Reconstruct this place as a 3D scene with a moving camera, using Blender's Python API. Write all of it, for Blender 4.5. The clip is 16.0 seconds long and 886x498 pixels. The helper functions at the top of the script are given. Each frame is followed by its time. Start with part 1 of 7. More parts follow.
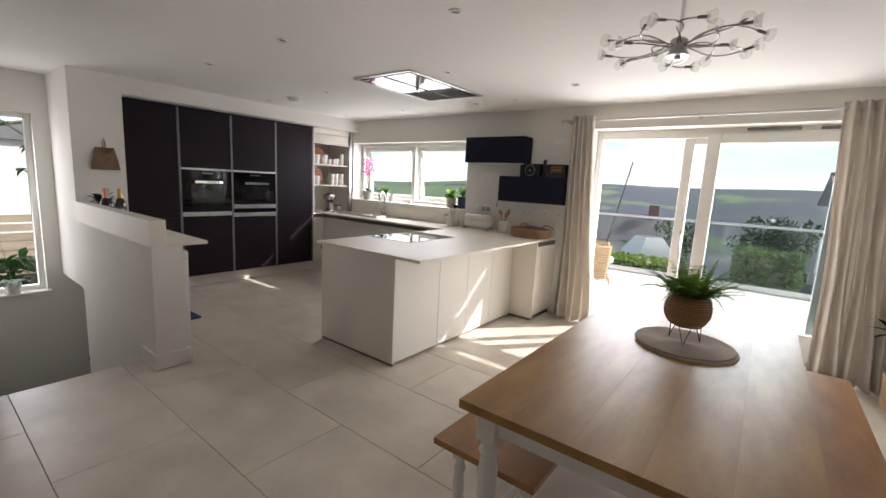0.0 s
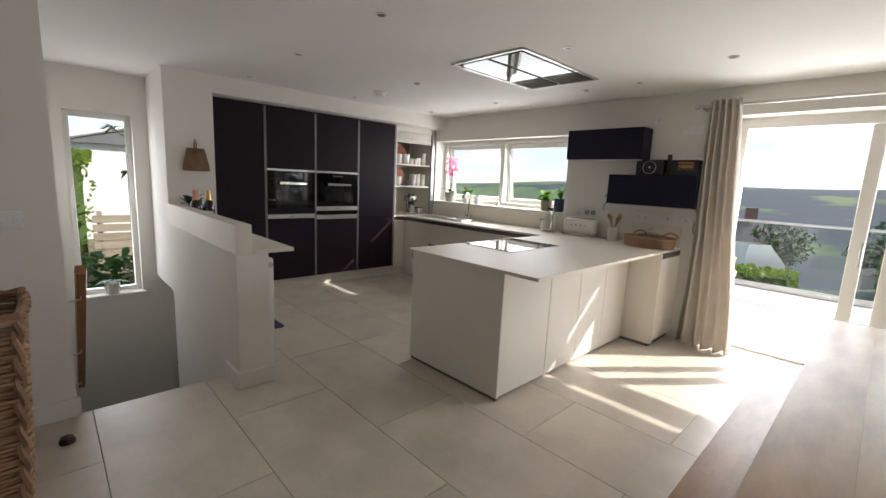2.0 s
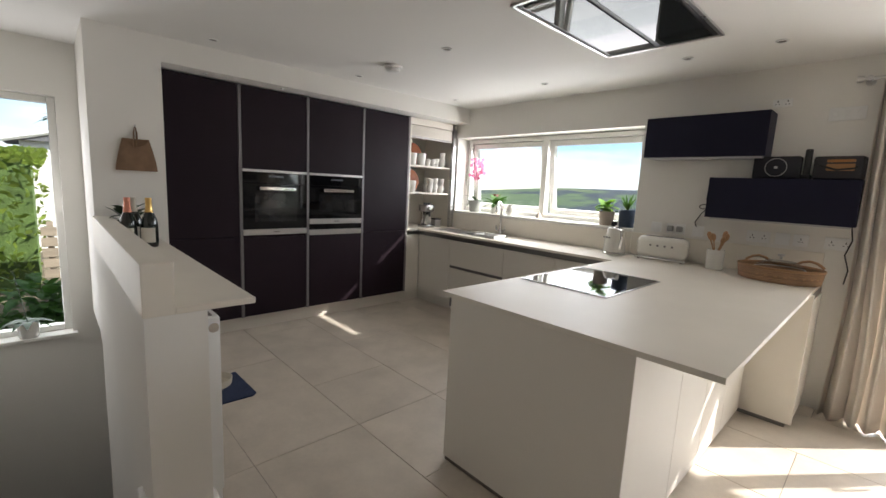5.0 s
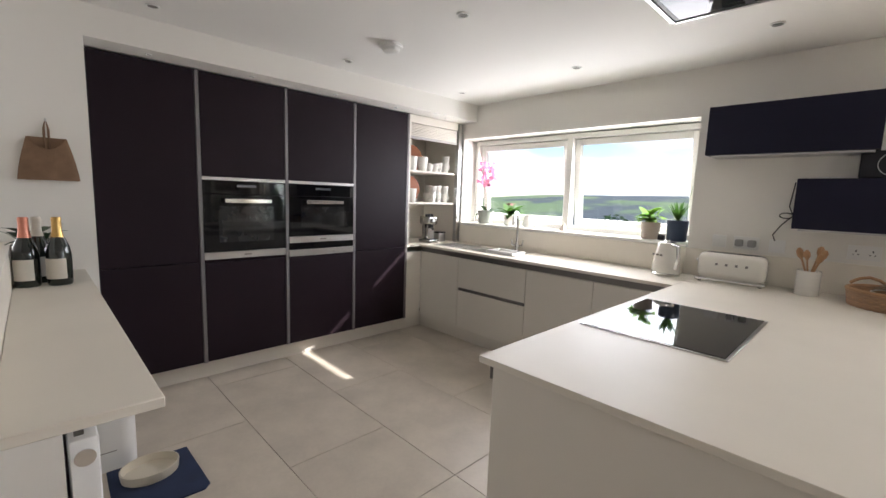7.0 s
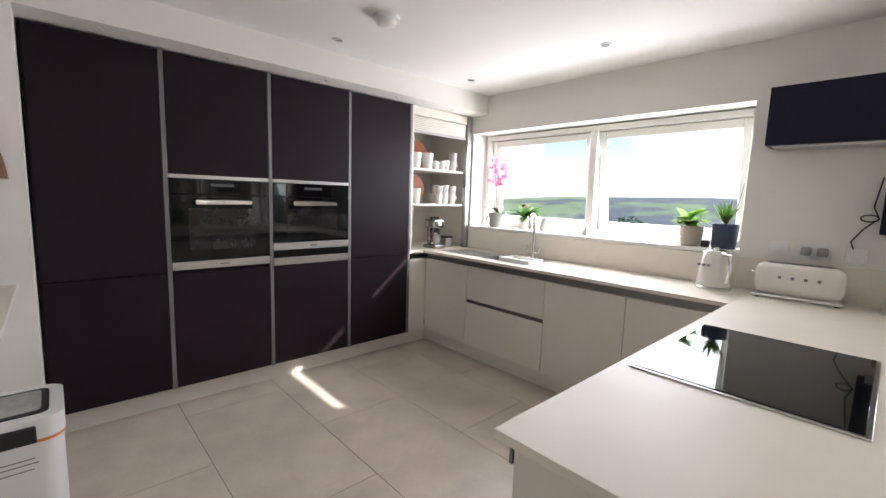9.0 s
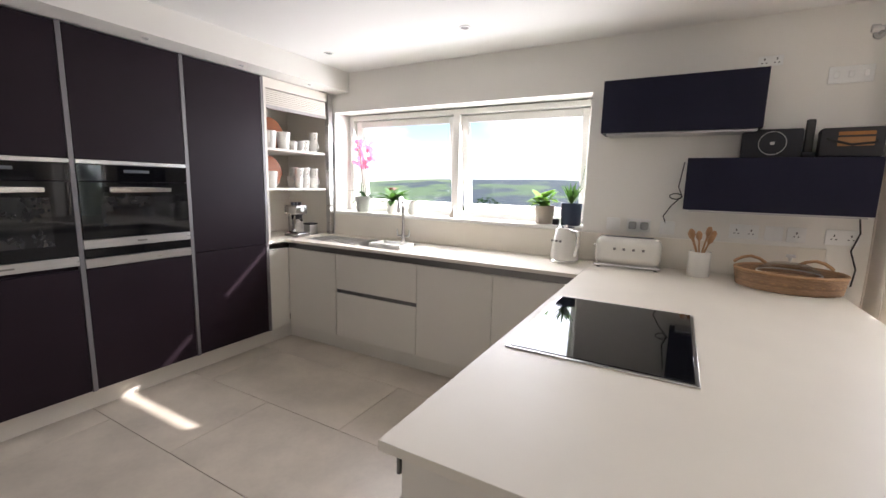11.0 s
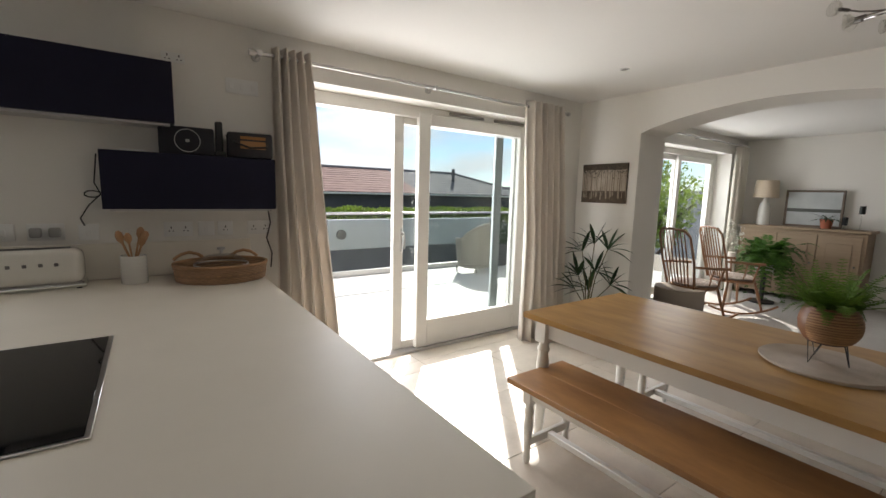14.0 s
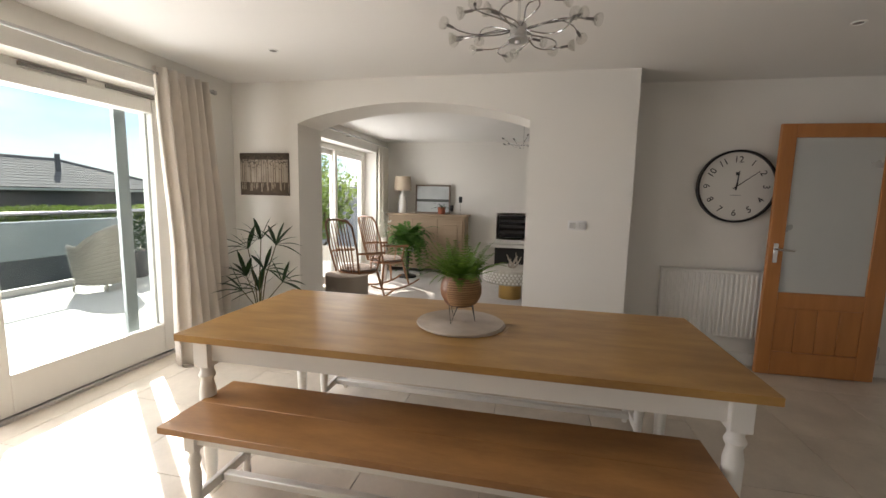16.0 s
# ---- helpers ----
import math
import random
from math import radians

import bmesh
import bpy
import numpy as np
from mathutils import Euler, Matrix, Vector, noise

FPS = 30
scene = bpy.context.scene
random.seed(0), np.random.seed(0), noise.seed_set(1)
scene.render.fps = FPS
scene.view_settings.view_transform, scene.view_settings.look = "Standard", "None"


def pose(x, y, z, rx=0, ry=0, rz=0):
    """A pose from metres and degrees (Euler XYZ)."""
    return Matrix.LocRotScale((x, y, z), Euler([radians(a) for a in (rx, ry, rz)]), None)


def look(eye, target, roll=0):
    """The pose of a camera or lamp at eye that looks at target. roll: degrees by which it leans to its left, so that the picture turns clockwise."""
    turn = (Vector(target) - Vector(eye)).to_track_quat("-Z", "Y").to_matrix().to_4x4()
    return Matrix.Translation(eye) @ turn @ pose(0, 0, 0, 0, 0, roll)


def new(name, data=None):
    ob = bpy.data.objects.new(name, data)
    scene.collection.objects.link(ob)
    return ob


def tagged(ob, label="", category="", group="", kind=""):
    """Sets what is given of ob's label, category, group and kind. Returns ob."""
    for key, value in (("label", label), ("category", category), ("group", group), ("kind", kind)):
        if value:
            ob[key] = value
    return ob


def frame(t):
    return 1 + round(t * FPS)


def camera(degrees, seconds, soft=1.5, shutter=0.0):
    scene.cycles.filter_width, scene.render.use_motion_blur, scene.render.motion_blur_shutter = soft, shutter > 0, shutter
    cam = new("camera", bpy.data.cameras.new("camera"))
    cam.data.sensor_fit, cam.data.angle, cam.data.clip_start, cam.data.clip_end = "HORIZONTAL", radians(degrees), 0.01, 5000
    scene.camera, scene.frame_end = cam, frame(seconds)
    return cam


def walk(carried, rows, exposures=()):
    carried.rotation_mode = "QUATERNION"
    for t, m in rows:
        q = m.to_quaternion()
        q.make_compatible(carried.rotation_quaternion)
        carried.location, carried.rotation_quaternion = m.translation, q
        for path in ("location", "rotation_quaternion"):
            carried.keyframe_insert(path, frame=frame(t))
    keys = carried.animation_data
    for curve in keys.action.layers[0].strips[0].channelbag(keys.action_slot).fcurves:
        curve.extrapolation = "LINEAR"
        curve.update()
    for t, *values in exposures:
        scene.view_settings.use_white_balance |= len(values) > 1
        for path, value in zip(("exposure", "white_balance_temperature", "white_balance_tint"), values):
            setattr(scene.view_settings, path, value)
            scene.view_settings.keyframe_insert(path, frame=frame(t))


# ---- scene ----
cam = camera(93.0, 16.0)
PATH = [
    (0, (0.685, 0.481, 1.498), (-0.513, 2.051, 1.187), 3.0),
    (0.5, (0.56, 0.502, 1.469), (-0.718, 2.01, 1.164), 3.0),
    (1, (0.447, 0.566, 1.475), (-0.907, 2.003, 1.157), 2.9),
    (1.5, (0.322, 0.623, 1.462), (-1.081, 2.012, 1.14), 2.8),
    (2, (0.085, 0.685, 1.468), (-1.342, 2.05, 1.148), 2.7),
    (2.5, (-0.098, 0.772, 1.461), (-1.543, 2.117, 1.147), 2.9),
    (3, (-0.279, 0.919, 1.456), (-1.733, 2.257, 1.147), 3.0),
    (3.5, (-0.425, 1.045, 1.442), (-1.879, 2.385, 1.139), 3.1),
    (4, (-0.612, 1.137, 1.444), (-2.059, 2.484, 1.143), 3.2),
    (6.5, (-1.53, 1.666, 1.438), (-2.948, 3.051, 1.173), 2.2),
    (7, (-1.662, 1.761, 1.441), (-3.081, 3.148, 1.19), 2.0),
    (7.5, (-1.786, 1.901, 1.433), (-3.23, 3.265, 1.2), 1.9),
    (8, (-1.857, 2.003, 1.434), (-3.332, 3.334, 1.203), 1.9),
    (10.5, (-2.054, 2.145, 1.416), (-3.236, 3.731, 1.124), 1.6),
    (11, (-2.047, 2.176, 1.43), (-3.006, 3.904, 1.126), 1.4),
    (11.5, (-2.022, 2.238, 1.432), (-2.704, 4.093, 1.124), 1.3),
    (12, (-2.002, 2.283, 1.44), (-2.352, 4.227, 1.126), 1.4),
    (12.5, (-1.954, 2.324, 1.444), (-1.96, 4.3, 1.138), 1.4),
    (13, (-1.918, 2.342, 1.448), (-1.533, 4.282, 1.156), 1.6),
    (13.5, (-1.879, 2.343, 1.445), (-1.105, 4.166, 1.169), 1.6),
    (14, (-1.829, 2.331, 1.442), (-0.691, 3.954, 1.179), 1.5),
    (14.5, (-1.76, 2.354, 1.426), (-0.3, 3.698, 1.172), 1.2),
    (15, (-1.688, 2.389, 1.407), (0.014, 3.41, 1.161), 1.2),
    (15.5, (-1.643, 2.421, 1.403), (0.219, 3.109, 1.161), 1.3),
    (16, (-1.605, 2.454, 1.412), (0.337, 2.863, 1.164), 1.3),
]
EXPOSURES = [(0, 1.0, 6390, 13), (3, 0.82, 6400, 10), (4.2, 0.91, 6370, 10), (6.3, 1.44, 6320, 12), (8.2, 1.6, 6200, 13), (10.5, 1.8, 6220, 15), (11.5, 1.46, 6200, 15), (12.5, 0.71, 6200, 12), (13, 0.47, 6240, 9), (13.5, 0.47, 6390, 10), (14.5, 0.69, 6530, 11), (15.5, 0.85, 6620, 12), (16, 0.99, 6700, 12)]
walk(cam, [(t, look(eye, target, roll)) for t, eye, target, roll in PATH], EXPOSURES)

# ---- light ----
SUN_WAY = Vector((-0.613 * 0.834, -0.79 * 0.834, -0.55)).normalized()
world = bpy.data.worlds.new("world")
scene.world = world
world.use_nodes = True
wn, wl = world.node_tree.nodes, world.node_tree.links
sky = wn.new("ShaderNodeTexSky")
sky.sky_type, sky.sun_disc = "NISHITA", False
sky.sun_elevation = math.asin(-SUN_WAY.z)
sky.sun_rotation = math.atan2(-SUN_WAY.x, -SUN_WAY.y)
sky.air_density, sky.dust_density, sky.ozone_density = 0.8, 0.0, 2.0
cl_co = wn.new("ShaderNodeTexCoord")
cl_map = wn.new("ShaderNodeMapping")
cl_map.inputs["Scale"].default_value = (1.6, 1.6, 6.0)
cl_noise = wn.new("ShaderNodeTexNoise")
cl_noise.inputs["Scale"].default_value, cl_noise.inputs["Detail"].default_value = 2.2, 7
cl_ramp = wn.new("ShaderNodeValToRGB")
cl_ramp.color_ramp.elements[0].position, cl_ramp.color_ramp.elements[1].position = 0.40, 0.62
cl_mix = wn.new("ShaderNodeMixRGB")
cl_mix.inputs[2].default_value = (6.9, 7.1, 7.4, 1)
wl.new(cl_co.outputs["Generated"], cl_map.inputs[0])
wl.new(cl_map.outputs[0], cl_noise.inputs["Vector"])
wl.new(cl_noise.outputs[0], cl_ramp.inputs[0])
wl.new(cl_ramp.outputs[0], cl_mix.inputs[0])
wl.new(sky.outputs[0], cl_mix.inputs[1])
wl.new(cl_mix.outputs[0], wn["Background"].inputs[0])
wn["Background"].inputs[1].default_value = 0.105

sun = new("sun", bpy.data.lights.new("sun", "SUN"))
sun.data.energy, sun.data.angle, sun.data.color = 5.0, radians(0.6), (1.0, 0.94, 0.86)
sun.rotation_mode = "QUATERNION"
sun.rotation_quaternion = SUN_WAY.to_track_quat("-Z", "Y")


def sky_lamp(name, centre, size_x, size_z, watts, facing):
    lamp = new(name, bpy.data.lights.new(name, "AREA"))
    lamp.data.shape, lamp.data.size, lamp.data.size_y = "RECTANGLE", size_x, size_z
    lamp.data.energy, lamp.data.color = watts, (0.985, 0.96, 0.975)
    lamp.matrix_world = look(centre, Vector(centre) + Vector(facing))
    return lamp


sky_lamp("door_sky_light", (0.28, 6.02, 1.20), 2.6, 1.9, 62, (0, -1, -0.44))
sky_lamp("window_sky_light", (-3.8, 5.64, 1.6), 2.2, 0.85, 21, (0, -1, -0.5))
sky_lamp("lounge_sky_light", (4.7, 5.70, 1.5), 2.0, 1.1, 23, (0, -1, -0.12))
sky_lamp("stair_sky_light", (-5.75, 1.18, 1.0), 0.55, 1.8, 6, (1, 0, -0.1))


# ---- materials ----
def ramp_mix(nt, fac, a, b):
    m = nt.nodes.new("ShaderNodeMixRGB")
    m.inputs[1].default_value, m.inputs[2].default_value = (*a, 1), (*b, 1)
    nt.links.new(fac, m.inputs[0])
    return m


def surface(name, col, rough=0.5, metal=0.0, var=0.08, scale=3.0, fine=60.0, bump=0.02, stretch=(1, 1, 1), col2=None, island=0.0, per_object=0.0, coat=0.0, sheen=0.0, trans=0.0, alpha=1.0, rough_var=0.08, spec=0.5, glow_through=0.0):
    m = bpy.data.materials.new(name)
    m.use_nodes = True
    nt = m.node_tree
    b = nt.nodes["Principled BSDF"]
    co = nt.nodes.new("ShaderNodeTexCoord")
    mp = nt.nodes.new("ShaderNodeMapping")
    mp.inputs["Scale"].default_value = stretch
    nt.links.new(co.outputs["Object"], mp.inputs[0])
    vec = mp.outputs[0]
    info = nt.nodes.new("ShaderNodeObjectInfo")
    if per_object:
        add = nt.nodes.new("ShaderNodeVectorMath")
        add.operation = "MULTIPLY_ADD"
        comb = nt.nodes.new("ShaderNodeCombineXYZ")
        for k in range(3):
            nt.links.new(info.outputs["Random"], comb.inputs[k])
        add.inputs[1].default_value = (37, 23, 51)
        nt.links.new(comb.outputs[0], add.inputs[0])
        nt.links.new(vec, add.inputs[2])
        vec = add.outputs[0]
    big, small = nt.nodes.new("ShaderNodeTexNoise"), nt.nodes.new("ShaderNodeTexNoise")
    big.inputs["Scale"].default_value, big.inputs["Detail"].default_value = scale, 5
    small.inputs["Scale"].default_value, small.inputs["Detail"].default_value = fine, 6
    nt.links.new(vec, big.inputs["Vector"])
    nt.links.new(vec, small.inputs["Vector"])
    fac = nt.nodes.new("ShaderNodeMath")
    fac.operation = "MULTIPLY_ADD"
    fac.inputs[1].default_value = 0.35
    nt.links.new(small.outputs[0], fac.inputs[0])
    sub = nt.nodes.new("ShaderNodeMath")
    sub.operation = "MULTIPLY_ADD"
    sub.inputs[1].default_value, sub.inputs[2].default_value = 1.5, -0.42
    nt.links.new(big.outputs[0], sub.inputs[0])
    nt.links.new(sub.outputs[0], fac.inputs[2])
    c2 = col2 or tuple(c * (1 - 2 * var) for c in col)
    c1 = col if col2 else tuple(min(1, c * (1 + var)) for c in col)
    mix = ramp_mix(nt, fac.outputs[0], c1, c2)
    out = mix.outputs[0]
    if island or per_object:
        hsv = nt.nodes.new("ShaderNodeHueSaturation")
        val = nt.nodes.new("ShaderNodeMath")
        val.operation = "MULTIPLY_ADD"
        amount = island or per_object
        val.inputs[1].default_value, val.inputs[2].default_value = amount, 1 - amount / 2
        if island:
            geo = nt.nodes.new("ShaderNodeNewGeometry")
            nt.links.new(geo.outputs["Random Per Island"], val.inputs[0])
        else:
            nt.links.new(info.outputs["Random"], val.inputs[0])
        nt.links.new(val.outputs[0], hsv.inputs["Value"])
        nt.links.new(out, hsv.inputs["Color"])
        out = hsv.outputs[0]
    nt.links.new(out, b.inputs["Base Color"])
    rv = nt.nodes.new("ShaderNodeMath")
    rv.operation = "MULTIPLY_ADD"
    rv.inputs[1].default_value, rv.inputs[2].default_value = rough_var * 2, max(0.02, rough - rough_var)
    nt.links.new(big.outputs[0], rv.inputs[0])
    nt.links.new(rv.outputs[0], b.inputs["Roughness"])
    b.inputs["Metallic"].default_value = metal
    b.inputs["Specular IOR Level"].default_value = spec
    b.inputs["Coat Weight"].default_value = coat
    b.inputs["Sheen Weight"].default_value = sheen
    b.inputs["Transmission Weight"].default_value = trans
    if bump:
        bp = nt.nodes.new("ShaderNodeBump")
        bp.inputs["Strength"].default_value, bp.inputs["Distance"].default_value = min(1, bump * 4), bump * 0.05
        nt.links.new(small.outputs[0], bp.inputs["Height"])
        nt.links.new(bp.outputs[0], b.inputs["Normal"])
    if glow_through:
        tl, ms = nt.nodes.new("ShaderNodeBsdfTranslucent"), nt.nodes.new("ShaderNodeMixShader")
        ms.inputs[0].default_value = glow_through
        nt.links.new(out, tl.inputs[0])
        nt.links.new(b.outputs[0], ms.inputs[1])
        nt.links.new(tl.outputs[0], ms.inputs[2])
        nt.links.new(ms.outputs[0], nt.nodes["Material Output"].inputs[0])
    return m


def glass(name, tint=(1, 1, 1), clear=0.9, rough=0.0):
    m = bpy.data.materials.new(name)
    m.use_nodes = True
    nt = m.node_tree
    nt.nodes.remove(nt.nodes["Principled BSDF"])
    tr, gl, mx = nt.nodes.new("ShaderNodeBsdfTransparent"), nt.nodes.new("ShaderNodeBsdfGlossy"), nt.nodes.new("ShaderNodeMixShader")
    tr.inputs[0].default_value = (*[c * clear for c in tint], 1)
    gl.inputs["Roughness"].default_value = rough
    lw, pw, sc = nt.nodes.new("ShaderNodeLayerWeight"), nt.nodes.new("ShaderNodeMath"), nt.nodes.new("ShaderNodeMath")
    pw.operation, sc.operation = "POWER", "MULTIPLY_ADD"
    pw.inputs[1].default_value, sc.inputs[1].default_value, sc.inputs[2].default_value = 4.0, 0.4, 0.018
    lw.inputs[0].default_value = 0.5
    nt.links.new(lw.outputs["Facing"], pw.inputs[0])
    nt.links.new(pw.outputs[0], sc.inputs[0])
    nt.links.new(sc.outputs[0], mx.inputs[0])
    nt.links.new(tr.outputs[0], mx.inputs[1])
    nt.links.new(gl.outputs[0], mx.inputs[2])
    nt.links.new(mx.outputs[0], nt.nodes["Material Output"].inputs[0])
    return m


WALL = surface("wall_paint", (0.80, 0.78, 0.73), 0.85, var=0.015, scale=1.2, fine=180, bump=0.015)
CEIL = surface("ceiling_paint", (0.82, 0.81, 0.78), 0.9, var=0.015, scale=0.8, fine=200, bump=0.01)
TILE = surface("stone_tile", (0.63, 0.56, 0.47), 0.35, var=0.12, scale=3.4, fine=45, bump=0.01, per_object=0.05, rough_var=0.1)
GROUT = surface("tile_grout", (0.36, 0.315, 0.26), 0.9, var=0.1, scale=6, fine=200, bump=0.05)
WORKTOP = surface("worktop_quartz", (0.77, 0.722, 0.63), 0.46, spec=0.35, var=0.02, scale=4, fine=260, bump=0.004, rough_var=0.05)
CREAM = surface("cream_lacquer", (0.76, 0.72, 0.645), 0.45, var=0.012, scale=2, fine=200, bump=0.004)
STRIP = surface("grip_profile_grey", (0.20, 0.19, 0.195), 0.5, metal=0.5, var=0.04)
AUBERGINE = surface("aubergine_matt_lacquer", (0.0158, 0.0090, 0.0135), 0.50, spec=0.16, var=0.1, scale=2.5, fine=240, bump=0.006, rough_var=0.06)
NAVY = surface("dark_blue_matt_lacquer", (0.0095, 0.0095, 0.026), 0.48, spec=0.2, var=0.1, scale=2.5, fine=240, bump=0.006)
STEEL = surface("brushed_steel", (0.56, 0.55, 0.54), 0.30, metal=1, var=0.06, scale=4, fine=120, bump=0.004, stretch=(1, 1, 12))
CHANNEL = surface("grey_metal_channel", (0.22, 0.21, 0.20), 0.4, metal=0.8, var=0.05)
CHROME = surface("polished_chrome", (0.78, 0.78, 0.78), 0.08, metal=1, var=0.02, bump=0, rough_var=0.02)
BLACK_GLASS = surface("black_glass", (0.005, 0.005, 0.006), 0.04, var=0.02, bump=0, spec=0.3, rough_var=0.01)
BLACK = surface("black_plastic", (0.012, 0.012, 0.013), 0.45, var=0.1)
WHITE_PAINT = surface("white_satin_paint", (0.80, 0.785, 0.74), 0.42, var=0.02, scale=3, fine=90, bump=0.012)
WHITE_PLASTIC = surface("white_plastic", (0.80, 0.80, 0.78), 0.35, var=0.01, bump=0)
OAK = surface("honey_pine_top", (0.47, 0.275, 0.085), 0.34, spec=0.40, var=0.1, scale=3.2, fine=30, bump=0.014, stretch=(3.2, 0.9, 3.2), col2=(0.24, 0.12, 0.038), per_object=0.07, coat=0.0, rough_var=0.03)
OAK2 = surface("red_brown_pine_seat", (0.48, 0.25, 0.088), 0.36, var=0.1, scale=3.2, fine=30, bump=0.014, stretch=(3.2, 0.9, 3.2), col2=(0.23, 0.105, 0.04), per_object=0.03, coat=0.05, rough_var=0.04)
DOOR_OAK = surface("orange_oak_veneer", (0.48, 0.20, 0.055), 0.38, scale=2.2, fine=30, bump=0.01, stretch=(8, 8, 0.8), col2=(0.36, 0.135, 0.035), coat=0.2)
RAIL_OAK = surface("handrail_wood", (0.36, 0.16, 0.06), 0.4, scale=2, fine=30, stretch=(1, 8, 8), col2=(0.25, 0.10, 0.035), coat=0.2)
CURTAIN = surface("linen_curtain", (0.75, 0.695, 0.625), 0.95, var=0.05, scale=6, fine=420, bump=0.06, sheen=0.1, glow_through=0.28)
DECK = surface("pale_deck_tile", (0.70, 0.68, 0.64), 0.6, var=0.05, scale=1.5, fine=50, bump=0.02, per_object=0.04)
PANE = glass("window_glass", (0.96, 0.985, 0.98), 0.95)
RAIL_GLASS = glass("balustrade_glass", (0.94, 0.975, 0.965), 0.93)
DOOR_GLASS = surface("frosted_door_glass", (0.66, 0.67, 0.64), 0.3, var=0.02, trans=0.25, bump=0.01)


# ---- mesh helpers ----
def bx(bm, a, b, bev=0.0, seg=1):
    v = [bm.verts.new((x, y, z)) for x in (a[0], b[0]) for y in (a[1], b[1]) for z in (a[2], b[2])]
    idx = ((0, 1, 3, 2), (4, 6, 7, 5), (0, 4, 5, 1), (2, 3, 7, 6), (0, 2, 6, 4), (1, 5, 7, 3))
    fs = [bm.faces.new([v[i] for i in f]) for f in idx]
    if bev:
        es = list({e for f in fs for e in f.edges})
        bmesh.ops.bevel(bm, geom=es, offset=bev, segments=seg, affect="EDGES", profile=0.5)
    return bm


def box(a, b, bev=0.0, seg=1):
    lo, hi = [min(p, q) for p, q in zip(a, b)], [max(p, q) for p, q in zip(a, b)]
    return bx(bmesh.new(), lo, hi, bev, seg)


def tube(bm, pts, r, n=8, cap=True):
    pts = [Vector(p) for p in pts]
    rs = r if isinstance(r, (list, tuple)) else [r] * len(pts)
    rings, up = [], None
    for i, p in enumerate(pts):
        d = (pts[min(i + 1, len(pts) - 1)] - pts[max(i - 1, 0)]).normalized()
        if up is None:
            up = d.orthogonal().normalized()
        up = (up - d * up.dot(d)).normalized()
        side = d.cross(up)
        rings.append([bm.verts.new(p + rs[i] * (up * math.cos(2 * math.pi * k / n) + side * math.sin(2 * math.pi * k / n))) for k in range(n)])
    for a, b in zip(rings, rings[1:]):
        for k in range(n):
            bm.faces.new((a[k], a[(k + 1) % n], b[(k + 1) % n], b[k]))
    if cap:
        bm.faces.new(rings[0][::-1])
        bm.faces.new(rings[-1])
    return bm


def lathe(bm, prof, n=24, at=(0, 0, 0), sx=1.0, sy=1.0):
    rings = []
    for r, z in prof:
        if r < 1e-5:
            rings.append([bm.verts.new((at[0], at[1], at[2] + z))])
        else:
            rings.append([bm.verts.new((at[0] + sx * r * math.cos(2 * math.pi * k / n), at[1] + sy * r * math.sin(2 * math.pi * k / n), at[2] + z)) for k in range(n)])
    for a, b in zip(rings, rings[1:]):
        for k in range(n):
            q = (k + 1) % n
            if len(a) == 1 and len(b) > 1:
                bm.faces.new((a[0], b[q], b[k]))
            elif len(b) == 1 and len(a) > 1:
                bm.faces.new((a[k], a[q], b[0]))
            elif len(a) > 1:
                bm.faces.new((a[k], a[q], b[q], b[k]))
    return bm


def prism(bm, poly, z0, z1, axis="z"):
    def p(u, v, w):
        return (u, v, w) if axis == "z" else ((u, w, v) if axis == "y" else (w, u, v))
    lo, hi = [bm.verts.new(p(u, v, z0)) for u, v in poly], [bm.verts.new(p(u, v, z1)) for u, v in poly]
    bm.faces.new(lo[::-1])
    bm.faces.new(hi)
    n = len(poly)
    for i in range(n):
        bm.faces.new((lo[i], lo[(i + 1) % n], hi[(i + 1) % n], hi[i]))
    bmesh.ops.recalc_face_normals(bm, faces=bm.faces)
    return bm


def mesh_of(name, bm, mat, smooth=True):
    bmesh.ops.recalc_face_normals(bm, faces=bm.faces)
    me = bpy.data.meshes.new(name)
    bm.to_mesh(me)
    bm.free()
    me.materials.append(mat)
    if smooth:
        me.polygons.foreach_set("use_smooth", [True] * len(me.polygons))
        me.set_sharp_from_angle(angle=radians(38))
    return me


def part(name, bm, mat, parent, label="", at=(0, 0, 0), rz=0.0):
    ob = new(name, mesh_of(name, bm, mat))
    ob.parent = parent
    if at != (0, 0, 0) or rz:
        ob.matrix_basis = pose(*at, 0, 0, rz)
    return tagged(ob, label)


def thing(name, label, category, at=(0, 0, 0), rz=0.0, group=""):
    ob = new(name)
    ob.empty_display_size = 0.1
    ob.matrix_basis = pose(*at, 0, 0, rz)
    return tagged(ob, label, category, group)


def solo(name, bm, mat, label, category, group="", at=(0, 0, 0), rz=0.0):
    ob = new(name, mesh_of(name, bm, mat))
    ob.matrix_basis = pose(*at, 0, 0, rz)
    return tagged(ob, label, category, group)


def built(name, bm, mat, label, category):
    return tagged(new(name, mesh_of(name, bm, mat, False)), label, category, "", "structure")


def boxes(*list_of):
    bm = bmesh.new()
    for a, b in list_of:
        bx(bm, a, b)
    return bm


# ---- structure ----
H = 2.42
X_E, X_E2, Y_N, Y_N2, X_W = 1.99, 2.43, 5.28, 5.62, -5.65
WX0, WX1, WZ0, WZ1 = -4.98, -2.63, 1.145, 2.075
DX0, DX1, DZ1 = -0.98, 1.56, 2.17
LX0, LX1 = 3.55, 5.75

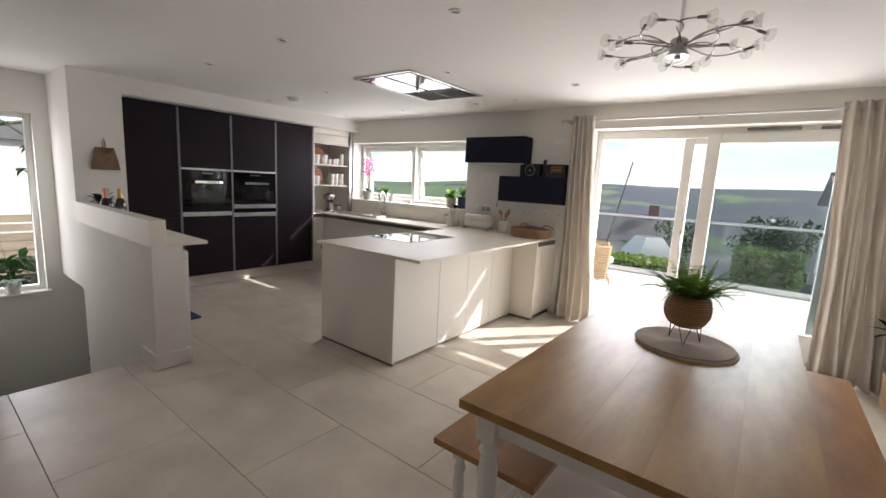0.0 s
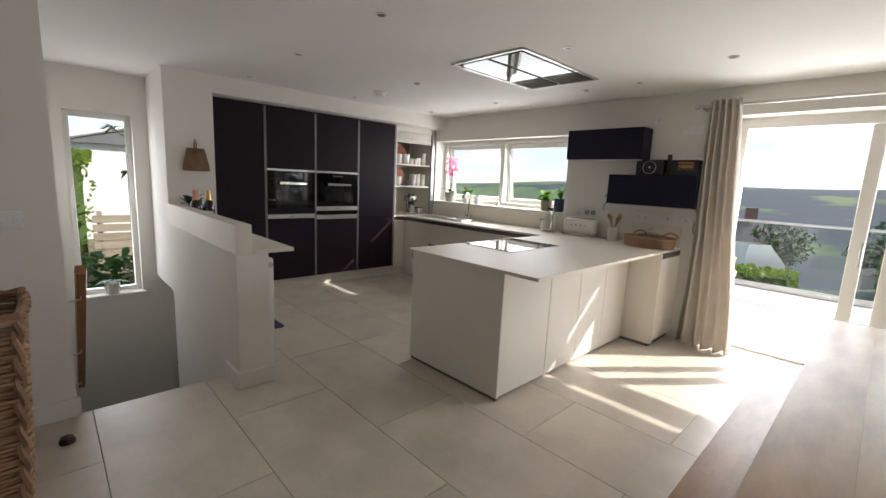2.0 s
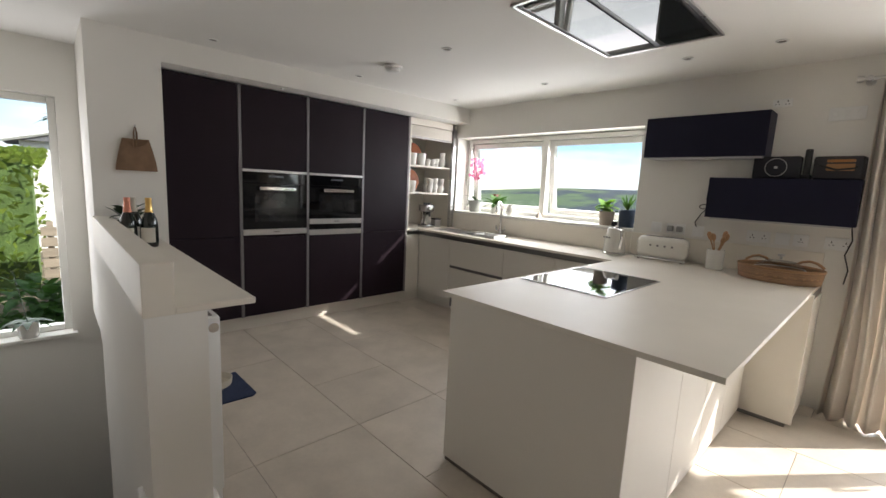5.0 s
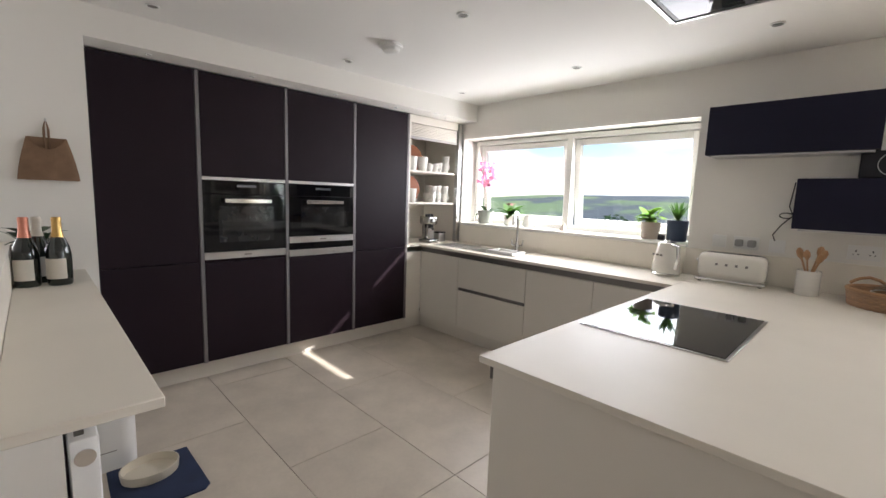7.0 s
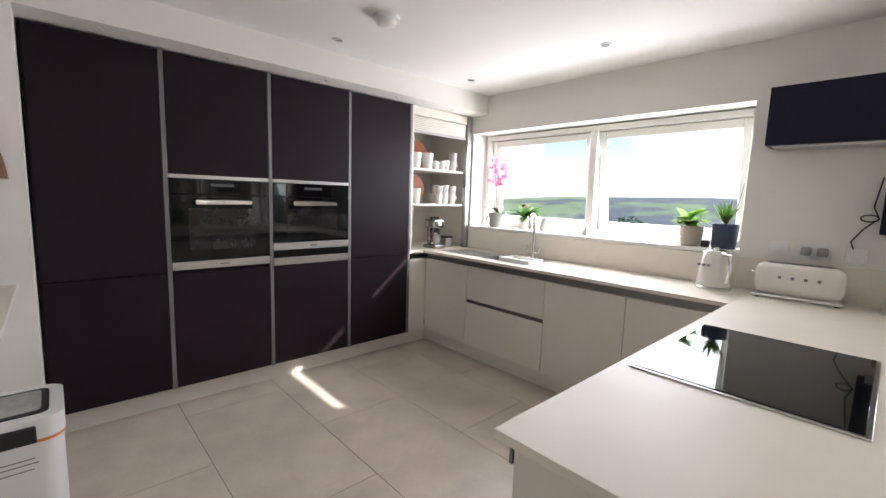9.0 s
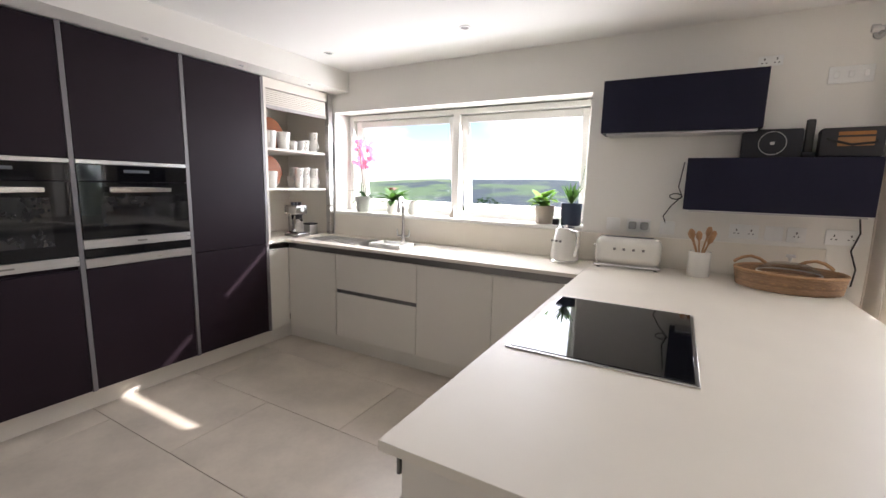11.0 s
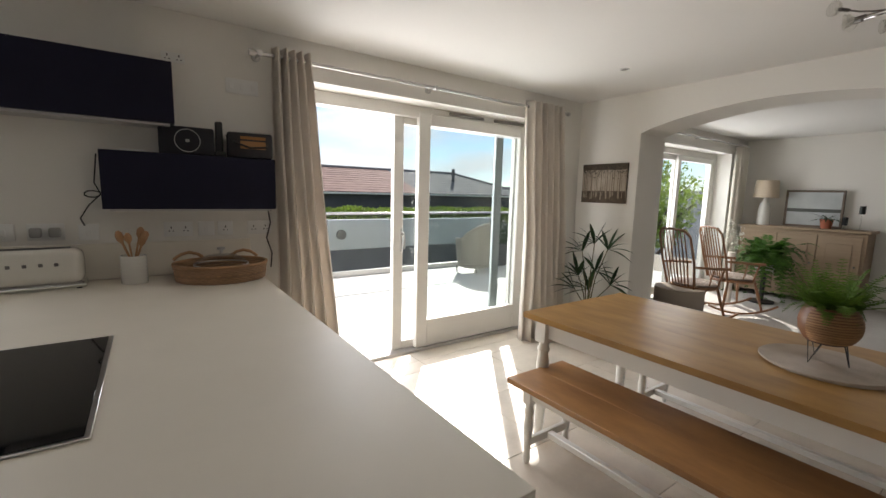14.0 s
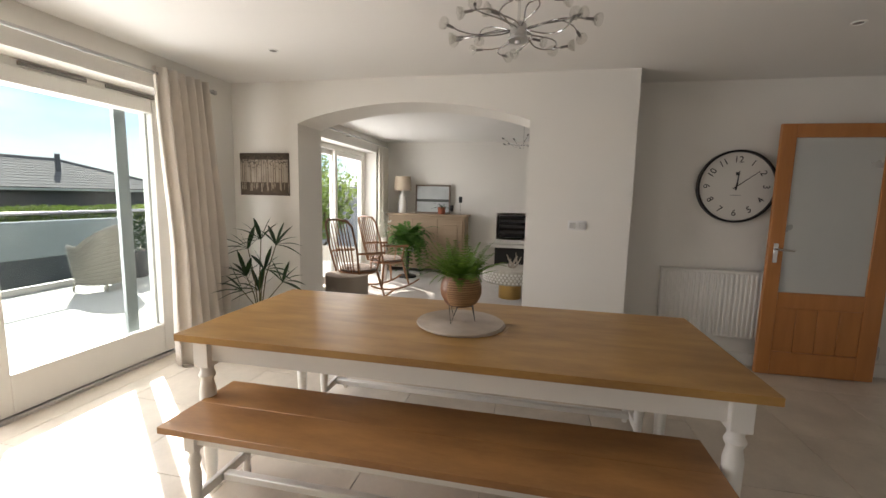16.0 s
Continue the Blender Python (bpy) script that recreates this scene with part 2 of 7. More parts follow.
wall_n = built("wall_north", boxes(
    ((X_W - 0.3, Y_N, -2.2), (WX0, Y_N2, H)), ((WX0, Y_N, -0.2), (WX1, Y_N2, WZ0)), ((WX0, Y_N, WZ1), (WX1, Y_N2, H)),
    ((WX1, Y_N, -0.2), (DX0, Y_N2, H)), ((DX0, Y_N, DZ1), (DX1, Y_N2, H)), ((DX1, Y_N, -0.2), (LX0, Y_N2, H)),
    ((LX0, Y_N, DZ1), (LX1, Y_N2, H)), ((LX1, Y_N, -0.2), (6.6, Y_N2, H))), WALL, "off-white painted plaster wall with window and door openings", "wall")
built("wall_west", boxes(
    ((X_W - 0.3, 1.57, 0.0), (X_W, Y_N, H)), ((X_W - 0.3, -1.8, -2.2), (X_W, 0.88, H)), ((X_W - 0.3, 1.44, -2.2), (X_W, 1.57, H)),
    ((X_W - 0.3, 0.88, 2.0), (X_W, 1.44, H)), ((X_W - 0.3, 0.88, -2.2), (X_W, 1.44, 0.07)), ((X_W - 0.3, 1.57, -2.2), (X_W, 3.2, 0.0))), WALL, "off-white plaster wall with a tall narrow stair window", "wall")
built("wall_pier", boxes(((X_W, 1.58, 0.24), (-4.80, 2.015, H)), ((X_W, 1.80, -2.2), (-4.72, 2.01, 0.24))), WALL, "off-white plaster pier between stairs and tall units", "wall")
built("wall_soffit", boxes(((X_W, 2.015, 2.245), (-4.80, Y_N, H))), WALL, "off-white boxed plaster soffit over the tall units", "wall")
built("wall_stair_south", boxes(((X_W, 0.50, -2.2), (-3.03, 0.74, H)), ((-3.27, -1.8, -0.2), (-3.03, 0.50, H))), WALL, "off-white plaster wall beside the stairwell", "wall")
built("wall_south", boxes(((-3.27, -2.0, -0.2), (6.6, -1.8, H)),), WALL, "plain off-white plaster wall", "wall")
bm = bmesh.new()
arch = [(2.51, 0.0)] + [(2.51 + 2.09 * i / 24, 2.045 + 0.165 * math.sin(math.pi * i / 24) ** 0.8) for i in range(25)] + [(4.60, 0.0)]
poly = [(1.69, 0.0), *arch, (Y_N, 0.0), (Y_N, H), (1.69, H)]
prism(bm, poly, X_E, X_E2, "x")
bmesh.ops.triangulate(bm, faces=[f for f in bm.faces if len(f.verts) > 4])
built("wall_east", bm, WALL, "off-white plaster wall with a wide segmental arch", "wall")
built("wall_hall", boxes(((X_E2, -1.8, -0.2), (X_E2 + 0.2, 1.69, H)),), WALL, "off-white plaster wall behind the clock and radiator", "wall")
built("wall_lounge_east", boxes(((6.3, -1.8, -0.2), (6.6, Y_N, H)),), WALL, "off-white plaster wall of the lounge", "wall")
built("ceiling", boxes(((X_W - 0.3, -2.0, H), (6.6, Y_N2, H + 0.25))), CEIL, "smooth matt white plaster ceiling", "ceiling")

built("floor", boxes(((-3.04, -1.8, -0.25), (6.6, Y_N, -0.005)), ((-4.80, 1.60, -0.25), (-3.04, Y_N, -0.005)), ((X_W, 2.015, -0.25), (-4.80, Y_N, -0.005))), GROUT, "beige grouted screed floor carrying large stone tiles", "floor")
built("lounge_carpet", boxes(((X_E + 0.05, 1.9, -0.01), (6.3, Y_N, 0.004)), ((X_E2 + 0.2, -1.8, -0.01), (6.3, 1.9, 0.004))), surface("pale_carpet", (0.50, 0.47, 0.43), 0.95, var=0.06, scale=5, fine=300, bump=0.12, sheen=0.3), "pale grey woven carpet on the lounge floor", "carpet")

# Out of view; depth set so that its shadow ends the sun patches indoors.
built("roof_eaves", boxes(((X_W - 0.6, Y_N2, 2.50), (9.0, 6.42, 2.66))), WHITE_PAINT, "unseen white eaves above the deck, cutting off the high sun", "eaves")

# half wall with its return to the pier, and the stairs
bm = boxes(((-4.72, 1.57, -2.0), (-2.78, 1.67, 0.925)), ((-4.80, 1.57, 0.24), (-4.72, 1.67, 0.925)), ((-4.80, 1.67, -0.2), (-2.78, 1.775, 0.925)))
built("wall_half", bm, WALL, "off-white plaster half wall along the stairwell", "wall")
bm = bmesh.new()
for a, b in (((-2.779, 1.548, 0.001), (-2.757, 1.797, 0.118)), ((-2.90, 1.776, 0.001), (-2.7795, 1.797, 0.118)), ((-3.04, 1.548, 0.001), (-2.7795, 1.569, 0.118))):
    bx(bm, a, b, 0.004)
built("baseboard_half_wall", bm, WHITE_PAINT, "white painted baseboard wrapped round the half wall end", "baseboard")
bm = bmesh.new()
for i in range(9):
    bx(bm, (-3.04 - 0.235 * (i + 1), 0.74, -2.1), (-3.04 - 0.235 * i, 1.57, -0.185 * (i + 1)))
bx(bm, (X_W, 0.74, -2.1), (-3.04 - 0.235 * 9, 3.2, -0.185 * 10))
built("stairs", bm, surface("stair_carpet", (0.30, 0.28, 0.26), 0.95, fine=250, bump=0.1), "grey carpeted stairs leading down", "stairs")

# ---- kitchen window and sliding doors ----
FR = WHITE_PAINT


def frame_rect(bm, x0, x1, z0, z1, y0, y1, w, bev=0.004):
    bx(bm, (x0, y0, z0), (x0 + w, y1, z1), bev)
    bx(bm, (x1 - w, y0, z0), (x1, y1, z1), bev)
    bx(bm, (x0 + w, y0, z0), (x1 - w, y1, z0 + w), bev)
    bx(bm, (x0 + w, y0, z1 - w), (x1 - w, y1, z1), bev)
    return bm


win = tagged(new("window_1"), "white timber double window above the sink", "window", "", "structure")
bm = frame_rect(bmesh.new(), WX0 + 0.03, WX1, WZ0 + 0.01, WZ1 - 0.01, 5.46, 5.56, 0.045)
bx(bm, (-3.80, 5.46, WZ0 + 0.05), (-3.735, 5.56, WZ1 - 0.05), 0.004)
part("window_frame", bm, FR, win)
for x0, x1 in ((-4.90, -3.80), (-3.735, -2.675)):
    hang = WZ1 - 0.06
    s = part("sash", frame_rect(bmesh.new(), x0, x1, WZ0 + 0.055 - hang, 0.0, -0.03, 0.03, 0.058, 0.006), FR, win)
    s.matrix_basis = pose(0, 5.52, hang, 7.0)
    p = part("pane", box((x0 + 0.05, -0.004, WZ0 + 0.1 - hang), (x1 - 0.05, 0.004, -0.045)), PANE, s)
    p.visible_shadow = False
bm = box((WX0, 5.255, WZ0 - 0.022), (WX1, 5.46, WZ0 + 0.006), 0.006)
part("window_sill", bm, WHITE_PAINT, win, "white painted window sill")

# unseen boards added along the facade, spaced to cut the sun into streaks
can = thing("sun_slit_boards", "unseen pale boards added above the window and doors to slit the sun", "canopy", (0, 0, 0))
for y0, y1 in ((5.62, 6.25), (6.345, 6.60)):
    part("board", box((-6.2, y0, 2.36), (8.6, y1, 2.40)), WHITE_PAINT, can)

door = tagged(new("sliding_door_1"), "white timber sliding patio door standing half open", "sliding door", "", "structure")
bm = bmesh.new()
bx(bm, (DX0, 5.50, 0.0), (DX0 + 0.06, 5.62, DZ1), 0.004)
bx(bm, (DX1 - 0.06, 5.50, 0.0), (DX1, 5.62, DZ1), 0.004)
bx(bm, (DX0 + 0.06, 5.50, 2.075), (DX1 - 0.06, 5.62, DZ1), 0.004)
part("door_frame", bm, FR, door)
part("threshold", box((DX0, 5.47, -0.01), (DX1, 5.66, 0.025), 0.006), STEEL, door, "grey metal threshold track")
for x0 in (0.42, 0.95):
    part("trickle_vent", box((x0, 5.485, 2.132), (x0 + 0.40, 5.498, 2.158), 0.003), CHANNEL, door, "slim grey trickle vent")


def leaf(name, x0, x1, y0, y1, z0, z1, stile, bottom, top, mat, parent):
    bm = bmesh.new()
    bx(bm, (x0, y0, z0), (x0 + stile, y1, z1), 0.005)
    bx(bm, (x1 - stile, y0, z0), (x1, y1, z1), 0.005)
    bx(bm, (x0 + stile, y0, z0), (x1 - stile, y1, z0 + bottom), 0.005)
    bx(bm, (x0 + stile, y0, z1 - top), (x1 - stile, y1, z1), 0.005)
    ob = part(name, bm, mat, parent)
    ym = (y0 + y1) / 2
    g = part("pane", box((x0 + stile - 0.01, ym - 0.006, z0 + bottom - 0.01), (x1 - stile + 0.01, ym + 0.006, z1 - top + 0.01)), PANE, ob)
    g.visible_shadow = False
    return ob


lf = leaf("sliding_leaf", 0.11, 1.43, 5.488, 5.545, 0.03, 2.12, 0.115, 0.25, 0.10, FR, door)
lf2 = leaf("fixed_leaf", -0.10, 1.40, 5.552, 5.607, 0.02, 2.085, 0.095, 0.08, 0.07, FR, door)
GREY_GREEN = surface("grey_green_aluminium", (0.34, 0.355, 0.36), 0.45, metal=0.3, var=0.04)
part("rear_stile", box((1.11, 5.625, 0.03), (1.21, 5.66, 2.09), 0.004), GREY_GREEN, door, "grey-green outer stile of the slid-back leaf")
hp = part("handle_plate", box((-0.035, 5.545, 0.92), (-0.007, 5.565, 1.13), 0.006), STEEL, lf2, "brushed steel handle plate")
bm = tube(bmesh.new(), [(-0.021, 5.545, 1.08), (-0.021, 5.50, 1.08)], 0.008)
tube(bm, [(-0.021, 5.50, 1.09), (-0.020, 5.498, 1.03), (-0.018, 5.50, 0.95)], 0.009)
part("handle", bm, STEEL, lf2, "brushed steel lever handle")

lounge_door = tagged(new("sliding_door_2"), "white glazed sliding door of the lounge", "sliding door", "", "structure")
bm = bmesh.new()
bx(bm, (LX0, 5.50, 0.0), (LX0 + 0.06, 5.62, DZ1), 0.004)
bx(bm, (LX1 - 0.06, 5.50, 0.0), (LX1, 5.62, DZ1), 0.004)
bx(bm, (LX0 + 0.06, 5.50, 2.09), (LX1 - 0.06, 5.62, DZ1), 0.004)
part("door_frame", bm, FR, lounge_door)
leaf("sliding_leaf", LX0 + 0.06, 4.66, 5.565, 5.61, 0.02, 2.09, 0.08, 0.12, 0.08, FR, lounge_door)
leaf("sliding_leaf", 4.58, LX1 - 0.06, 5.51, 5.555, 0.02, 2.09, 0.08, 0.12, 0.08, FR, lounge_door)

sw = tagged(new("window_2"), "tall narrow white window lighting the stairs", "window", "", "structure")
bm = bmesh.new()
for a, b in (((-5.82, 0.88, 0.07), (-5.74, 0.93, 2.0)), ((-5.82, 1.39, 0.07), (-5.74, 1.44, 2.0)), ((-5.82, 0.93, 0.07), (-5.74, 1.39, 0.12)), ((-5.82, 0.93, 1.95), (-5.74, 1.39, 2.0))):
    bx(bm, a, b, 0.004)
part("window_frame", bm, FR, sw)
p = part("pane", box((-5.785, 0.92, 0.11), (-5.778, 1.40, 1.96)), PANE, sw)
p.visible_shadow = False
part("window_sill", box((-5.74, 0.86, 0.045), (-5.60, 1.47, 0.072), 0.004), WHITE_PAINT, sw)

# ---- tall units ----
TX = -5.0
Y_STRIPS = (2.02, 2.612, 3.24, 3.872, 4.49)


def tall_unit(y0, y1, kind):
    u = thing("tall_cabinet", {"plain": "dark aubergine matt tall cabinet with two doors", "oven": "dark aubergine tall cabinet housing a built-in oven"}[kind], "cabinet", (TX, (y0 + y1) / 2, 0), 0, "tall kitchen units")
    h = (y1 - y0) / 2
    part("body", box((-0.58, -h + 0.002, 0.15), (-0.022, h - 0.002, 2.235)), AUBERGINE, u)
    e0, e1 = -h + 0.016, h - 0.016
    if kind == "plain":
        part("lower_door", box((-0.02, e0, 0.155), (0.0, e1, 0.905), 0.0015), AUBERGINE, u)
        part("upper_door", box((-0.02, e0, 0.909), (0.0, e1, 2.232), 0.0015), AUBERGINE, u)
    else:
        part("lower_door", box((-0.02, e0, 0.155), (0.0, e1, 0.895), 0.0015), AUBERGINE, u)
        part("upper_door", box((-0.02, e0, 1.525), (0.0, e1, 2.232), 0.0015), AUBERGINE, u)
    return u


for i in range(4):
    tall_unit(Y_STRIPS[i], Y_STRIPS[i + 1], "oven" if i in (1, 2) else "plain")
for y in Y_STRIPS[1:]:
    solo("profile_strip", box((TX - 0.03, y - 0.013, 0.15), (TX + 0.003, y + 0.013, 2.238), 0.002), STRIP, "vertical brushed aluminium grip profile between tall units", "profile", "grip profiles")
solo("plinth", box((-5.60, 2.02, 0.0), (-5.11, 4.80, 0.148)), CREAM, "cream lacquered plinth under the tall units", "plinth")


def oven(y0, y1, tall):
    o = thing("oven", "black glass built-in oven with steel trim" if tall else "black glass compact combination oven above a warming drawer", "oven", (TX, (y0 + y1) / 2, 0), 0, "built-in ovens")
    h = (y1 - y0) / 2 - 0.014
    part("top_trim", box((-0.05, -h, 1.497), (0.008, h, 1.521), 0.002), STEEL, o)
    panel = part("control_panel", box((-0.05, -h, 1.40), (0.006, h, 1.495), 0.002), BLACK_GLASS, o)
    part("display", box((0.0062, -0.07, 1.452), (0.0072, 0.07, 1.470)), surface("display_grey", (0.10, 0.11, 0.12), 0.2), panel)
    z0 = 0.975 if tall else 1.065
    d = part("door", box((-0.05, -h, z0), (0.008, h, 1.396), 0.003), BLACK_GLASS, o)
    win_z = (z0 + 0.07, 1.31)
    part("viewing_window", box((0.0082, -h + 0.10, win_z[0]), (0.0092, h - 0.10, win_z[1])), surface("oven_window", (0.014, 0.0145, 0.016), 0.06, bump=0, rough_var=0.02), d)
    bm = box((0.045, -h + 0.13, 1.335), (0.062, h - 0.13, 1.368), 0.005)
    for s in (-1, 1):
        bx(bm, (0.006, s * (h - 0.17) - 0.008, 1.343), (0.047, s * (h - 0.17) + 0.008, 1.36))
    part("handle", bm, CHROME, d, "polished steel bar handle")
    part("lower_trim", box((-0.05, -h, z0 - 0.055), (0.008, h, z0 - 0.003), 0.002), STEEL, o)
    part("logo_bar", box((0.0082, -0.028, z0 - 0.034), (0.0092, 0.028, z0 - 0.024)), CHANNEL, o)
    if not tall:
        dr = part("warming_drawer", box((-0.05, -h, 0.955), (0.006, h, z0 - 0.058), 0.003), BLACK_GLASS, o)
        part("drawer_trim", box((-0.05, -h, 0.898), (0.008, h, 0.952), 0.002), STEEL, o)
    return o


oven(Y_STRIPS[1], Y_STRIPS[2], True)
oven(Y_STRIPS[2], Y_STRIPS[3], False)

# ---- tambour niche cabinet on the worktop ----
nic = thing("tambour_cabinet", "cream tambour cabinet with raised shutter and open shelves", "cabinet", (TX, 4.9, 0.0))
NY0, NY1 = -0.395, 0.37
bm = boxes(((-0.62, NY0, 0.922), (-0.60, NY1, 2.238)))
part("back_panel", bm, CREAM, nic)
part("side_panel", box((-0.60, NY0, 0.922), (0.0, NY0 + 0.02, 2.238)), CREAM, nic)
part("side_panel", box((-0.60, NY1 - 0.02, 0.922), (-0.052, NY1, 2.238)), CREAM, nic)
part("side_post", box((-0.05, NY1 - 0.055, 0.922), (0.0, NY1, 2.238), 0.003), STEEL, nic, "brushed aluminium shutter guide")
part("top_panel", box((-0.60, NY0 + 0.02, 2.16), (0.0, NY1 - 0.075, 2.238)), CREAM, nic)
for k in range(8):
    z = 2.03 + 0.0155 * k
    part("shutter_slat", box((-0.03, NY0 + 0.02, z), (-0.014, NY1 - 0.075, z + 0.0145), 0.003), CREAM, nic)
part("shutter_lip", box((-0.034, NY0 + 0.02, 2.005), (-0.006, NY1 - 0.075, 2.03), 0.002), STEEL, nic)
for z in (1.345, 1.675):
    part("shelf", box((-0.60, NY0 + 0.02, z), (-0.03, NY1 - 0.075, z + 0.02), 0.002), CREAM, nic)

# ---- base units and worktop ----
YB = 4.725


def base_unit(x0, x1, split):
    u = thing("base_cabinet", "cream lacquered drawer base unit" if split else "cream lacquered handleless base unit", "cabinet", ((x0 + x1) / 2, YB, 0), 0, "kitchen base units")
    h = (x1 - x0) / 2
    part("body", box((-h + 0.001, 0.021, 0.14), (h - 0.001, 0.53, 0.86)), CREAM, u)
    if split:
        part("drawer_front", box((-h + 0.002, 0, 0.145), (h - 0.002, 0.02, 0.520), 0.0015), CREAM, u)
        part("drawer_front", box((-h + 0.002, 0, 0.552), (h - 0.002, 0.02, 0.842), 0.0015), CREAM, u)
        part("grip_channel", box((-h + 0.002, 0.012, 0.520), (h - 0.002, 0.0205, 0.552)), CHANNEL, u, "recessed grey grip channel")
    else:
        part("door", box((-h + 0.002, 0, 0.145), (h - 0.002, 0.02, 0.842), 0.0015), CREAM, u)
    return u


base_unit(-5.03, -4.472, False)
base_unit(-4.472, -3.678, True)
base_unit(-3.678, -3.078, False)
base_unit(-3.078, -2.52, False)
solo("corner_panel", box((-5.05, 4.50, 0.145), (-5.032, 4.722, 0.845), 0.001), CREAM, "narrow cream lacquered corner filler panel", "filler panel")
solo("plinth", box((-5.11, 4.80, 0.0), (-2.45, 4.815, 0.138)), CREAM, "cream lacquered plinth under the base units", "plinth")
solo("grip_channel", box((-5.03, 4.735, 0.845), (-2.49, 4.742, 0.895)), CHANNEL, "recessed grey metal channel under the worktop edge", "channel")
solo("grip_channel", box((-2.497, 2.815, 0.845), (-2.49, 4.735, 0.895)), CHANNEL, "recessed grey metal channel under the peninsula worktop", "channel")

WTX0, WTX1 = -2.53, -1.285
SX0, SX1, SY0, SY1 = -4.43, -3.95, 4.82, 5.16
DR0 = -4.95
worktop = thing("worktop", "pale quartz worktop running from the sink to the peninsula", "worktop", (-3.0, 4.5, 0.897))
for a, b in [((-5.62, 4.505, 0.897), (-5.03, Y_N, 0.92)), ((-5.03, 4.70, 0.897), (DR0, Y_N, 0.92)), ((DR0, 4.70, 0.897), (SX1, SY0, 0.92)),
             ((DR0, SY1, 0.897), (SX1, Y_N, 0.92)), ((DR0, SY0, 0.897), (SX0, SY1, 0.916)), ((SX1, 4.70, 0.897), (WTX0, Y_N, 0.92))]:
    part("slab", box([p - q for p, q in zip(a, (-3.0, 4.5, 0.897))], [p - q for p, q in zip(b, (-3.0, 4.5, 0.897))]), WORKTOP, worktop)
part("peninsula_slab", box((WTX0 + 3.0, 2.795 - 4.5, 0.0), (WTX1 + 3.0, Y_N - 4.5, 0.023), 0.0012), WORKTOP, worktop)
sbk = thing("splashback", "pale quartz splashback along the wall behind the worktop", "splashback", (WX0, 5.262, 0.922))
for a, b in ((0.0, 2.345), (2.3465, 3.68)):
    part("panel", box((a, 0.0, 0.0), (b, 0.016, 0.198), 0.002), WORKTOP, sbk)

# ---- peninsula ----
pen = thing("peninsula_unit", "cream lacquered kitchen peninsula with flush doors", "kitchen peninsula", (-1.6, 3.8, 0))
part("end_panel", box((-0.885, -0.985, 0.022), (0.045, -0.962, 0.893), 0.0015), CREAM, pen)
part("body", box((-0.885, -0.960, 0.10), (0.016, 0.95, 0.885)), CREAM, pen)
part("plinth", box((-0.83, -0.955, 0.0), (-0.045, 0.95, 0.098)), CHANNEL, pen, "recessed grey plinth")
part("end_plinth", box((-0.875, -0.980, 0.0), (0.04, -0.964, 0.021)), surface("plinth_brown_grey", (0.16, 0.13, 0.11), 0.5), pen, "thin brown-grey plinth line")
ys = (-0.958, -0.40, 0.05, 0.50, 0.95)
for a, b in zip(ys, ys[1:]):
    part("door", box((0.018, a + 0.002, 0.024), (0.038, b - 0.002, 0.893), 0.0015), CREAM, pen)
ret = thing("return_cabinet", "cream lacquered slim return cabinet at the peninsula end", "cabinet", (-1.6, 5.02, 0))
part("side_panel", box((0.0, -0.26, 0.03), (0.325, -0.24, 0.893), 0.0015), CREAM, ret)
part("body", box((0.0, -0.24, 0.06), (0.30, 0.255, 0.86)), CREAM, ret)
part("door", box((0.302, -0.238, 0.06), (0.322, 0.255, 0.845), 0.0015), CREAM, ret)
part("grip_channel", box((0.29, -0.238, 0.847), (0.315, 0.255, 0.893)), CHANNEL, ret)
part("plinth", box((0.0, -0.25, 0.0), (0.29, 0.255, 0.028)), CHANNEL, ret)

hob = thing("induction_hob", "black glass induction hob set flush in the worktop", "hob", (-2.222, 3.765, 0.92))
part("trim", box((-0.27, -0.365, 0.0005), (0.27, 0.365, 0.005), 0.002), STEEL, hob)
part("glass_top", box((-0.258, -0.353, 0.004), (0.258, 0.353, 0.0075), 0.0015), BLACK_GLASS, hob)

hood = thing("ceiling_extractor", "flush ceiling extractor hood with mirrored glass panels", "extractor hood", (-2.20, 3.77, H))
bm = bmesh.new()
HX, HY = 0.36, 0.56
for a, b in (((-HX, -HY, -0.012), (-HX + 0.022, HY, 0.0)), ((HX - 0.022, -HY, -0.012), (HX, HY, 0.0)), ((-HX, -HY, -0.012), (HX, -HY + 0.022, 0)), ((-HX, HY - 0.022, -0.012), (HX, HY, 0))):
    bx(bm, a, b, 0.002)
part("trim", bm, STEEL, hood)
bm = boxes(((-HX + 0.022, -HY + 0.022, -0.006), (HX - 0.022, HY - 0.022, -0.001)))
part("air_gap", bm, BLACK, hood)
MIRROR = surface("mirror_glass", (0.02, 0.022, 0.021), 0.02, metal=0, spec=0.14, var=0.01, bump=0, rough_var=0.005)
part("glass_panel", box((-HX + 0.05, -HY + 0.05, -0.012), (-0.018, HY - 0.05, -0.0065), 0.001), MIRROR, hood)
part("glass_panel", box((0.018, -HY + 0.05, -0.012), (HX - 0.05, HY - 0.05, -0.0065), 0.001), MIRROR, hood)

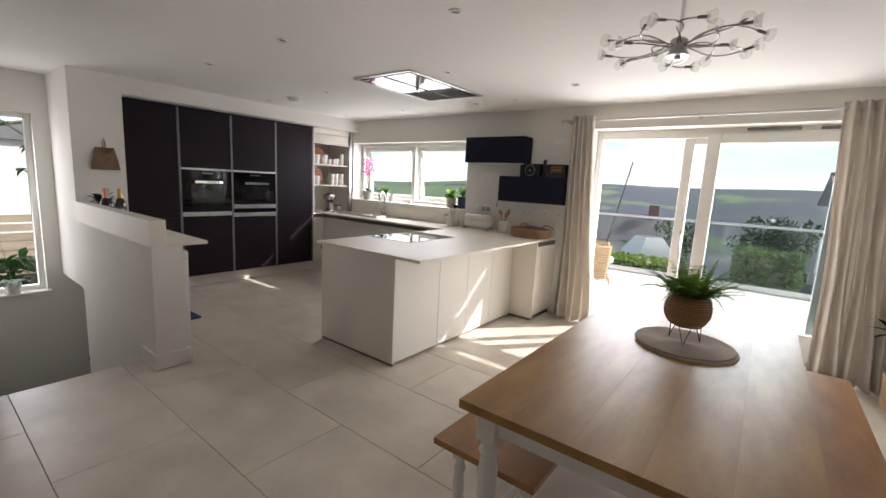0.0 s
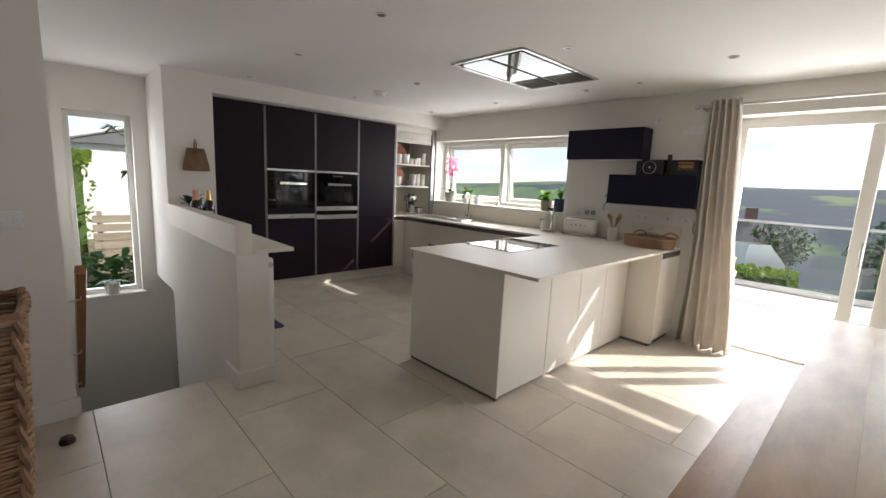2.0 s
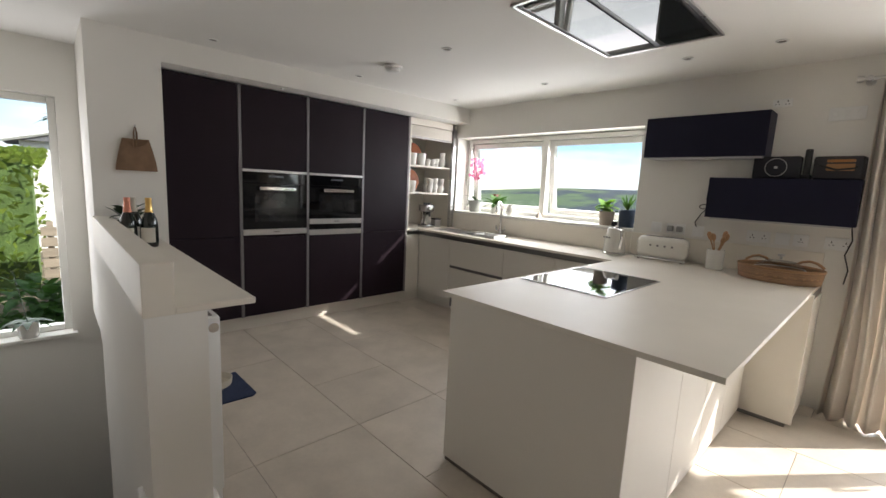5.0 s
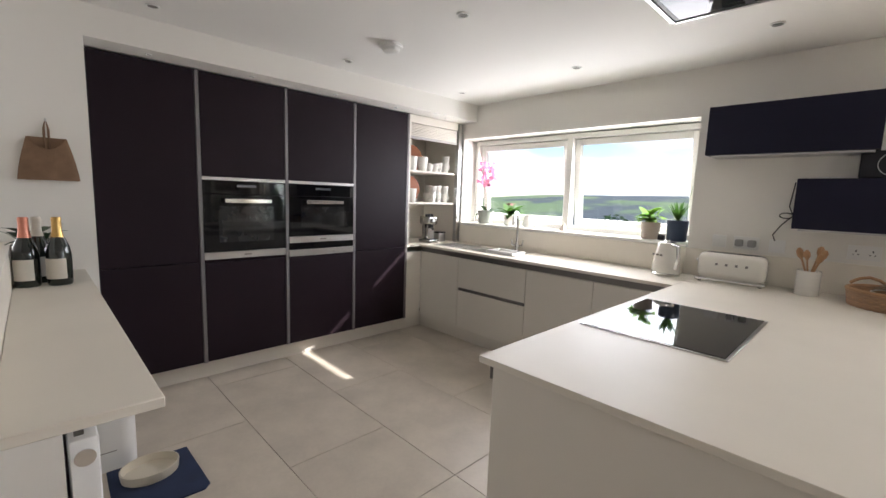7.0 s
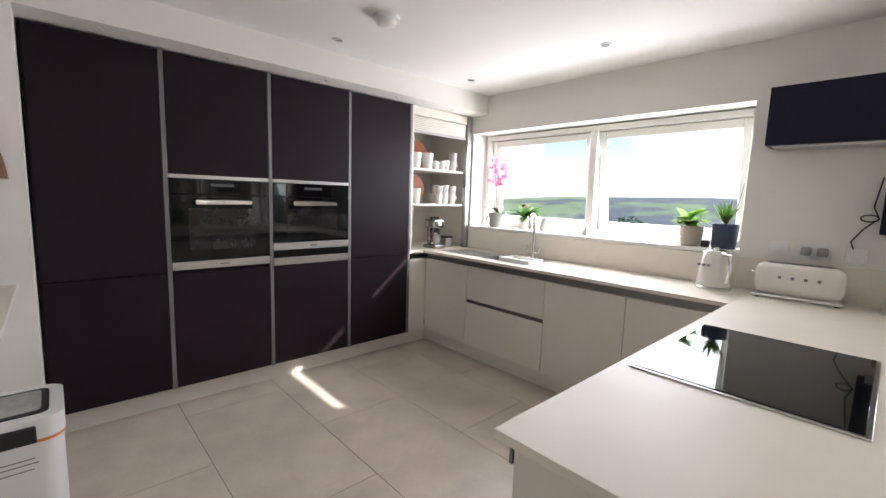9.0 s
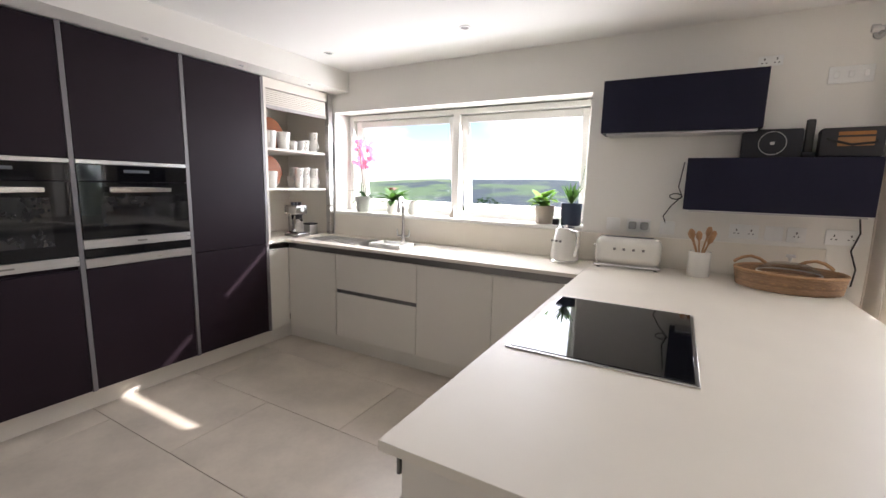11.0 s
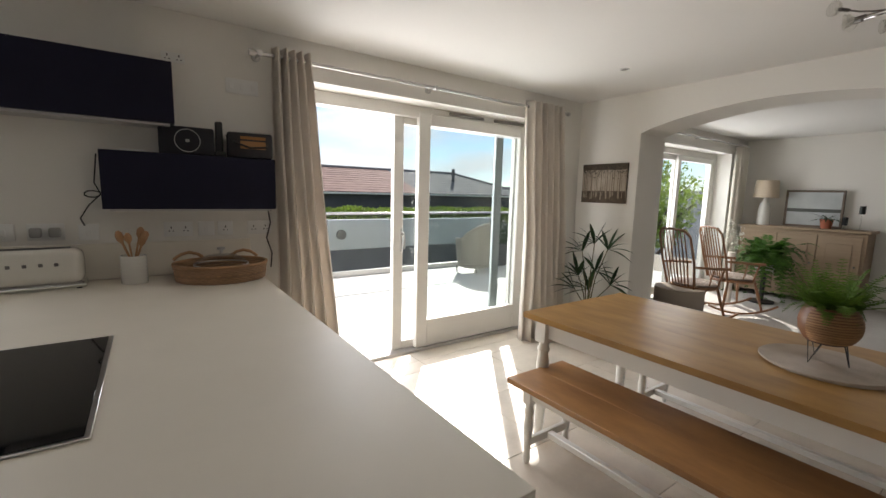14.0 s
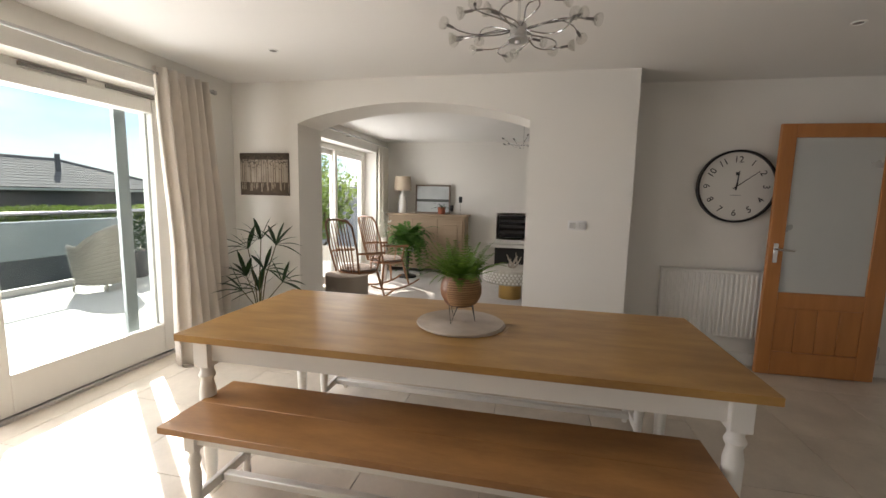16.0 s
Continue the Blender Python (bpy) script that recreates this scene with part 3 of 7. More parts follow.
# ---- wall cabinets ----
for x0, x1, y0, z0, z1 in ((-2.525, -1.69, 5.06, 1.775, 2.09), (-2.025, -1.17, 5.11, 1.315, 1.62)):
    c = thing("wall_cabinet", "dark blue matt horizontal wall cabinet", "cabinet", ((x0 + x1) / 2, Y_N, z0), 0, "wall cabinets")
    h = (x1 - x0) / 2
    part("body", box((-h, y0 - Y_N + 0.021, 0.0), (h, 0.0, z1 - z0), 0.001), NAVY, c)
    part("flap_door", box((-h, y0 - Y_N, 0.0), (h, y0 - Y_N + 0.019, z1 - z0), 0.002), NAVY, c)
    part("light_panel", box((-h + 0.03, y0 - Y_N + 0.03, -0.012), (h - 0.02, -0.01, -0.0005)), STEEL, c, "pale aluminium underside panel")

# ---- dining table and bench ----


def turned_leg(bm, x, y, h, r=0.036, sq=0.076, top_h=0.13):
    bx(bm, (x - sq / 2, y - sq / 2, h - top_h), (x + sq / 2, y + sq / 2, h), 0.003)
    prof = [(0.0, 0.0), (r * 0.55, 0.0), (r * 0.8, 0.03), (r * 0.62, 0.07), (r * 0.75, 0.10), (r * 0.95, h * 0.45), (r, h - top_h - 0.12), (r * 0.75, h - top_h - 0.07), (r * 1.05, h - top_h - 0.045), (r * 0.75, h - top_h - 0.02), (r * 0.9, h - top_h), (0, h - top_h)]
    lathe(bm, prof, 14, (x, y, 0))


TX0, TX1, TY0, TY1 = -0.065, 0.905, 1.60, 4.01
table = thing("dining_table", "farmhouse dining table with honey pine top and white turned legs", "table", ((TX0 + TX1) / 2, (TY0 + TY1) / 2, 0))
tw, tl = (TX1 - TX0) / 2, (TY1 - TY0) / 2
for k in range(5):
    a, b = -tw + 2 * tw * k / 5, -tw + 2 * tw * (k + 1) / 5
    part("tabletop_plank", box((a, -tl, 0.738), (b, tl, 0.77), 0.0004), OAK, table)
ix, iy = tw - 0.075, tl - 0.10
part("apron", box((-ix - 0.012, -iy, 0.635), (-ix + 0.012, iy, 0.737)), WHITE_PAINT, table)
part("apron", box((ix - 0.012, -iy, 0.635), (ix + 0.012, iy, 0.737)), WHITE_PAINT, table)
part("apron", box((-ix + 0.013, -iy - 0.012, 0.635), (ix - 0.013, -iy + 0.012, 0.737)), WHITE_PAINT, table)
part("apron", box((-ix + 0.013, iy - 0.012, 0.635), (ix - 0.013, iy + 0.012, 0.737)), WHITE_PAINT, table)
for sx in (-1, 1):
    for sy in (-1, 1):
        bm = bmesh.new()
        turned_leg(bm, sx * ix, sy * iy, 0.737)
        part("leg", bm, WHITE_PAINT, table)


def bench(xc, yc, label):
    b = thing("dining_bench", label, "bench", (xc, yc, 0), 0, "benches at the table")
    w, l = 0.225, 1.075
    for k in range(2):
        part("seat_plank", box((-w + w * k, -l, 0.432), (-w + w * (k + 1), l, 0.46), 0.001), OAK2, b)
    x, y = w - 0.065, l - 0.11
    for s in (-1, 1):
        part("apron", box((s * x - 0.009, -y, 0.37), (s * x + 0.009, y, 0.431)), WHITE_PAINT, b)
        part("end_apron", box((-x + 0.01, s * y - 0.009, 0.37), (x - 0.01, s * y + 0.009, 0.431)), WHITE_PAINT, b)
        part("end_stretcher", box((-x + 0.01, s * y - 0.014, 0.10), (x - 0.01, s * y + 0.014, 0.145), 0.004), WHITE_PAINT, b)
        for q in (-1, 1):
            bm = bmesh.new()
            turned_leg(bm, s * x, q * y, 0.431, 0.026, 0.052, 0.09)
            part("leg", bm, WHITE_PAINT, b)
    part("long_stretcher", box((-0.02, -y + 0.015, 0.105), (0.02, y - 0.015, 0.14), 0.004), WHITE_PAINT, b)
    return b


bench(-0.055, 2.825, "red-brown pine bench with white turned legs")
bench(0.98, 2.78, "red-brown pine bench with white turned legs, tucked under the table")

# ---- curtains ----


def curtain(name, x0, x1, y, folds, seed, flare, label):
    c = thing(name, label, "curtain", ((x0 + x1) / 2, y, 0), 0, "patio curtains")
    rnd = random.Random(seed)
    ph = [rnd.uniform(-0.5, 0.5) for _ in range(folds + 2)]
    n, m = folds * 14, 22
    bm = bmesh.new()
    grid = []
    for j in range(m + 1):
        v = j / m
        z = 0.012 + v * 2.285
        row = []
        for i in range(n + 1):
            u = i / n
            f = u * folds
            k = int(min(f, folds - 1e-6))
            amp = 0.062 * (0.72 + 0.4 * (1 - v)) * (1 + 0.25 * ph[k])
            x = (x0 - x1) / 2 + u * (x1 - x0)
            x += (1 - v) ** 0.9 * (flare[0] * (1 - u) + flare[1] * u) + 0.02 * (1 - v) * math.sin(6 * v + 5 * ph[k])
            yy = amp * math.sin(2 * math.pi * f + 0.8 * (1 - v) * ph[k]) + 0.012 * math.sin(9 * v + 7 * u) * (1 - v)
            row.append(bm.verts.new((x, yy, z)))
        grid.append(row)
    for r, s in zip(grid, grid[1:]):
        for i in range(n):
            bm.faces.new((r[i], r[i + 1], s[i + 1], s[i]))
    ob = part("cloth", bm, CURTAIN, c)
    mod = ob.modifiers.new("thickness", "SOLIDIFY")
    mod.thickness = 0.004
    return c


curtain("curtain", -1.165, -0.93, 5.16, 5, 3, (0.0, 0.19), "oatmeal linen eyelet curtain drawn aside, pooling at the floor")
curtain("curtain", 1.04, 1.52, 5.15, 6, 8, (0.10, 0.17), "oatmeal linen eyelet curtain gathered beside the sliding door")
pole = thing("curtain_pole", "slim brushed steel curtain pole with end caps", "curtain pole", (0.15, 5.17, 2.25))
part("pole", tube(bmesh.new(), [(-1.42, 0, 0), (1.47, 0, 0)], 0.012, 12), STEEL, pole)
for x in (-1.44, 1.47):
    part("finial", tube(bmesh.new(), [(x - 0.0, 0, 0), (x + 0.03, 0, 0)], 0.019, 12), STEEL, pole)
for x in (-1.38, -0.10, 1.40):
    bm = tube(bmesh.new(), [(x, 0, 0), (x, 0.108, 0)], 0.009, 8)
    tube(bm, [(x, 0.098, 0), (x, 0.11, 0)], 0.026, 14)
    tube(bm, [(x, -0.022, 0), (x, 0.02, 0)], 0.017, 10)
    part("bracket", bm, STEEL, pole)

# ---- outdoors ----
built("door_reveal_floor", boxes(((DX0, Y_N, -0.2), (DX1, 5.47, -0.012)), ((LX0, Y_N, -0.2), (LX1, 5.47, -0.005))), GROUT, "grouted screed in the door reveals", "floor")
deck = built("deck", boxes(((-6.5, Y_N2, -0.30), (9.5, 9.35, -0.062))), GROUT, "pale paved deck outside the sliding doors", "deck")
GRASS = surface("rough_grass", (0.10, 0.17, 0.035), 0.9, var=0.25, scale=0.4, fine=8, bump=0.2, col2=(0.06, 0.10, 0.02))

# ---- small makers ----
LEAF = surface("fresh_leaf", (0.085, 0.20, 0.03), 0.5, var=0.2, scale=20, fine=90, bump=0.02, col2=(0.05, 0.12, 0.02), island=0.5, spec=0.4, glow_through=0.4)
LEAF_DARK = surface("dark_leaf", (0.030, 0.075, 0.022), 0.45, var=0.2, scale=20, fine=90, bump=0.02, col2=(0.018, 0.045, 0.015), island=0.5, spec=0.4, glow_through=0.25)
FERN = surface("fern_green", (0.15, 0.27, 0.035), 0.6, var=0.2, scale=20, fine=90, bump=0.02, col2=(0.085, 0.17, 0.022), island=0.4, glow_through=0.4)
PINK = surface("orchid_pink", (0.80, 0.30, 0.46), 0.6, var=0.15, scale=30, fine=120, bump=0.02, island=0.3, glow_through=0.4)
STEM = surface("brown_green_stem", (0.10, 0.09, 0.03), 0.7, var=0.1)
SOIL = surface("potting_soil", (0.035, 0.024, 0.016), 0.95, var=0.3, fine=150, bump=0.2)
CERAMIC = surface("white_glazed_ceramic", (0.78, 0.76, 0.71), 0.22, var=0.02, bump=0, coat=0.3)
CERAMIC_GREY = surface("grey_green_ceramic", (0.42, 0.44, 0.40), 0.5, var=0.06, fine=150, bump=0.01)
CERAMIC_SAND = surface("sand_ceramic", (0.42, 0.36, 0.29), 0.6, var=0.06, fine=150, bump=0.01)
CERAMIC_BLUE = surface("navy_ceramic", (0.025, 0.045, 0.085), 0.4, var=0.08)
ENAMEL = surface("cream_enamel", (0.76, 0.735, 0.67), 0.16, var=0.01, bump=0, coat=0.5, rough_var=0.03)
WICKER = surface("brown_wicker", (0.34, 0.205, 0.115), 0.7, var=0.2, scale=8, fine=140, bump=0.1, island=0.5)
RATTAN = surface("honey_rattan", (0.42, 0.24, 0.115), 0.6, var=0.15, scale=9, fine=140, bump=0.08, island=0.3)
JUTE = surface("jute_fibre", (0.23, 0.14, 0.082), 0.9, var=0.15, scale=14, fine=260, bump=0.15)
MATFIB = surface("woven_paper_mat", (0.50, 0.43, 0.36), 0.9, var=0.1, scale=12, fine=220, bump=0.12)
COPPER = surface("rose_pink_foil", (0.62, 0.25, 0.17), 0.35, metal=0.6, var=0.05)
BOTTLE = surface("dark_bottle_glass", (0.008, 0.012, 0.009), 0.06, var=0.02, bump=0, coat=0.4, rough_var=0.01)
PAPER = surface("label_paper", (0.62, 0.58, 0.50), 0.8, var=0.06, fine=120)
GOLD = surface("brass_gold", (0.55, 0.36, 0.13), 0.3, metal=1, var=0.04)
BEECH = surface("beech_spoon", (0.48, 0.28, 0.14), 0.6, scale=3, fine=40, stretch=(6, 6, 1), col2=(0.36, 0.19, 0.09))
TERRA = surface("terracotta", (0.40, 0.13, 0.07), 0.75, var=0.08, fine=120)
NAVY_CLOTH = surface("navy_felt", (0.008, 0.022, 0.075), 0.95, var=0.2, scale=10, fine=300, bump=0.1, sheen=0.08)
BULB = glass("clear_bulb_glass", (0.98, 0.98, 0.97), 0.95, 0.05)


def pot(bm, r0, r1, h, at=(0, 0, 0), n=28, wall=0.008):
    return lathe(bm, [(0, 0), (r0, 0), (r0 + 0.003, 0.004), (r1, h), (r1 - wall, h), (r1 - wall, h - 0.02), (r0 - wall, 0.02), (0, 0.02)], n, at)


def blade(bm, base, out, up, length, width, droop=0.3, seg=5, fold=0.15):
    base, out = Vector(base), Vector(out).normalized()
    side = out.cross(Vector((0, 0, 1)))
    side = side.normalized() if side.length > 1e-4 else Vector((1, 0, 0))
    prev = None
    for k in range(seg + 1):
        s = k / seg
        c = base + out * (length * s) + Vector((0, 0, up * s - droop * s * s))
        w = width * math.sin(math.pi * min(0.97, 0.10 + 0.88 * s)) * 0.5
        row = [bm.verts.new(c - side * w + Vector((0, 0, w * fold))), bm.verts.new(c), bm.verts.new(c + side * w + Vector((0, 0, w * fold)))]
        if prev:
            bm.faces.new((prev[0], prev[1], row[1], row[0]))
            bm.faces.new((prev[1], prev[2], row[2], row[1]))
        prev = row


def frond(bm, base, az, length, rise, droop, pairs=16, leaflet=0.05, rnd=random):
    d = Vector((math.cos(az), math.sin(az), 0))
    side = Vector((-d.y, d.x, 0))
    pts = []
    for k in range(pairs + 1):
        s = k / pairs
        pts.append(Vector(base) + d * (length * s * (1 - 0.15 * s)) + Vector((0, 0, rise * s - droop * s * s)))
    tube(bm, pts, [0.0022 * (1 - 0.7 * k / pairs) for k in range(pairs + 1)], 4, False)
    for k in range(2, pairs):
        s = k / pairs
        ln = leaflet * (1.1 - 0.85 * s) * rnd.uniform(0.8, 1.15)
        fw = (pts[k + 1] - pts[k]).normalized()
        for q in (-1, 1):
            o = side * q + fw * 0.35 + Vector((0, 0, rnd.uniform(-0.25, 0.1)))
            o.normalize()
            w = fw * ln * 0.17
            p = pts[k]
            v = [bm.verts.new(p - w * 0.5), bm.verts.new(p + o * ln * 0.5 - w), bm.verts.new(p + o * ln), bm.verts.new(p + o * ln * 0.5 + w), bm.verts.new(p + w * 0.5)]
            bm.faces.new(v)


def leaf_cloud(bm, centre, radii, n, size, rnd, shell=0.5, flat=0.0):
    for _ in range(n):
        while True:
            u = Vector((rnd.uniform(-1, 1), rnd.uniform(-1, 1), rnd.uniform(-1, 1)))
            if shell * shell < u.length_squared < 1:
                break
        p = Vector(centre) + Vector((u.x * radii[0], u.y * radii[1], u.z * radii[2]))
        a = Vector((rnd.gauss(0, 1), rnd.gauss(0, 1), rnd.gauss(0, 1) * (1 - flat))).normalized()
        b = a.orthogonal().normalized()
        b.rotate(Euler((rnd.uniform(0, 6), rnd.uniform(0, 6), 0)))
        s = size * rnd.uniform(0.6, 1.3)
        bm.faces.new([bm.verts.new(p - a * s), bm.verts.new(p + b * s * 0.5), bm.verts.new(p + a * s), bm.verts.new(p - b * s * 0.5)])


# ---- ledge on the half wall ----
ledge = thing("ledge_shelf", "pale quartz ledge shelf with an upstand capping the half wall", "shelf", (-4.80, 1.67, 0.927))
part("shelf_slab", box((0.0, 0.0, 0.0), (2.026, 0.285, 0.025), 0.002), WORKTOP, ledge)
part("upstand", box((0.0, -0.104, 0.0), (2.026, -0.0015, 0.198), 0.002), WORKTOP, ledge)


def bottle(x, y, foil, h, glass_mat, label):
    b = thing("wine_bottle", label, "bottle", (x, y, 0.952), 20, "bottles on the ledge")
    part("bottle_body", lathe(bmesh.new(), [(0, 0), (0.044, 0), (0.048, 0.01), (0.048, h * 0.46), (0.041, h * 0.58), (0.021, h * 0.74), (0.0145, h * 0.97), (0, h * 0.97)], 24), glass_mat, b)
    part("foil", lathe(bmesh.new(), [(0.0255, h * 0.70), (0.0195, h * 0.80), (0.0185, h * 0.94), (0.020, h * 0.97), (0.017, h), (0, h)], 20), foil, b)
    bm = bmesh.new()
    n = 10
    lo, hi = [], []
    for k in range(n + 1):
        a = math.radians(-110 + 120 * k / n)
        lo.append(bm.verts.new((0.0487 * math.cos(a), 0.0487 * math.sin(a), h * 0.10)))
        hi.append(bm.verts.new((0.0487 * math.cos(a), 0.0487 * math.sin(a), h * 0.40)))
    for k in range(n):
        bm.faces.new((lo[k], lo[k + 1], hi[k + 1], hi[k]))
    lb = part("paper_label", bm, PAPER, b)
    return b


bottle(-4.40, 1.722, COPPER, 0.325, BOTTLE, "dark sparkling wine bottle with pink foil neck")
bottle(-4.50, 1.765, PAPER, 0.32, BOTTLE, "dark wine bottle with pale foil")
bottle(-4.385, 1.835, GOLD, 0.325, BOTTLE, "dark wine bottle with gold foil and cream label")
ivy = thing("potted_ivy", "small green ivy in a clear glass jar", "plant", (-4.63, 1.745, 0.952))
part("jar", pot(bmesh.new(), 0.045, 0.055, 0.12), CERAMIC_GREY, ivy)
rv = random.Random(4)
bm = bmesh.new()
for k in range(34):
    a = rv.uniform(0, 6.28)
    blade(bm, (0.02 * math.cos(a), 0.02 * math.sin(a), 0.12 + rv.uniform(0, 0.1)), (math.cos(a), math.sin(a), 0), rv.uniform(0.0, 0.14), rv.uniform(0.06, 0.15), 0.06, 0.05, 4)
part("foliage", bm, LEAF_DARK, ivy)
bag = thing("hanging_bag", "small woven jute bag hanging on the wall", "bag", (-4.797, 1.835, 1.45))
bm = bmesh.new()
rows = []
for j in range(9):
    v = j / 8
    hw = 0.124 - 0.045 * v ** 1.4
    row = []
    for k in range(20):
        a = 2 * math.pi * k / 20
        y, x = hw * math.cos(a), 0.024 + 0.022 * (1 - 0.5 * v) * math.sin(a)
        z = 0.225 * v - (0.062 * (1 - abs(math.cos(a)) ** 2) * v ** 3 if math.sin(a) > 0 else 0)
        row.append(bm.verts.new((x, y, z)))
    rows.append(row)
for a, b in zip(rows, rows[1:]):
    for k in range(20):
        bm.faces.new((a[k], a[(k + 1) % 20], b[(k + 1) % 20], b[k]))
bm.faces.new(rows[0][::-1])
part("bag_body", bm, JUTE, bag)
part("loop", tube(bmesh.new(), [(0.012, -0.009, 0.16), (0.012, -0.009, 0.27), (0.012, 0.0, 0.322), (0.012, 0.009, 0.27), (0.012, 0.009, 0.16)], 0.0055, 8), JUTE, bag)
part("hook", tube(bmesh.new(), [(0.001, 0, 0.31), (0.022, 0, 0.31), (0.024, 0, 0.325)], 0.004, 8), STEEL, bag)

# ---- things below the ledge ----
rad = thing("slim_heater", "slim white panel heater beside the half wall", "heater", (-3.1, 1.782, 0.0))
part("case", box((-0.32, 0.0, 0.09), (0.26, 0.055, 0.875), 0.012, 2), WHITE_PLASTIC, rad)
part("grille", box((-0.30, 0.012, 0.8755), (0.24, 0.03, 0.8765)), CHANNEL, rad)
part("badge", lathe(bmesh.new(), [(0, 0), (0.020, 0), (0.020, 0.004), (0, 0.004)], 20, (0.0, 0.0, 0.0)), CHROME, rad, "small oval chrome badge").matrix_basis = pose(0.2605, 0.028, 0.83, 0, 90, 0)
for x in (-0.25, 0.2):
    part("foot", box((x - 0.02, 0.0, 0.0), (x + 0.02, 0.055, 0.09), 0.004), WHITE_PLASTIC, rad)


def round_rect(hx, hy, rad, n=6):
    pts = []
    for cx, cy, a0 in ((hx - rad, hy - rad, 0), (rad - hx, hy - rad, 90), (rad - hx, rad - hy, 180), (hx - rad, rad - hy, 270)):
        pts += [(cx + rad * math.cos(math.radians(a0 + 90 * k / n)), cy + rad * math.sin(math.radians(a0 + 90 * k / n))) for k in range(n + 1)]
    return pts


kb = thing("food_bin", "white plastic food bin with an orange band and black latch", "bin", (-4.40, 1.94, 0.0))
part("bin_body", prism(bmesh.new(), round_rect(0.185, 0.14, 0.07), 0.0, 0.40), WHITE_PLASTIC, kb)
part("orange_band", prism(bmesh.new(), round_rect(0.19, 0.145, 0.07), 0.4005, 0.414), surface("orange_plastic", (0.72, 0.27, 0.06), 0.4, var=0.03, bump=0), kb, "thin orange band under the lid")
lid = part("lid", prism(bmesh.new(), round_rect(0.192, 0.147, 0.07), 0.4145, 0.50), WHITE_PLASTIC, kb)
part("window_surround", prism(bmesh.new(), round_rect(0.14, 0.10, 0.035), 0.5004, 0.505), BLACK, lid)
part("lid_window", prism(bmesh.new(), round_rect(0.115, 0.075, 0.025), 0.5054, 0.507), surface("grey_lid_window", (0.38, 0.38, 0.36), 0.25, var=0.2, scale=18), lid)
part("latch", box((0.188, -0.065, 0.405), (0.204, 0.06, 0.475), 0.005), BLACK, kb, "black plastic latch")
for z, y0, y1 in ((0.335, -0.06, 0.05), (0.315, -0.05, 0.06), (0.29, -0.06, 0.045), (0.10, -0.03, 0.05)):
    part("printed_line", box((0.1852, y0, z), (0.1862, y1, z + 0.004)), CHANNEL, kb)
bm = bmesh.new()
prism(bm, [(-0.10, -0.16), (0.30, -0.17), (0.33, -0.14), (0.34, 0.17), (0.31, 0.20), (-0.09, 0.19)], 0.0, 0.008)
solo("pet_mat", bm, NAVY_CLOTH, "navy blue felt mat lying on the tiles", "mat", "", (-4.10, 2.10, 0.0))
bowl = solo("pet_bowl", lathe(bmesh.new(), [(0, 0), (0.095, 0), (0.10, 0.005), (0.105, 0.05), (0.100, 0.052), (0.094, 0.012), (0, 0.010)], 28, (0, 0, 0), 1.0, 1.2), surface("cream_stoneware", (0.70, 0.64, 0.52), 0.35, var=0.04), "cream oval ceramic pet bowl on the blue mat", "bowl", "", (-4.05, 2.10, 0.008))

# ---- ceiling fittings ----


def downlight(x, y, z=H, r=0.036):
    d = thing("downlight", "small white recessed ceiling downlight, off", "downlight", (x, y, z), 0, "ceiling downlights")
    part("bezel", lathe(bmesh.new(), [(r * 0.72, -0.001), (r, -0.001), (r * 0.98, -0.006), (r * 0.75, -0.007), (r * 0.72, -0.001)], 20), WHITE_PLASTIC, d)
    part("lamp", lathe(bmesh.new(), [(0, -0.003), (r * 0.72, -0.003), (r * 0.72, -0.0005), (0, -0.0005)], 20), CHANNEL, d)


for x, y in ((-2.14, 2.22), (-3.36, 2.27), (-0.80, 2.43), (-3.35, 3.50), (-0.82, 4.27), (-1.61, 3.42), (-2.15, 4.69), (-1.62, 4.66), (-4.56, 2.30), (-3.34, 4.72), (-4.55, 3.52), (-4.54, 4.76), (1.22, 4.32), (1.28, 0.74), (-0.80, 0.6)):
    downlight(x, y)
for y in (2.33, 2.95, 3.62, 4.25, 4.9):
    downlight(-4.90, y, 2.245, 0.018)
sm = thing("smoke_alarm", "round white smoke alarm on the ceiling", "smoke alarm", (-4.03, 3.53, H))
part("base", lathe(bmesh.new(), [(0, 0), (0.075, 0), (0.075, -0.018), (0.060, -0.022), (0, -0.022)], 28), WHITE_PLASTIC, sm)
part("head", lathe(bmesh.new(), [(0, -0.022), (0.056, -0.023), (0.054, -0.044), (0.036, -0.052), (0, -0.052)], 28), WHITE_PLASTIC, sm)

DARK_CHROME = surface("smoked_chrome", (0.40, 0.39, 0.38), 0.16, metal=1, var=0.04, bump=0, rough_var=0.03)
ch = thing("chandelier", "chrome sputnik chandelier with curved arms and clear glass flower shades", "chandelier", (0.292, 2.55, 0.015))
part("ceiling_rose", lathe(bmesh.new(), [(0, H), (0.06, H), (0.055, H - 0.02), (0.012, H - 0.03), (0, H - 0.03)], 24), CHROME, ch)
part("stem", tube(bmesh.new(), [(0, 0, H - 0.02), (0, 0, 2.13)], 0.007, 10), CHROME, ch)
part("hub", lathe(bmesh.new(), [(0, 2.135), (0.022, 2.132), (0.034, 2.122), (0.036, 2.075), (0.044, 2.066), (0.043, 2.058), (0.014, 2.056), (0.012, 2.045), (0, 2.042)], 20), STEEL, ch)
rv = random.Random(11)
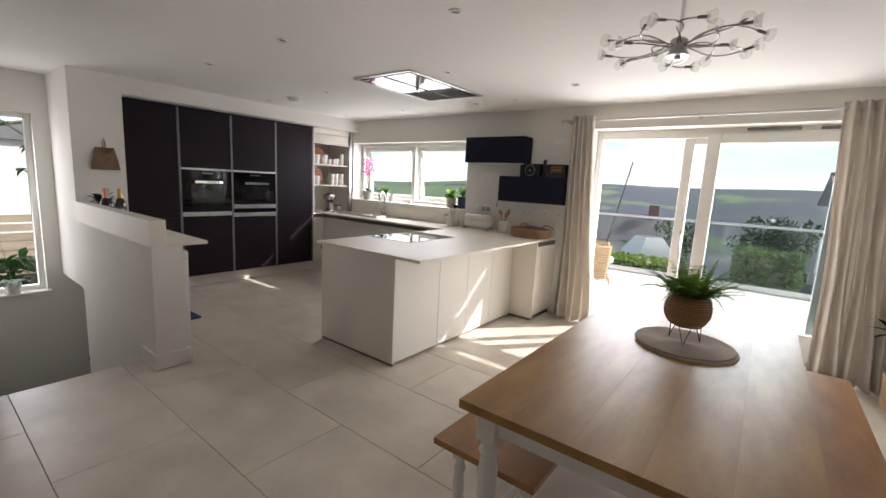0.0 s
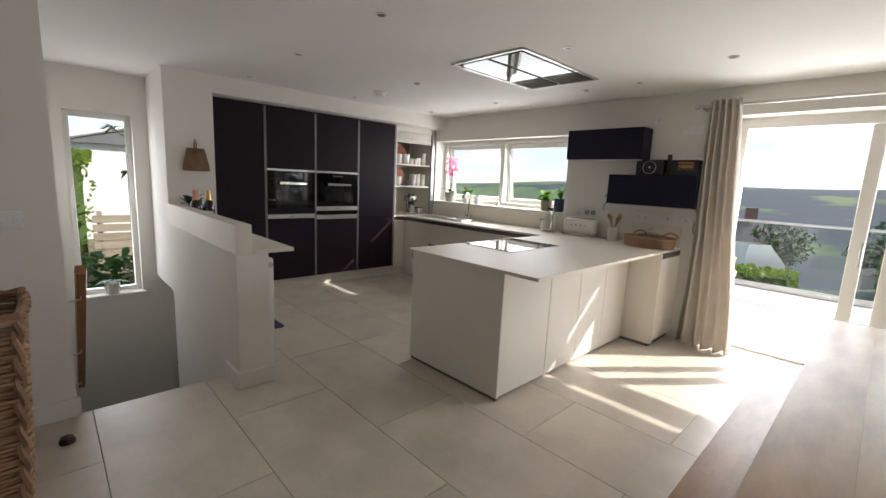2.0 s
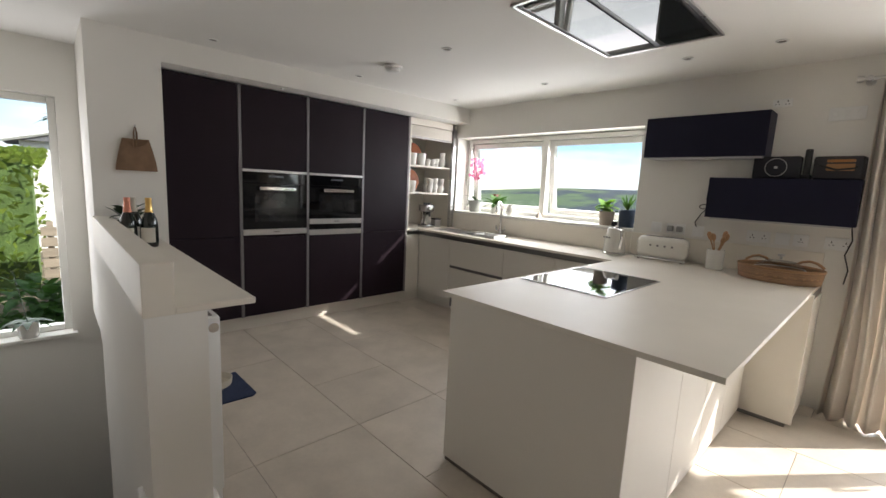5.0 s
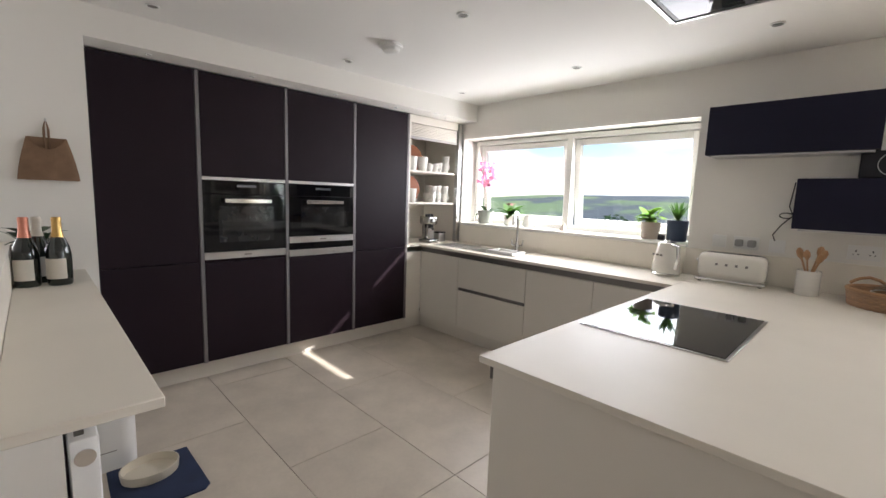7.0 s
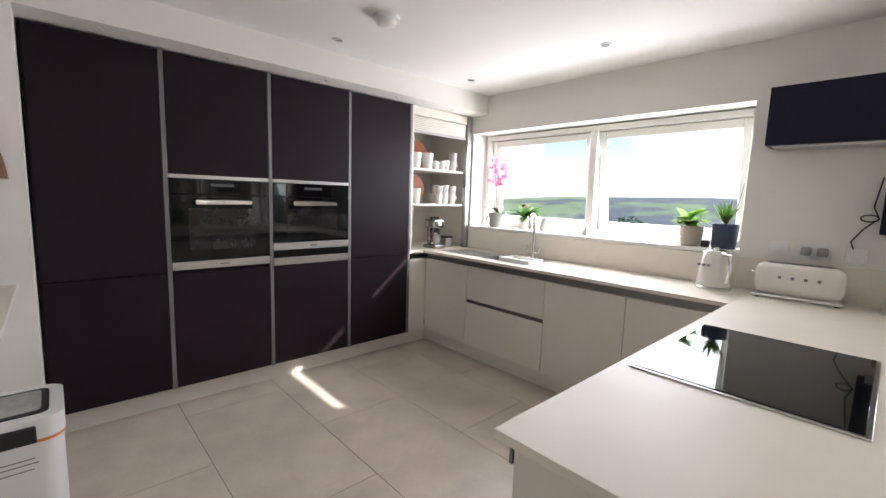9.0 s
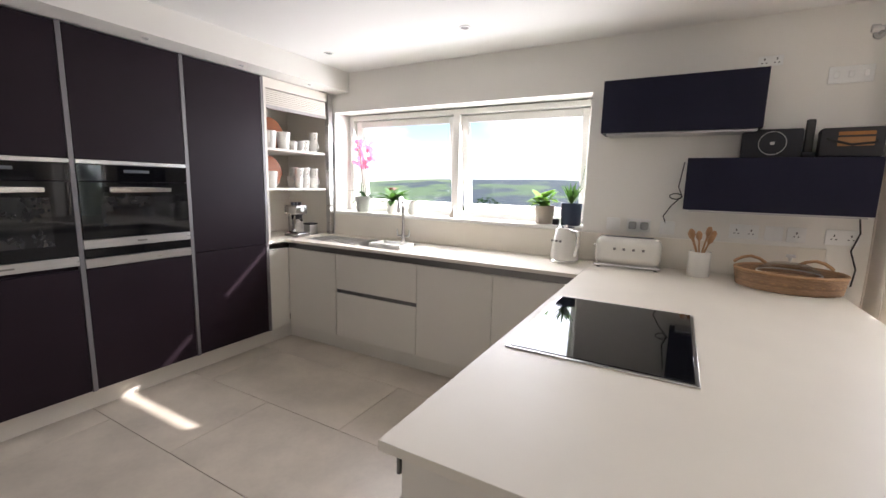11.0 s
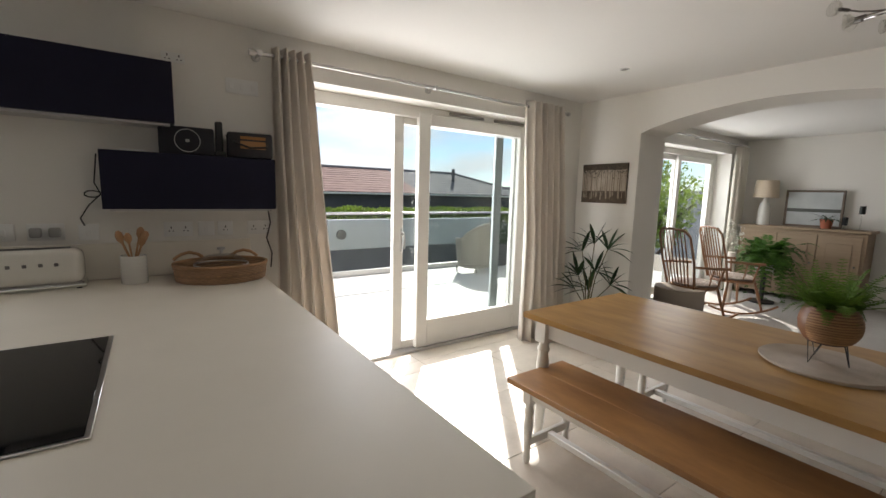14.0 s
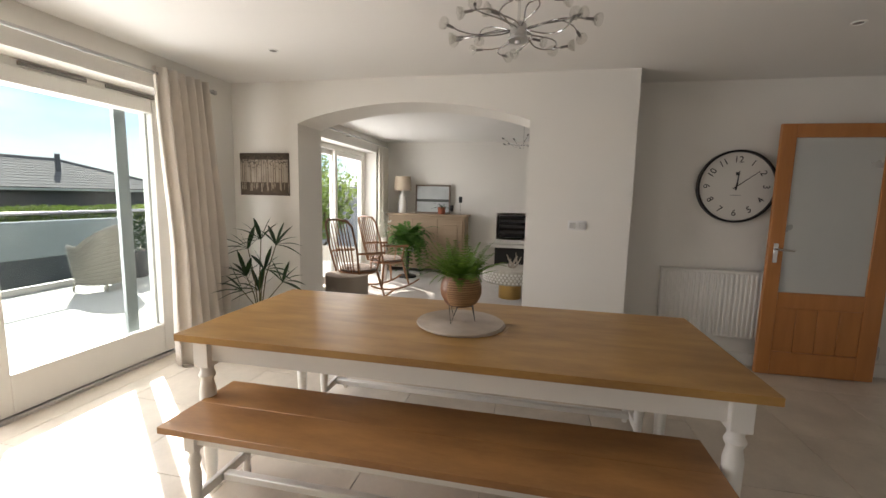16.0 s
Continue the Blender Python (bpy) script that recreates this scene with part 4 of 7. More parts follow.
for k in range(20):
    a = 2 * math.pi * k / 20 + rv.uniform(-0.08, 0.08)
    lvl = k % 4
    reach = (0.27, 0.245, 0.28, 0.225)[lvl]
    z1 = (2.115, 2.075, 2.10, 2.135)[lvl]
    zm = (2.16, 2.05, 2.09, 2.15)[lvl]
    bend = 0.55 if lvl % 2 else -0.55
    pts = []
    for j in range(9):
        s = j / 8
        ang = a + bend * math.sin(math.pi * s) * 0.6
        r = 0.02 + (reach - 0.02) * s
        z = (1 - s) ** 2 * 2.10 + 2 * s * (1 - s) * zm + s * s * z1
        pts.append((r * math.cos(ang), r * math.sin(ang), z))
    arm = part("arm", tube(bmesh.new(), pts, 0.003, 6), DARK_CHROME, ch)
    tip, dr = Vector(pts[-1]), (Vector(pts[-1]) - Vector(pts[-2])).normalized()
    part("lamp_holder", tube(bmesh.new(), [tip - dr * 0.005, tip + dr * 0.028], 0.0062, 8), CHANNEL, arm)
    bm = lathe(bmesh.new(), [(0.006, 0.0), (0.014, 0.005), (0.022, 0.016), (0.026, 0.031), (0.0248, 0.032), (0.0205, 0.018), (0.011, 0.008), (0.0, 0.009)], 14)
    lathe(bm, [(0.0, 0.006), (0.005, 0.010), (0.006, 0.018), (0.0, 0.024)], 8)
    g = part("glass_shade", bm, BULB, arm)
    g.matrix_basis = Matrix.Translation(tip + dr * 0.024) @ dr.to_track_quat("Z", "Y").to_matrix().to_4x4()

# ---- on the table ----
mats = thing("round_placemat", "pair of round woven paper placemats stacked on the table", "placemat", (0.445, 2.785, 0.77))
for z, dx, dy in ((0.0, 0.008, -0.006), (0.009, -0.004, 0.004)):
    bm = bmesh.new()
    prof = [(0, z)] + [(0.218, z), (0.2195, z + 0.004)]
    for k in range(24):
        r = 0.217 - 0.217 * k / 24
        prof += [(r, z + 0.0085), (max(0.0, r - 0.006), z + 0.0068)]
    prof.append((0, z + 0.007))
    lathe(bm, prof, 48, (dx, dy, 0))
    part("mat", bm, MATFIB, mats)
fern = thing("potted_fern", "green Boston fern in a brown rattan pot on wire legs", "plant", (0.44, 2.79, 0.7875))
bm = lathe(bmesh.new(), [(0, 0.085), (0.060, 0.085), (0.075, 0.095), (0.097, 0.135), (0.102, 0.17), (0.094, 0.21), (0.080, 0.235), (0.074, 0.232), (0.086, 0.205), (0, 0.20)], 32)
part("pot", bm, surface("brown_pot", (0.20, 0.085, 0.035), 0.5, var=0.15, scale=9, fine=90, bump=0.04), fern)
bm = bmesh.new()
for k in range(13):
    z = 0.10 + 0.0105 * k
    r = 0.103 - 0.030 * abs((z - 0.165) / 0.07) ** 2.2
    tube(bm, [(r * math.cos(a), r * math.sin(a), z) for a in [math.radians(150 + 8 * i) for i in range(24)]], 0.0042, 5)
part("rattan_wrap", bm, RATTAN, fern)
for k in range(3):
    a = math.radians(35 + 120 * k)
    c, s = math.cos(a), math.sin(a)
    part("wire_leg", tube(bmesh.new(), [(0.065 * math.cos(a - 0.42), 0.065 * math.sin(a - 0.42), 0.092), (0.078 * c, 0.078 * s, 0.003), (0.065 * math.cos(a + 0.42), 0.065 * math.sin(a + 0.42), 0.092)], 0.0024, 6), BLACK, fern)
part("wire_ring", tube(bmesh.new(), [(0.066 * math.cos(math.radians(15 * i)), 0.066 * math.sin(math.radians(15 * i)), 0.09) for i in range(25)], 0.0024, 6), BLACK, fern)
bm = bmesh.new()
rv = random.Random(21)
for k in range(74):
    a = 2 * math.pi * k / 74 + rv.uniform(-0.2, 0.2)
    tall = rv.random()
    frond(bm, (0.03 * math.cos(a), 0.03 * math.sin(a), 0.215), a, rv.uniform(0.07, 0.26), rv.uniform(0.12, 0.30) * (0.6 + 0.5 * tall), rv.uniform(0.02, 0.17), 17, 0.042, rv)
part("foliage", bm, FERN, fern)

# ---- sink, tap, sill ----
sink = thing("kitchen_sink", "stainless steel inset sink with drainer grooves", "sink", (-4.19, 4.99, 0.92))
bm = bmesh.new()
for a, b in (((-0.236, -0.166, -0.17), (0.236, 0.166, -0.165)), ((-0.24, -0.17, -0.17), (-0.236, 0.17, -0.001)), ((0.236, -0.17, -0.17), (0.24, 0.17, -0.001)), ((-0.236, -0.17, -0.17), (0.236, -0.166, -0.001)), ((-0.236, 0.166, -0.17), (0.236, 0.17, -0.001))):
    bx(bm, a, b)
part("bowl", bm, STEEL, sink)
for k in range(9):
    y = -0.14 + 0.035 * k
    part("drainer_rib", box((-0.74, y - 0.006, -0.0035), (-0.26, y + 0.006, 0.0015), 0.001), STEEL, sink)
part("drainer", box((-0.755, -0.165, -0.0038), (-0.256, 0.165, -0.0015)), STEEL, sink)
part("rim", boxes(((-0.255, -0.185, 0.0005), (0.255, -0.17, 0.002)), ((-0.255, 0.17, 0.0005), (0.255, 0.185, 0.002)), ((-0.255, -0.17, 0.0005), (-0.24, 0.17, 0.002)), ((0.24, -0.17, 0.0005), (0.255, 0.17, 0.002))), STEEL, sink)
tub = thing("washing_up_tray", "white plastic washing-up tray beside the sink bowl", "tray", (-4.05, 4.92, 0.922))
part("tray", boxes(((-0.15, -0.10, 0.0), (0.15, 0.10, 0.006)), ((-0.15, -0.10, 0.006), (0.15, -0.094, 0.03)), ((-0.15, 0.094, 0.006), (0.15, 0.10, 0.03)), ((-0.15, -0.094, 0.006), (-0.144, 0.094, 0.03)), ((0.144, -0.094, 0.006), (0.15, 0.094, 0.03))), WHITE_PLASTIC, tub)
tap = thing("mixer_tap", "chrome swan-neck mixer tap with two levers", "tap", (-4.13, 5.205, 0.92))
part("base", lathe(bmesh.new(), [(0, 0), (0.027, 0), (0.027, 0.008), (0.019, 0.02), (0.017, 0.10), (0, 0.10)], 20), CHROME, tap)
part("spout", tube(bmesh.new(), [(0, 0, 0.09), (0, 0, 0.30)] + [(0.035 * (1 - math.cos(a)), -0.085 * (1 - math.cos(a)), 0.30 + 0.085 * math.sin(a)) for a in [math.pi * i / 12 for i in range(1, 13)]] + [(0.07, -0.17, 0.27)], 0.014, 12), CHROME, tap)
for s in (-1, 1):
    lv = part("lever", tube(bmesh.new(), [(0, 0, 0.05), (s * 0.055, 0, 0.055), (s * 0.062, 0, 0.062), (s * 0.066, 0.0, 0.115)], [0.010, 0.010, 0.009, 0.006], 10), CHROME, tap)


def potted(x, y, label, r0, r1, h, mat, z=1.152):
    p = thing("potted_plant", label, "plant", (x, y, z), 0, "plants on the window sill")
    part("pot", pot(bmesh.new(), r0, r1, h), mat, p)
    part("soil", lathe(bmesh.new(), [(0, h - 0.012), (r1 - 0.009, h - 0.014)], 20), SOIL, p)
    return p


orch = potted(-4.70, 5.37, "pink flowering orchid in a grey-green pot", 0.068, 0.092, 0.145, CERAMIC_GREY)
rv = random.Random(5)
bm = bmesh.new()
for k in range(7):
    a = k * 0.9 + 0.3
    blade(bm, (0, 0, 0.14), (math.cos(a), 0.45 * math.sin(a), 0), rv.uniform(0.02, 0.16), rv.uniform(0.12, 0.2), 0.05, 0.10, 6)
part("leaves", bm, LEAF_DARK, orch)
for s, dx in ((0, -0.03), (1, 0.04)):
    part("stem", tube(bmesh.new(), [(0.01 * s, 0, 0.13), (dx * 0.6, -0.01, 0.35), (dx, -0.02, 0.52), (dx * 1.6 + 0.02, -0.03, 0.62)], 0.0032, 6), STEM, orch)
bm = bmesh.new()
for k in range(48):
    c = Vector((rv.uniform(-0.085, 0.10), rv.uniform(-0.05, 0.04), rv.uniform(0.42, 0.66)))
    yaw = rv.uniform(-2.4, -0.6)
    f = Vector((math.cos(yaw), math.sin(yaw), 0))
    sd = Vector((-f.y, f.x, 0))
    for j in range(5):
        a = 2 * math.pi * j / 5 + 0.3
        d = sd * math.cos(a) + Vector((0, 0, 1)) * math.sin(a)
        e = sd * -math.sin(a) + Vector((0, 0, 1)) * math.cos(a)
        bm.faces.new([bm.verts.new(c), bm.verts.new(c + d * 0.015 + e * 0.011 + f * 0.005), bm.verts.new(c + d * 0.025 + f * 0.002), bm.verts.new(c + d * 0.015 - e * 0.011 + f * 0.005)])
part("bloom", bm, PINK, orch, "pink orchid blooms")
pl = potted(-4.37, 5.38, "leafy green plant with red bracts in a white pot", 0.048, 0.062, 0.11, CERAMIC)
bm = bmesh.new()
for k in range(30):
    a = rv.uniform(0, 6.28)
    blade(bm, (0, 0, 0.10 + rv.uniform(0, 0.06)), (math.cos(a), math.sin(a) * 0.7, 0), rv.uniform(0.02, 0.17), rv.uniform(0.11, 0.23), 0.07, rv.uniform(0.02, 0.1), 5)
part("leaves", bm, LEAF, pl)
bm = bmesh.new()
for k in range(9):
    a = rv.uniform(0, 6.28)
    blade(bm, (rv.uniform(-0.04, 0.04), rv.uniform(-0.03, 0.03), 0.21), (math.cos(a), math.sin(a), 0), 0.03, 0.05, 0.02, 0.0, 3)
part("bracts", bm, surface("red_bract", (0.30, 0.06, 0.06), 0.6, var=0.1), pl, "dull red bracts")
pl = potted(-2.94, 5.37, "bright green round-leaved plant in a sand-coloured pot", 0.052, 0.066, 0.115, CERAMIC_SAND)
pl.scale = (1.15, 1.15, 1.18)
bm = bmesh.new()
for k in range(36):
    a = rv.uniform(0, 6.28)
    blade(bm, (0.3 * rv.uniform(-0.1, 0.1), 0, 0.11 + rv.uniform(0, 0.07)), (math.cos(a), math.sin(a) * 0.8, 0), rv.uniform(0.0, 0.10), rv.uniform(0.05, 0.12), 0.062, 0.03, 4)
part("leaves", bm, surface("lime_leaf", (0.20, 0.38, 0.03), 0.5, var=0.15, island=0.4, scale=20, col2=(0.12, 0.26, 0.02), glow_through=0.45), pl)
pl = potted(-2.74, 5.37, "spiky green aloe in a dark blue pot", 0.060, 0.070, 0.135, CERAMIC_BLUE)
pl.scale = (1.1, 1.1, 1.2)
bm = bmesh.new()
for k in range(34):
    a = rv.uniform(0, 6.28)
    blade(bm, (0, 0, 0.13), (math.cos(a), math.sin(a), 0), rv.uniform(0.04, 0.16), rv.uniform(0.03, 0.10), 0.018, 0.02, 4)
tube(bm, [(0.02, 0, 0.13), (0.05, 0.02, 0.25), (0.065, 0.03, 0.36)], 0.0015, 5)
part("leaves", bm, LEAF, pl)
jug = solo("milk_jug", lathe(bmesh.new(), [(0, 0), (0.045, 0), (0.055, 0.03), (0.052, 0.08), (0.035, 0.11), (0.038, 0.125), (0.034, 0.125), (0.030, 0.11), (0, 0.02)], 24), CERAMIC, "rounded white ceramic jug on the sill", "jug", "", (-4.14, 5.39, 1.152))
bm = bmesh.new()
lathe(bm, [(0.042, 0.0), (0.0, 0.085)], 4)
bm.faces.new([v for v in bm.verts if v.co.z < 0.001][::-1])
solo("stone_pyramid", bm, CERAMIC_SAND, "small pale stone pyramid on the sill", "ornament", "", (-3.72, 5.36, 1.152), 30)
solo("candle_tin", box((-0.022, -0.022, 0), (0.022, 0.022, 0.045), 0.004), BLACK, "small dark square candle tin on the sill", "candle", "", (-2.84, 5.34, 1.152))

# ---- worktop things ----
kt = thing("kettle", "cream enamel retro electric kettle with chrome handle", "kettle", (-2.705, 5.09, 0.92), -20)
kt.scale = (1.18, 1.18, 1.15)
part("base", lathe(bmesh.new(), [(0, 0), (0.082, 0), (0.084, 0.012), (0.074, 0.02), (0, 0.02)], 28), CHROME, kt)
part("jug_body", lathe(bmesh.new(), [(0, 0.02), (0.078, 0.02), (0.080, 0.035), (0.074, 0.10), (0.058, 0.19), (0.050, 0.205), (0, 0.208)], 28), ENAMEL, kt)
part("lid", lathe(bmesh.new(), [(0, 0.225), (0.010, 0.225), (0.012, 0.214), (0.046, 0.210), (0.050, 0.205), (0, 0.205)], 24), CHROME, kt)
part("handle", tube(bmesh.new(), [(0.045, -0.02, 0.195), (0.10, -0.04, 0.19), (0.108, -0.043, 0.12), (0.085, -0.033, 0.05)], [0.011, 0.012, 0.011, 0.009], 10), CHROME, kt)
part("spout", tube(bmesh.new(), [(-0.045, 0.01, 0.165), (-0.082, 0.018, 0.195)], [0.020, 0.010], 10), ENAMEL, kt)
for k in range(3):
    part("badge_mark", box((-0.044 + 0.026 * k, -0.078, 0.125), (-0.032 + 0.026 * k, -0.0675, 0.137), 0.001), CHANNEL, kt)
ts = thing("toaster", "cream enamel four-slot retro toaster with chrome base", "toaster", (-2.31, 5.14, 0.92), 3)
bm = box((-0.195, -0.075, 0.022), (0.195, 0.075, 0.20), 0.045, 5)
part("case", bm, ENAMEL, ts)
part("base", box((-0.20, -0.08, 0.004), (0.20, 0.08, 0.026), 0.008, 2), CHROME, ts)
for y in (-0.022, 0.022):
    part("slot", box((-0.145, y - 0.011, 0.198), (0.145, y + 0.011, 0.2015), 0.001), BLACK, ts)
for k in range(4):
    part("badge_mark", box((-0.085 + 0.056 * k, -0.079, 0.118), (-0.069 + 0.056 * k, -0.0745, 0.134), 0.002), CHANNEL, ts)
part("lever", box((-0.215, -0.012, 0.13), (-0.193, 0.012, 0.142), 0.003), CHROME, ts)
for sx in (-1, 1):
    for sy in (-1, 1):
        part("foot", lathe(bmesh.new(), [(0, 0), (0.012, 0), (0.012, 0.005), (0, 0.005)], 10, (sx * 0.17, sy * 0.06, 0)), BLACK, ts)
cr = thing("utensil_crock", "white ceramic crock filled with wooden spoons", "utensil pot", (-1.91, 5.10, 0.92))
part("crock", pot(bmesh.new(), 0.056, 0.059, 0.15), CERAMIC, cr)
rv = random.Random(9)
for k in range(7):
    a = rv.uniform(0, 6.28)
    tip = Vector((0.05 * math.cos(a), 0.05 * math.sin(a), 0.21 + rv.uniform(0, 0.05)))
    bm = tube(bmesh.new(), [(-0.02 * math.cos(a), -0.02 * math.sin(a), 0.03), tip], 0.005, 6)
    d = (tip - Vector((-0.02 * math.cos(a), -0.02 * math.sin(a), 0.03))).normalized()
    tube(bm, [tip - d * 0.015, tip + d * 0.005, tip + d * 0.03, tip + d * 0.045], [0.006, 0.016, 0.017, 0.007], 8)
    part("wooden_spoon", bm, BEECH, cr)
bk = thing("bread_basket", "oval brown wicker bread basket with a glass lid inside", "basket", (-1.50, 5.02, 0.92), -4)


def woven_oval(bm, ax, ay, z0, z1, rows, r, n=56, taper=0.08):
    for k in range(rows):
        v = k / (rows - 1)
        sx, sy = ax * (1 - taper * (1 - v)), ay * (1 - taper * (1 - v))
        z = z0 + (z1 - z0) * v
        tube(bm, [((sx + 0.003 * (-1) ** (i + k)) * math.cos(2 * math.pi * i / n), (sy + 0.003 * (-1) ** (i + k)) * math.sin(2 * math.pi * i / n), z) for i in range(n + 1)], r, 5, False)


bm = bmesh.new()
woven_oval(bm, 0.235, 0.20, 0.008, 0.088, 9, 0.0068, 56, 0.05)
tagged(part("woven_wall", bm, WICKER, bk), kind="stuff")
part("basket_base", lathe(bmesh.new(), [(0, 0.001), (0.205, 0.001), (0.205, 0.012), (0, 0.012)], 32, (0, 0, 0), 1.0, 0.85), WICKER, bk)
part("rim", tube(bmesh.new(), [(0.238 * math.cos(2 * math.pi * i / 48), 0.203 * math.sin(2 * math.pi * i / 48), 0.094) for i in range(49)], 0.009, 8, False), RATTAN, bk)
for x, y, a in ((-0.16, 0.15, 0), (0.13, 0.165, 0)):
    c, q = math.cos(math.radians(a)), math.sin(math.radians(a))
    part("handle", tube(bmesh.new(), [(x + c * u, y + q * u, 0.098 + 0.042 * (1 - (u / 0.08) ** 2)) for u in (-0.08, -0.065, -0.04, 0, 0.04, 0.065, 0.08)], 0.009, 8), RATTAN, bk)
part("lower_band", tube(bmesh.new(), [(0.226 * math.cos(2 * math.pi * i / 48), 0.192 * math.sin(2 * math.pi * i / 48), 0.048) for i in range(49)], 0.0085, 6, False), RATTAN, bk)
lid = part("glass_lid", lathe(bmesh.new(), [(0.14, 0.085), (0.13, 0.108), (0.08, 0.135), (0.0, 0.145), (0.0, 0.14), (0.08, 0.131), (0.127, 0.105), (0.137, 0.085)], 32), BULB, bk, "clear domed glass lid")
part("lid_rim", tube(bmesh.new(), [(0.139 * math.cos(2 * math.pi * i / 40), 0.139 * math.sin(2 * math.pi * i / 40), 0.085) for i in range(41)], 0.004, 6, False), STEEL, lid)
part("knob", lathe(bmesh.new(), [(0, 0.145), (0.008, 0.147), (0.008, 0.165), (0.022, 0.170), (0.02, 0.182), (0, 0.185)], 16), STEEL, lid)

cf = thing("espresso_machine", "chrome manual espresso maker standing in the niche", "coffee machine", (-5.13, 4.92, 0.92))
part("base", box((-0.09, -0.075, 0.0), (0.09, 0.075, 0.035), 0.012, 3), DARK_CHROME, cf)
part("column", box((-0.08, -0.035, 0.035), (-0.03, 0.035, 0.22), 0.010, 2), DARK_CHROME, cf)
part("boiler", box((-0.09, -0.07, 0.20), (0.07, 0.07, 0.29), 0.018, 3), DARK_CHROME, cf)
part("group_head", lathe(bmesh.new(), [(0, 0.16), (0.030, 0.16), (0.032, 0.20), (0, 0.20)], 20, (0.03, 0, 0)), BLACK, cf)
part("carafe", lathe(bmesh.new(), [(0, 0.036), (0.035, 0.036), (0.038, 0.10), (0.030, 0.14), (0.033, 0.15), (0, 0.15)], 20, (0.035, 0.0, 0)), STEEL, cf)
for y in (-0.04, 0.0, 0.04):
    part("dial", lathe(bmesh.new(), [(0, 0.29), (0.016, 0.29), (0.015, 0.315), (0, 0.317)], 14, (0.0, y, 0)), BLACK, cf)
part("portafilter", tube(bmesh.new(), [(0.03, 0, 0.168), (0.08, -0.03, 0.165), (0.13, -0.06, 0.16)], [0.012, 0.010, 0.012], 10), BLACK, cf, "black portafilter handle")
part("drip_tray", box((-0.02, -0.06, 0.0355), (0.085, 0.06, 0.042), 0.002), BLACK, cf)
part("gauge", lathe(bmesh.new(), [(0, 0), (0.022, 0), (0.022, 0.008), (0, 0.009)], 18), WHITE_PLASTIC, cf, "small round pressure gauge").matrix_basis = pose(0.0705, 0, 0.25, 0, 90, 0)
tc = thing("tea_caddy", "square steel caddy with a black lid", "caddy", (-5.14, 5.09, 0.92))
part("caddy_body", box((-0.05, -0.05, 0), (0.05, 0.05, 0.095), 0.006, 2), STEEL, tc)
part("lid", box((-0.052, -0.052, 0.096), (0.052, 0.052, 0.112), 0.004), BLACK, tc)
ns = thing("wall_socket", "double wall socket with two black plugs in the niche", "socket", (-5.599, 4.72, 1.10), 0, "wall sockets")
part("plate", box((0, -0.075, -0.043), (0.008, 0.075, 0.043), 0.003), WHITE_PLASTIC, ns)
for y in (-0.038, 0.038):
    part("plug", box((0.008, y - 0.023, -0.024), (0.045, y + 0.023, 0.022), 0.008, 2), BLACK, ns)
    part("flex", tube(bmesh.new(), [(0.03, y, -0.02), (0.04, y - 0.01, -0.09), (0.08, y - 0.02, -0.15), (0.16, y + 0.05, -0.172)], 0.004, 6), BLACK, ns)


def mug(x, y, z, r, h, label, handle=True, n=1):
    m = thing("mug", label, "mug", (x, y, z), random.Random(int(x * 1000 + y * 377)).uniform(-60, 20), "mugs on the shelves")
    part("cup", lathe(bmesh.new(), [(0, 0), (r * 0.72, 0), (r * 0.76, 0.004), (r, h), (r - 0.004, h), (r * 0.72, 0.008), (0, 0.008)], 22), CERAMIC, m)
    if handle:
        part("handle", tube(bmesh.new(), [(r * 0.92, 0, h * 0.8), (r * 1.45, 0, h * 0.75), (r * 1.45, 0, h * 0.4), (r * 0.82, 0, h * 0.25)], 0.005, 7), CERAMIC, m)


for z0 in (1.366, 1.696):
    up = z0 > 1.5
    mug(-5.11, 5.02, z0, 0.042, 0.10, "white glazed mug on the shelf")
    mug(-5.12, 5.13, z0, 0.045, 0.095, "white glazed mug on the shelf")
    mug(-5.12, 5.135, z0 + 0.096, 0.043, 0.085, "white glazed mug stacked on another")
    mug(-5.25, 4.98, z0, 0.044, 0.10, "white glazed mug at the back of the shelf")
    mug(-5.10, 4.93 if not up else 4.96, z0, 0.040, 0.09, "white glazed mug on the shelf")
    mug(-5.20, 5.08, z0, 0.043, 0.10, "white glazed mug at the back of the shelf")
    if not up:
        mug(-5.10, 4.935, z0 + 0.091, 0.041, 0.085, "white glazed mug stacked on another")
        mug(-5.11, 5.02, z0 + 0.101, 0.042, 0.085, "white glazed mug stacked on another")
        mug(-5.25, 5.01, z0 + 0.101, 0.044, 0.085, "white glazed mug stacked on another")
    mug(-5.08, 4.62, z0, 0.050, 0.14, "tall white ceramic beaker", False)
    if up:
        mug(-5.10, 4.77, z0, 0.060, 0.145, "large white ceramic jar", False)
        mug(-5.09, 4.87, z0, 0.036, 0.075, "small white speckled pot", False)
bdm = [(0.1 * math.cos(a) * (1.0 if math.sin(a) > -0.4 else 0.8), 0.17 + 0.17 * math.sin(a)) for a in [2 * math.pi * i / 28 for i in range(28)]]
BOARD = surface("reddish_board_wood", (0.36, 0.13, 0.055), 0.5, scale=3, fine=36, stretch=(1, 1, 7), col2=(0.25, 0.08, 0.035))
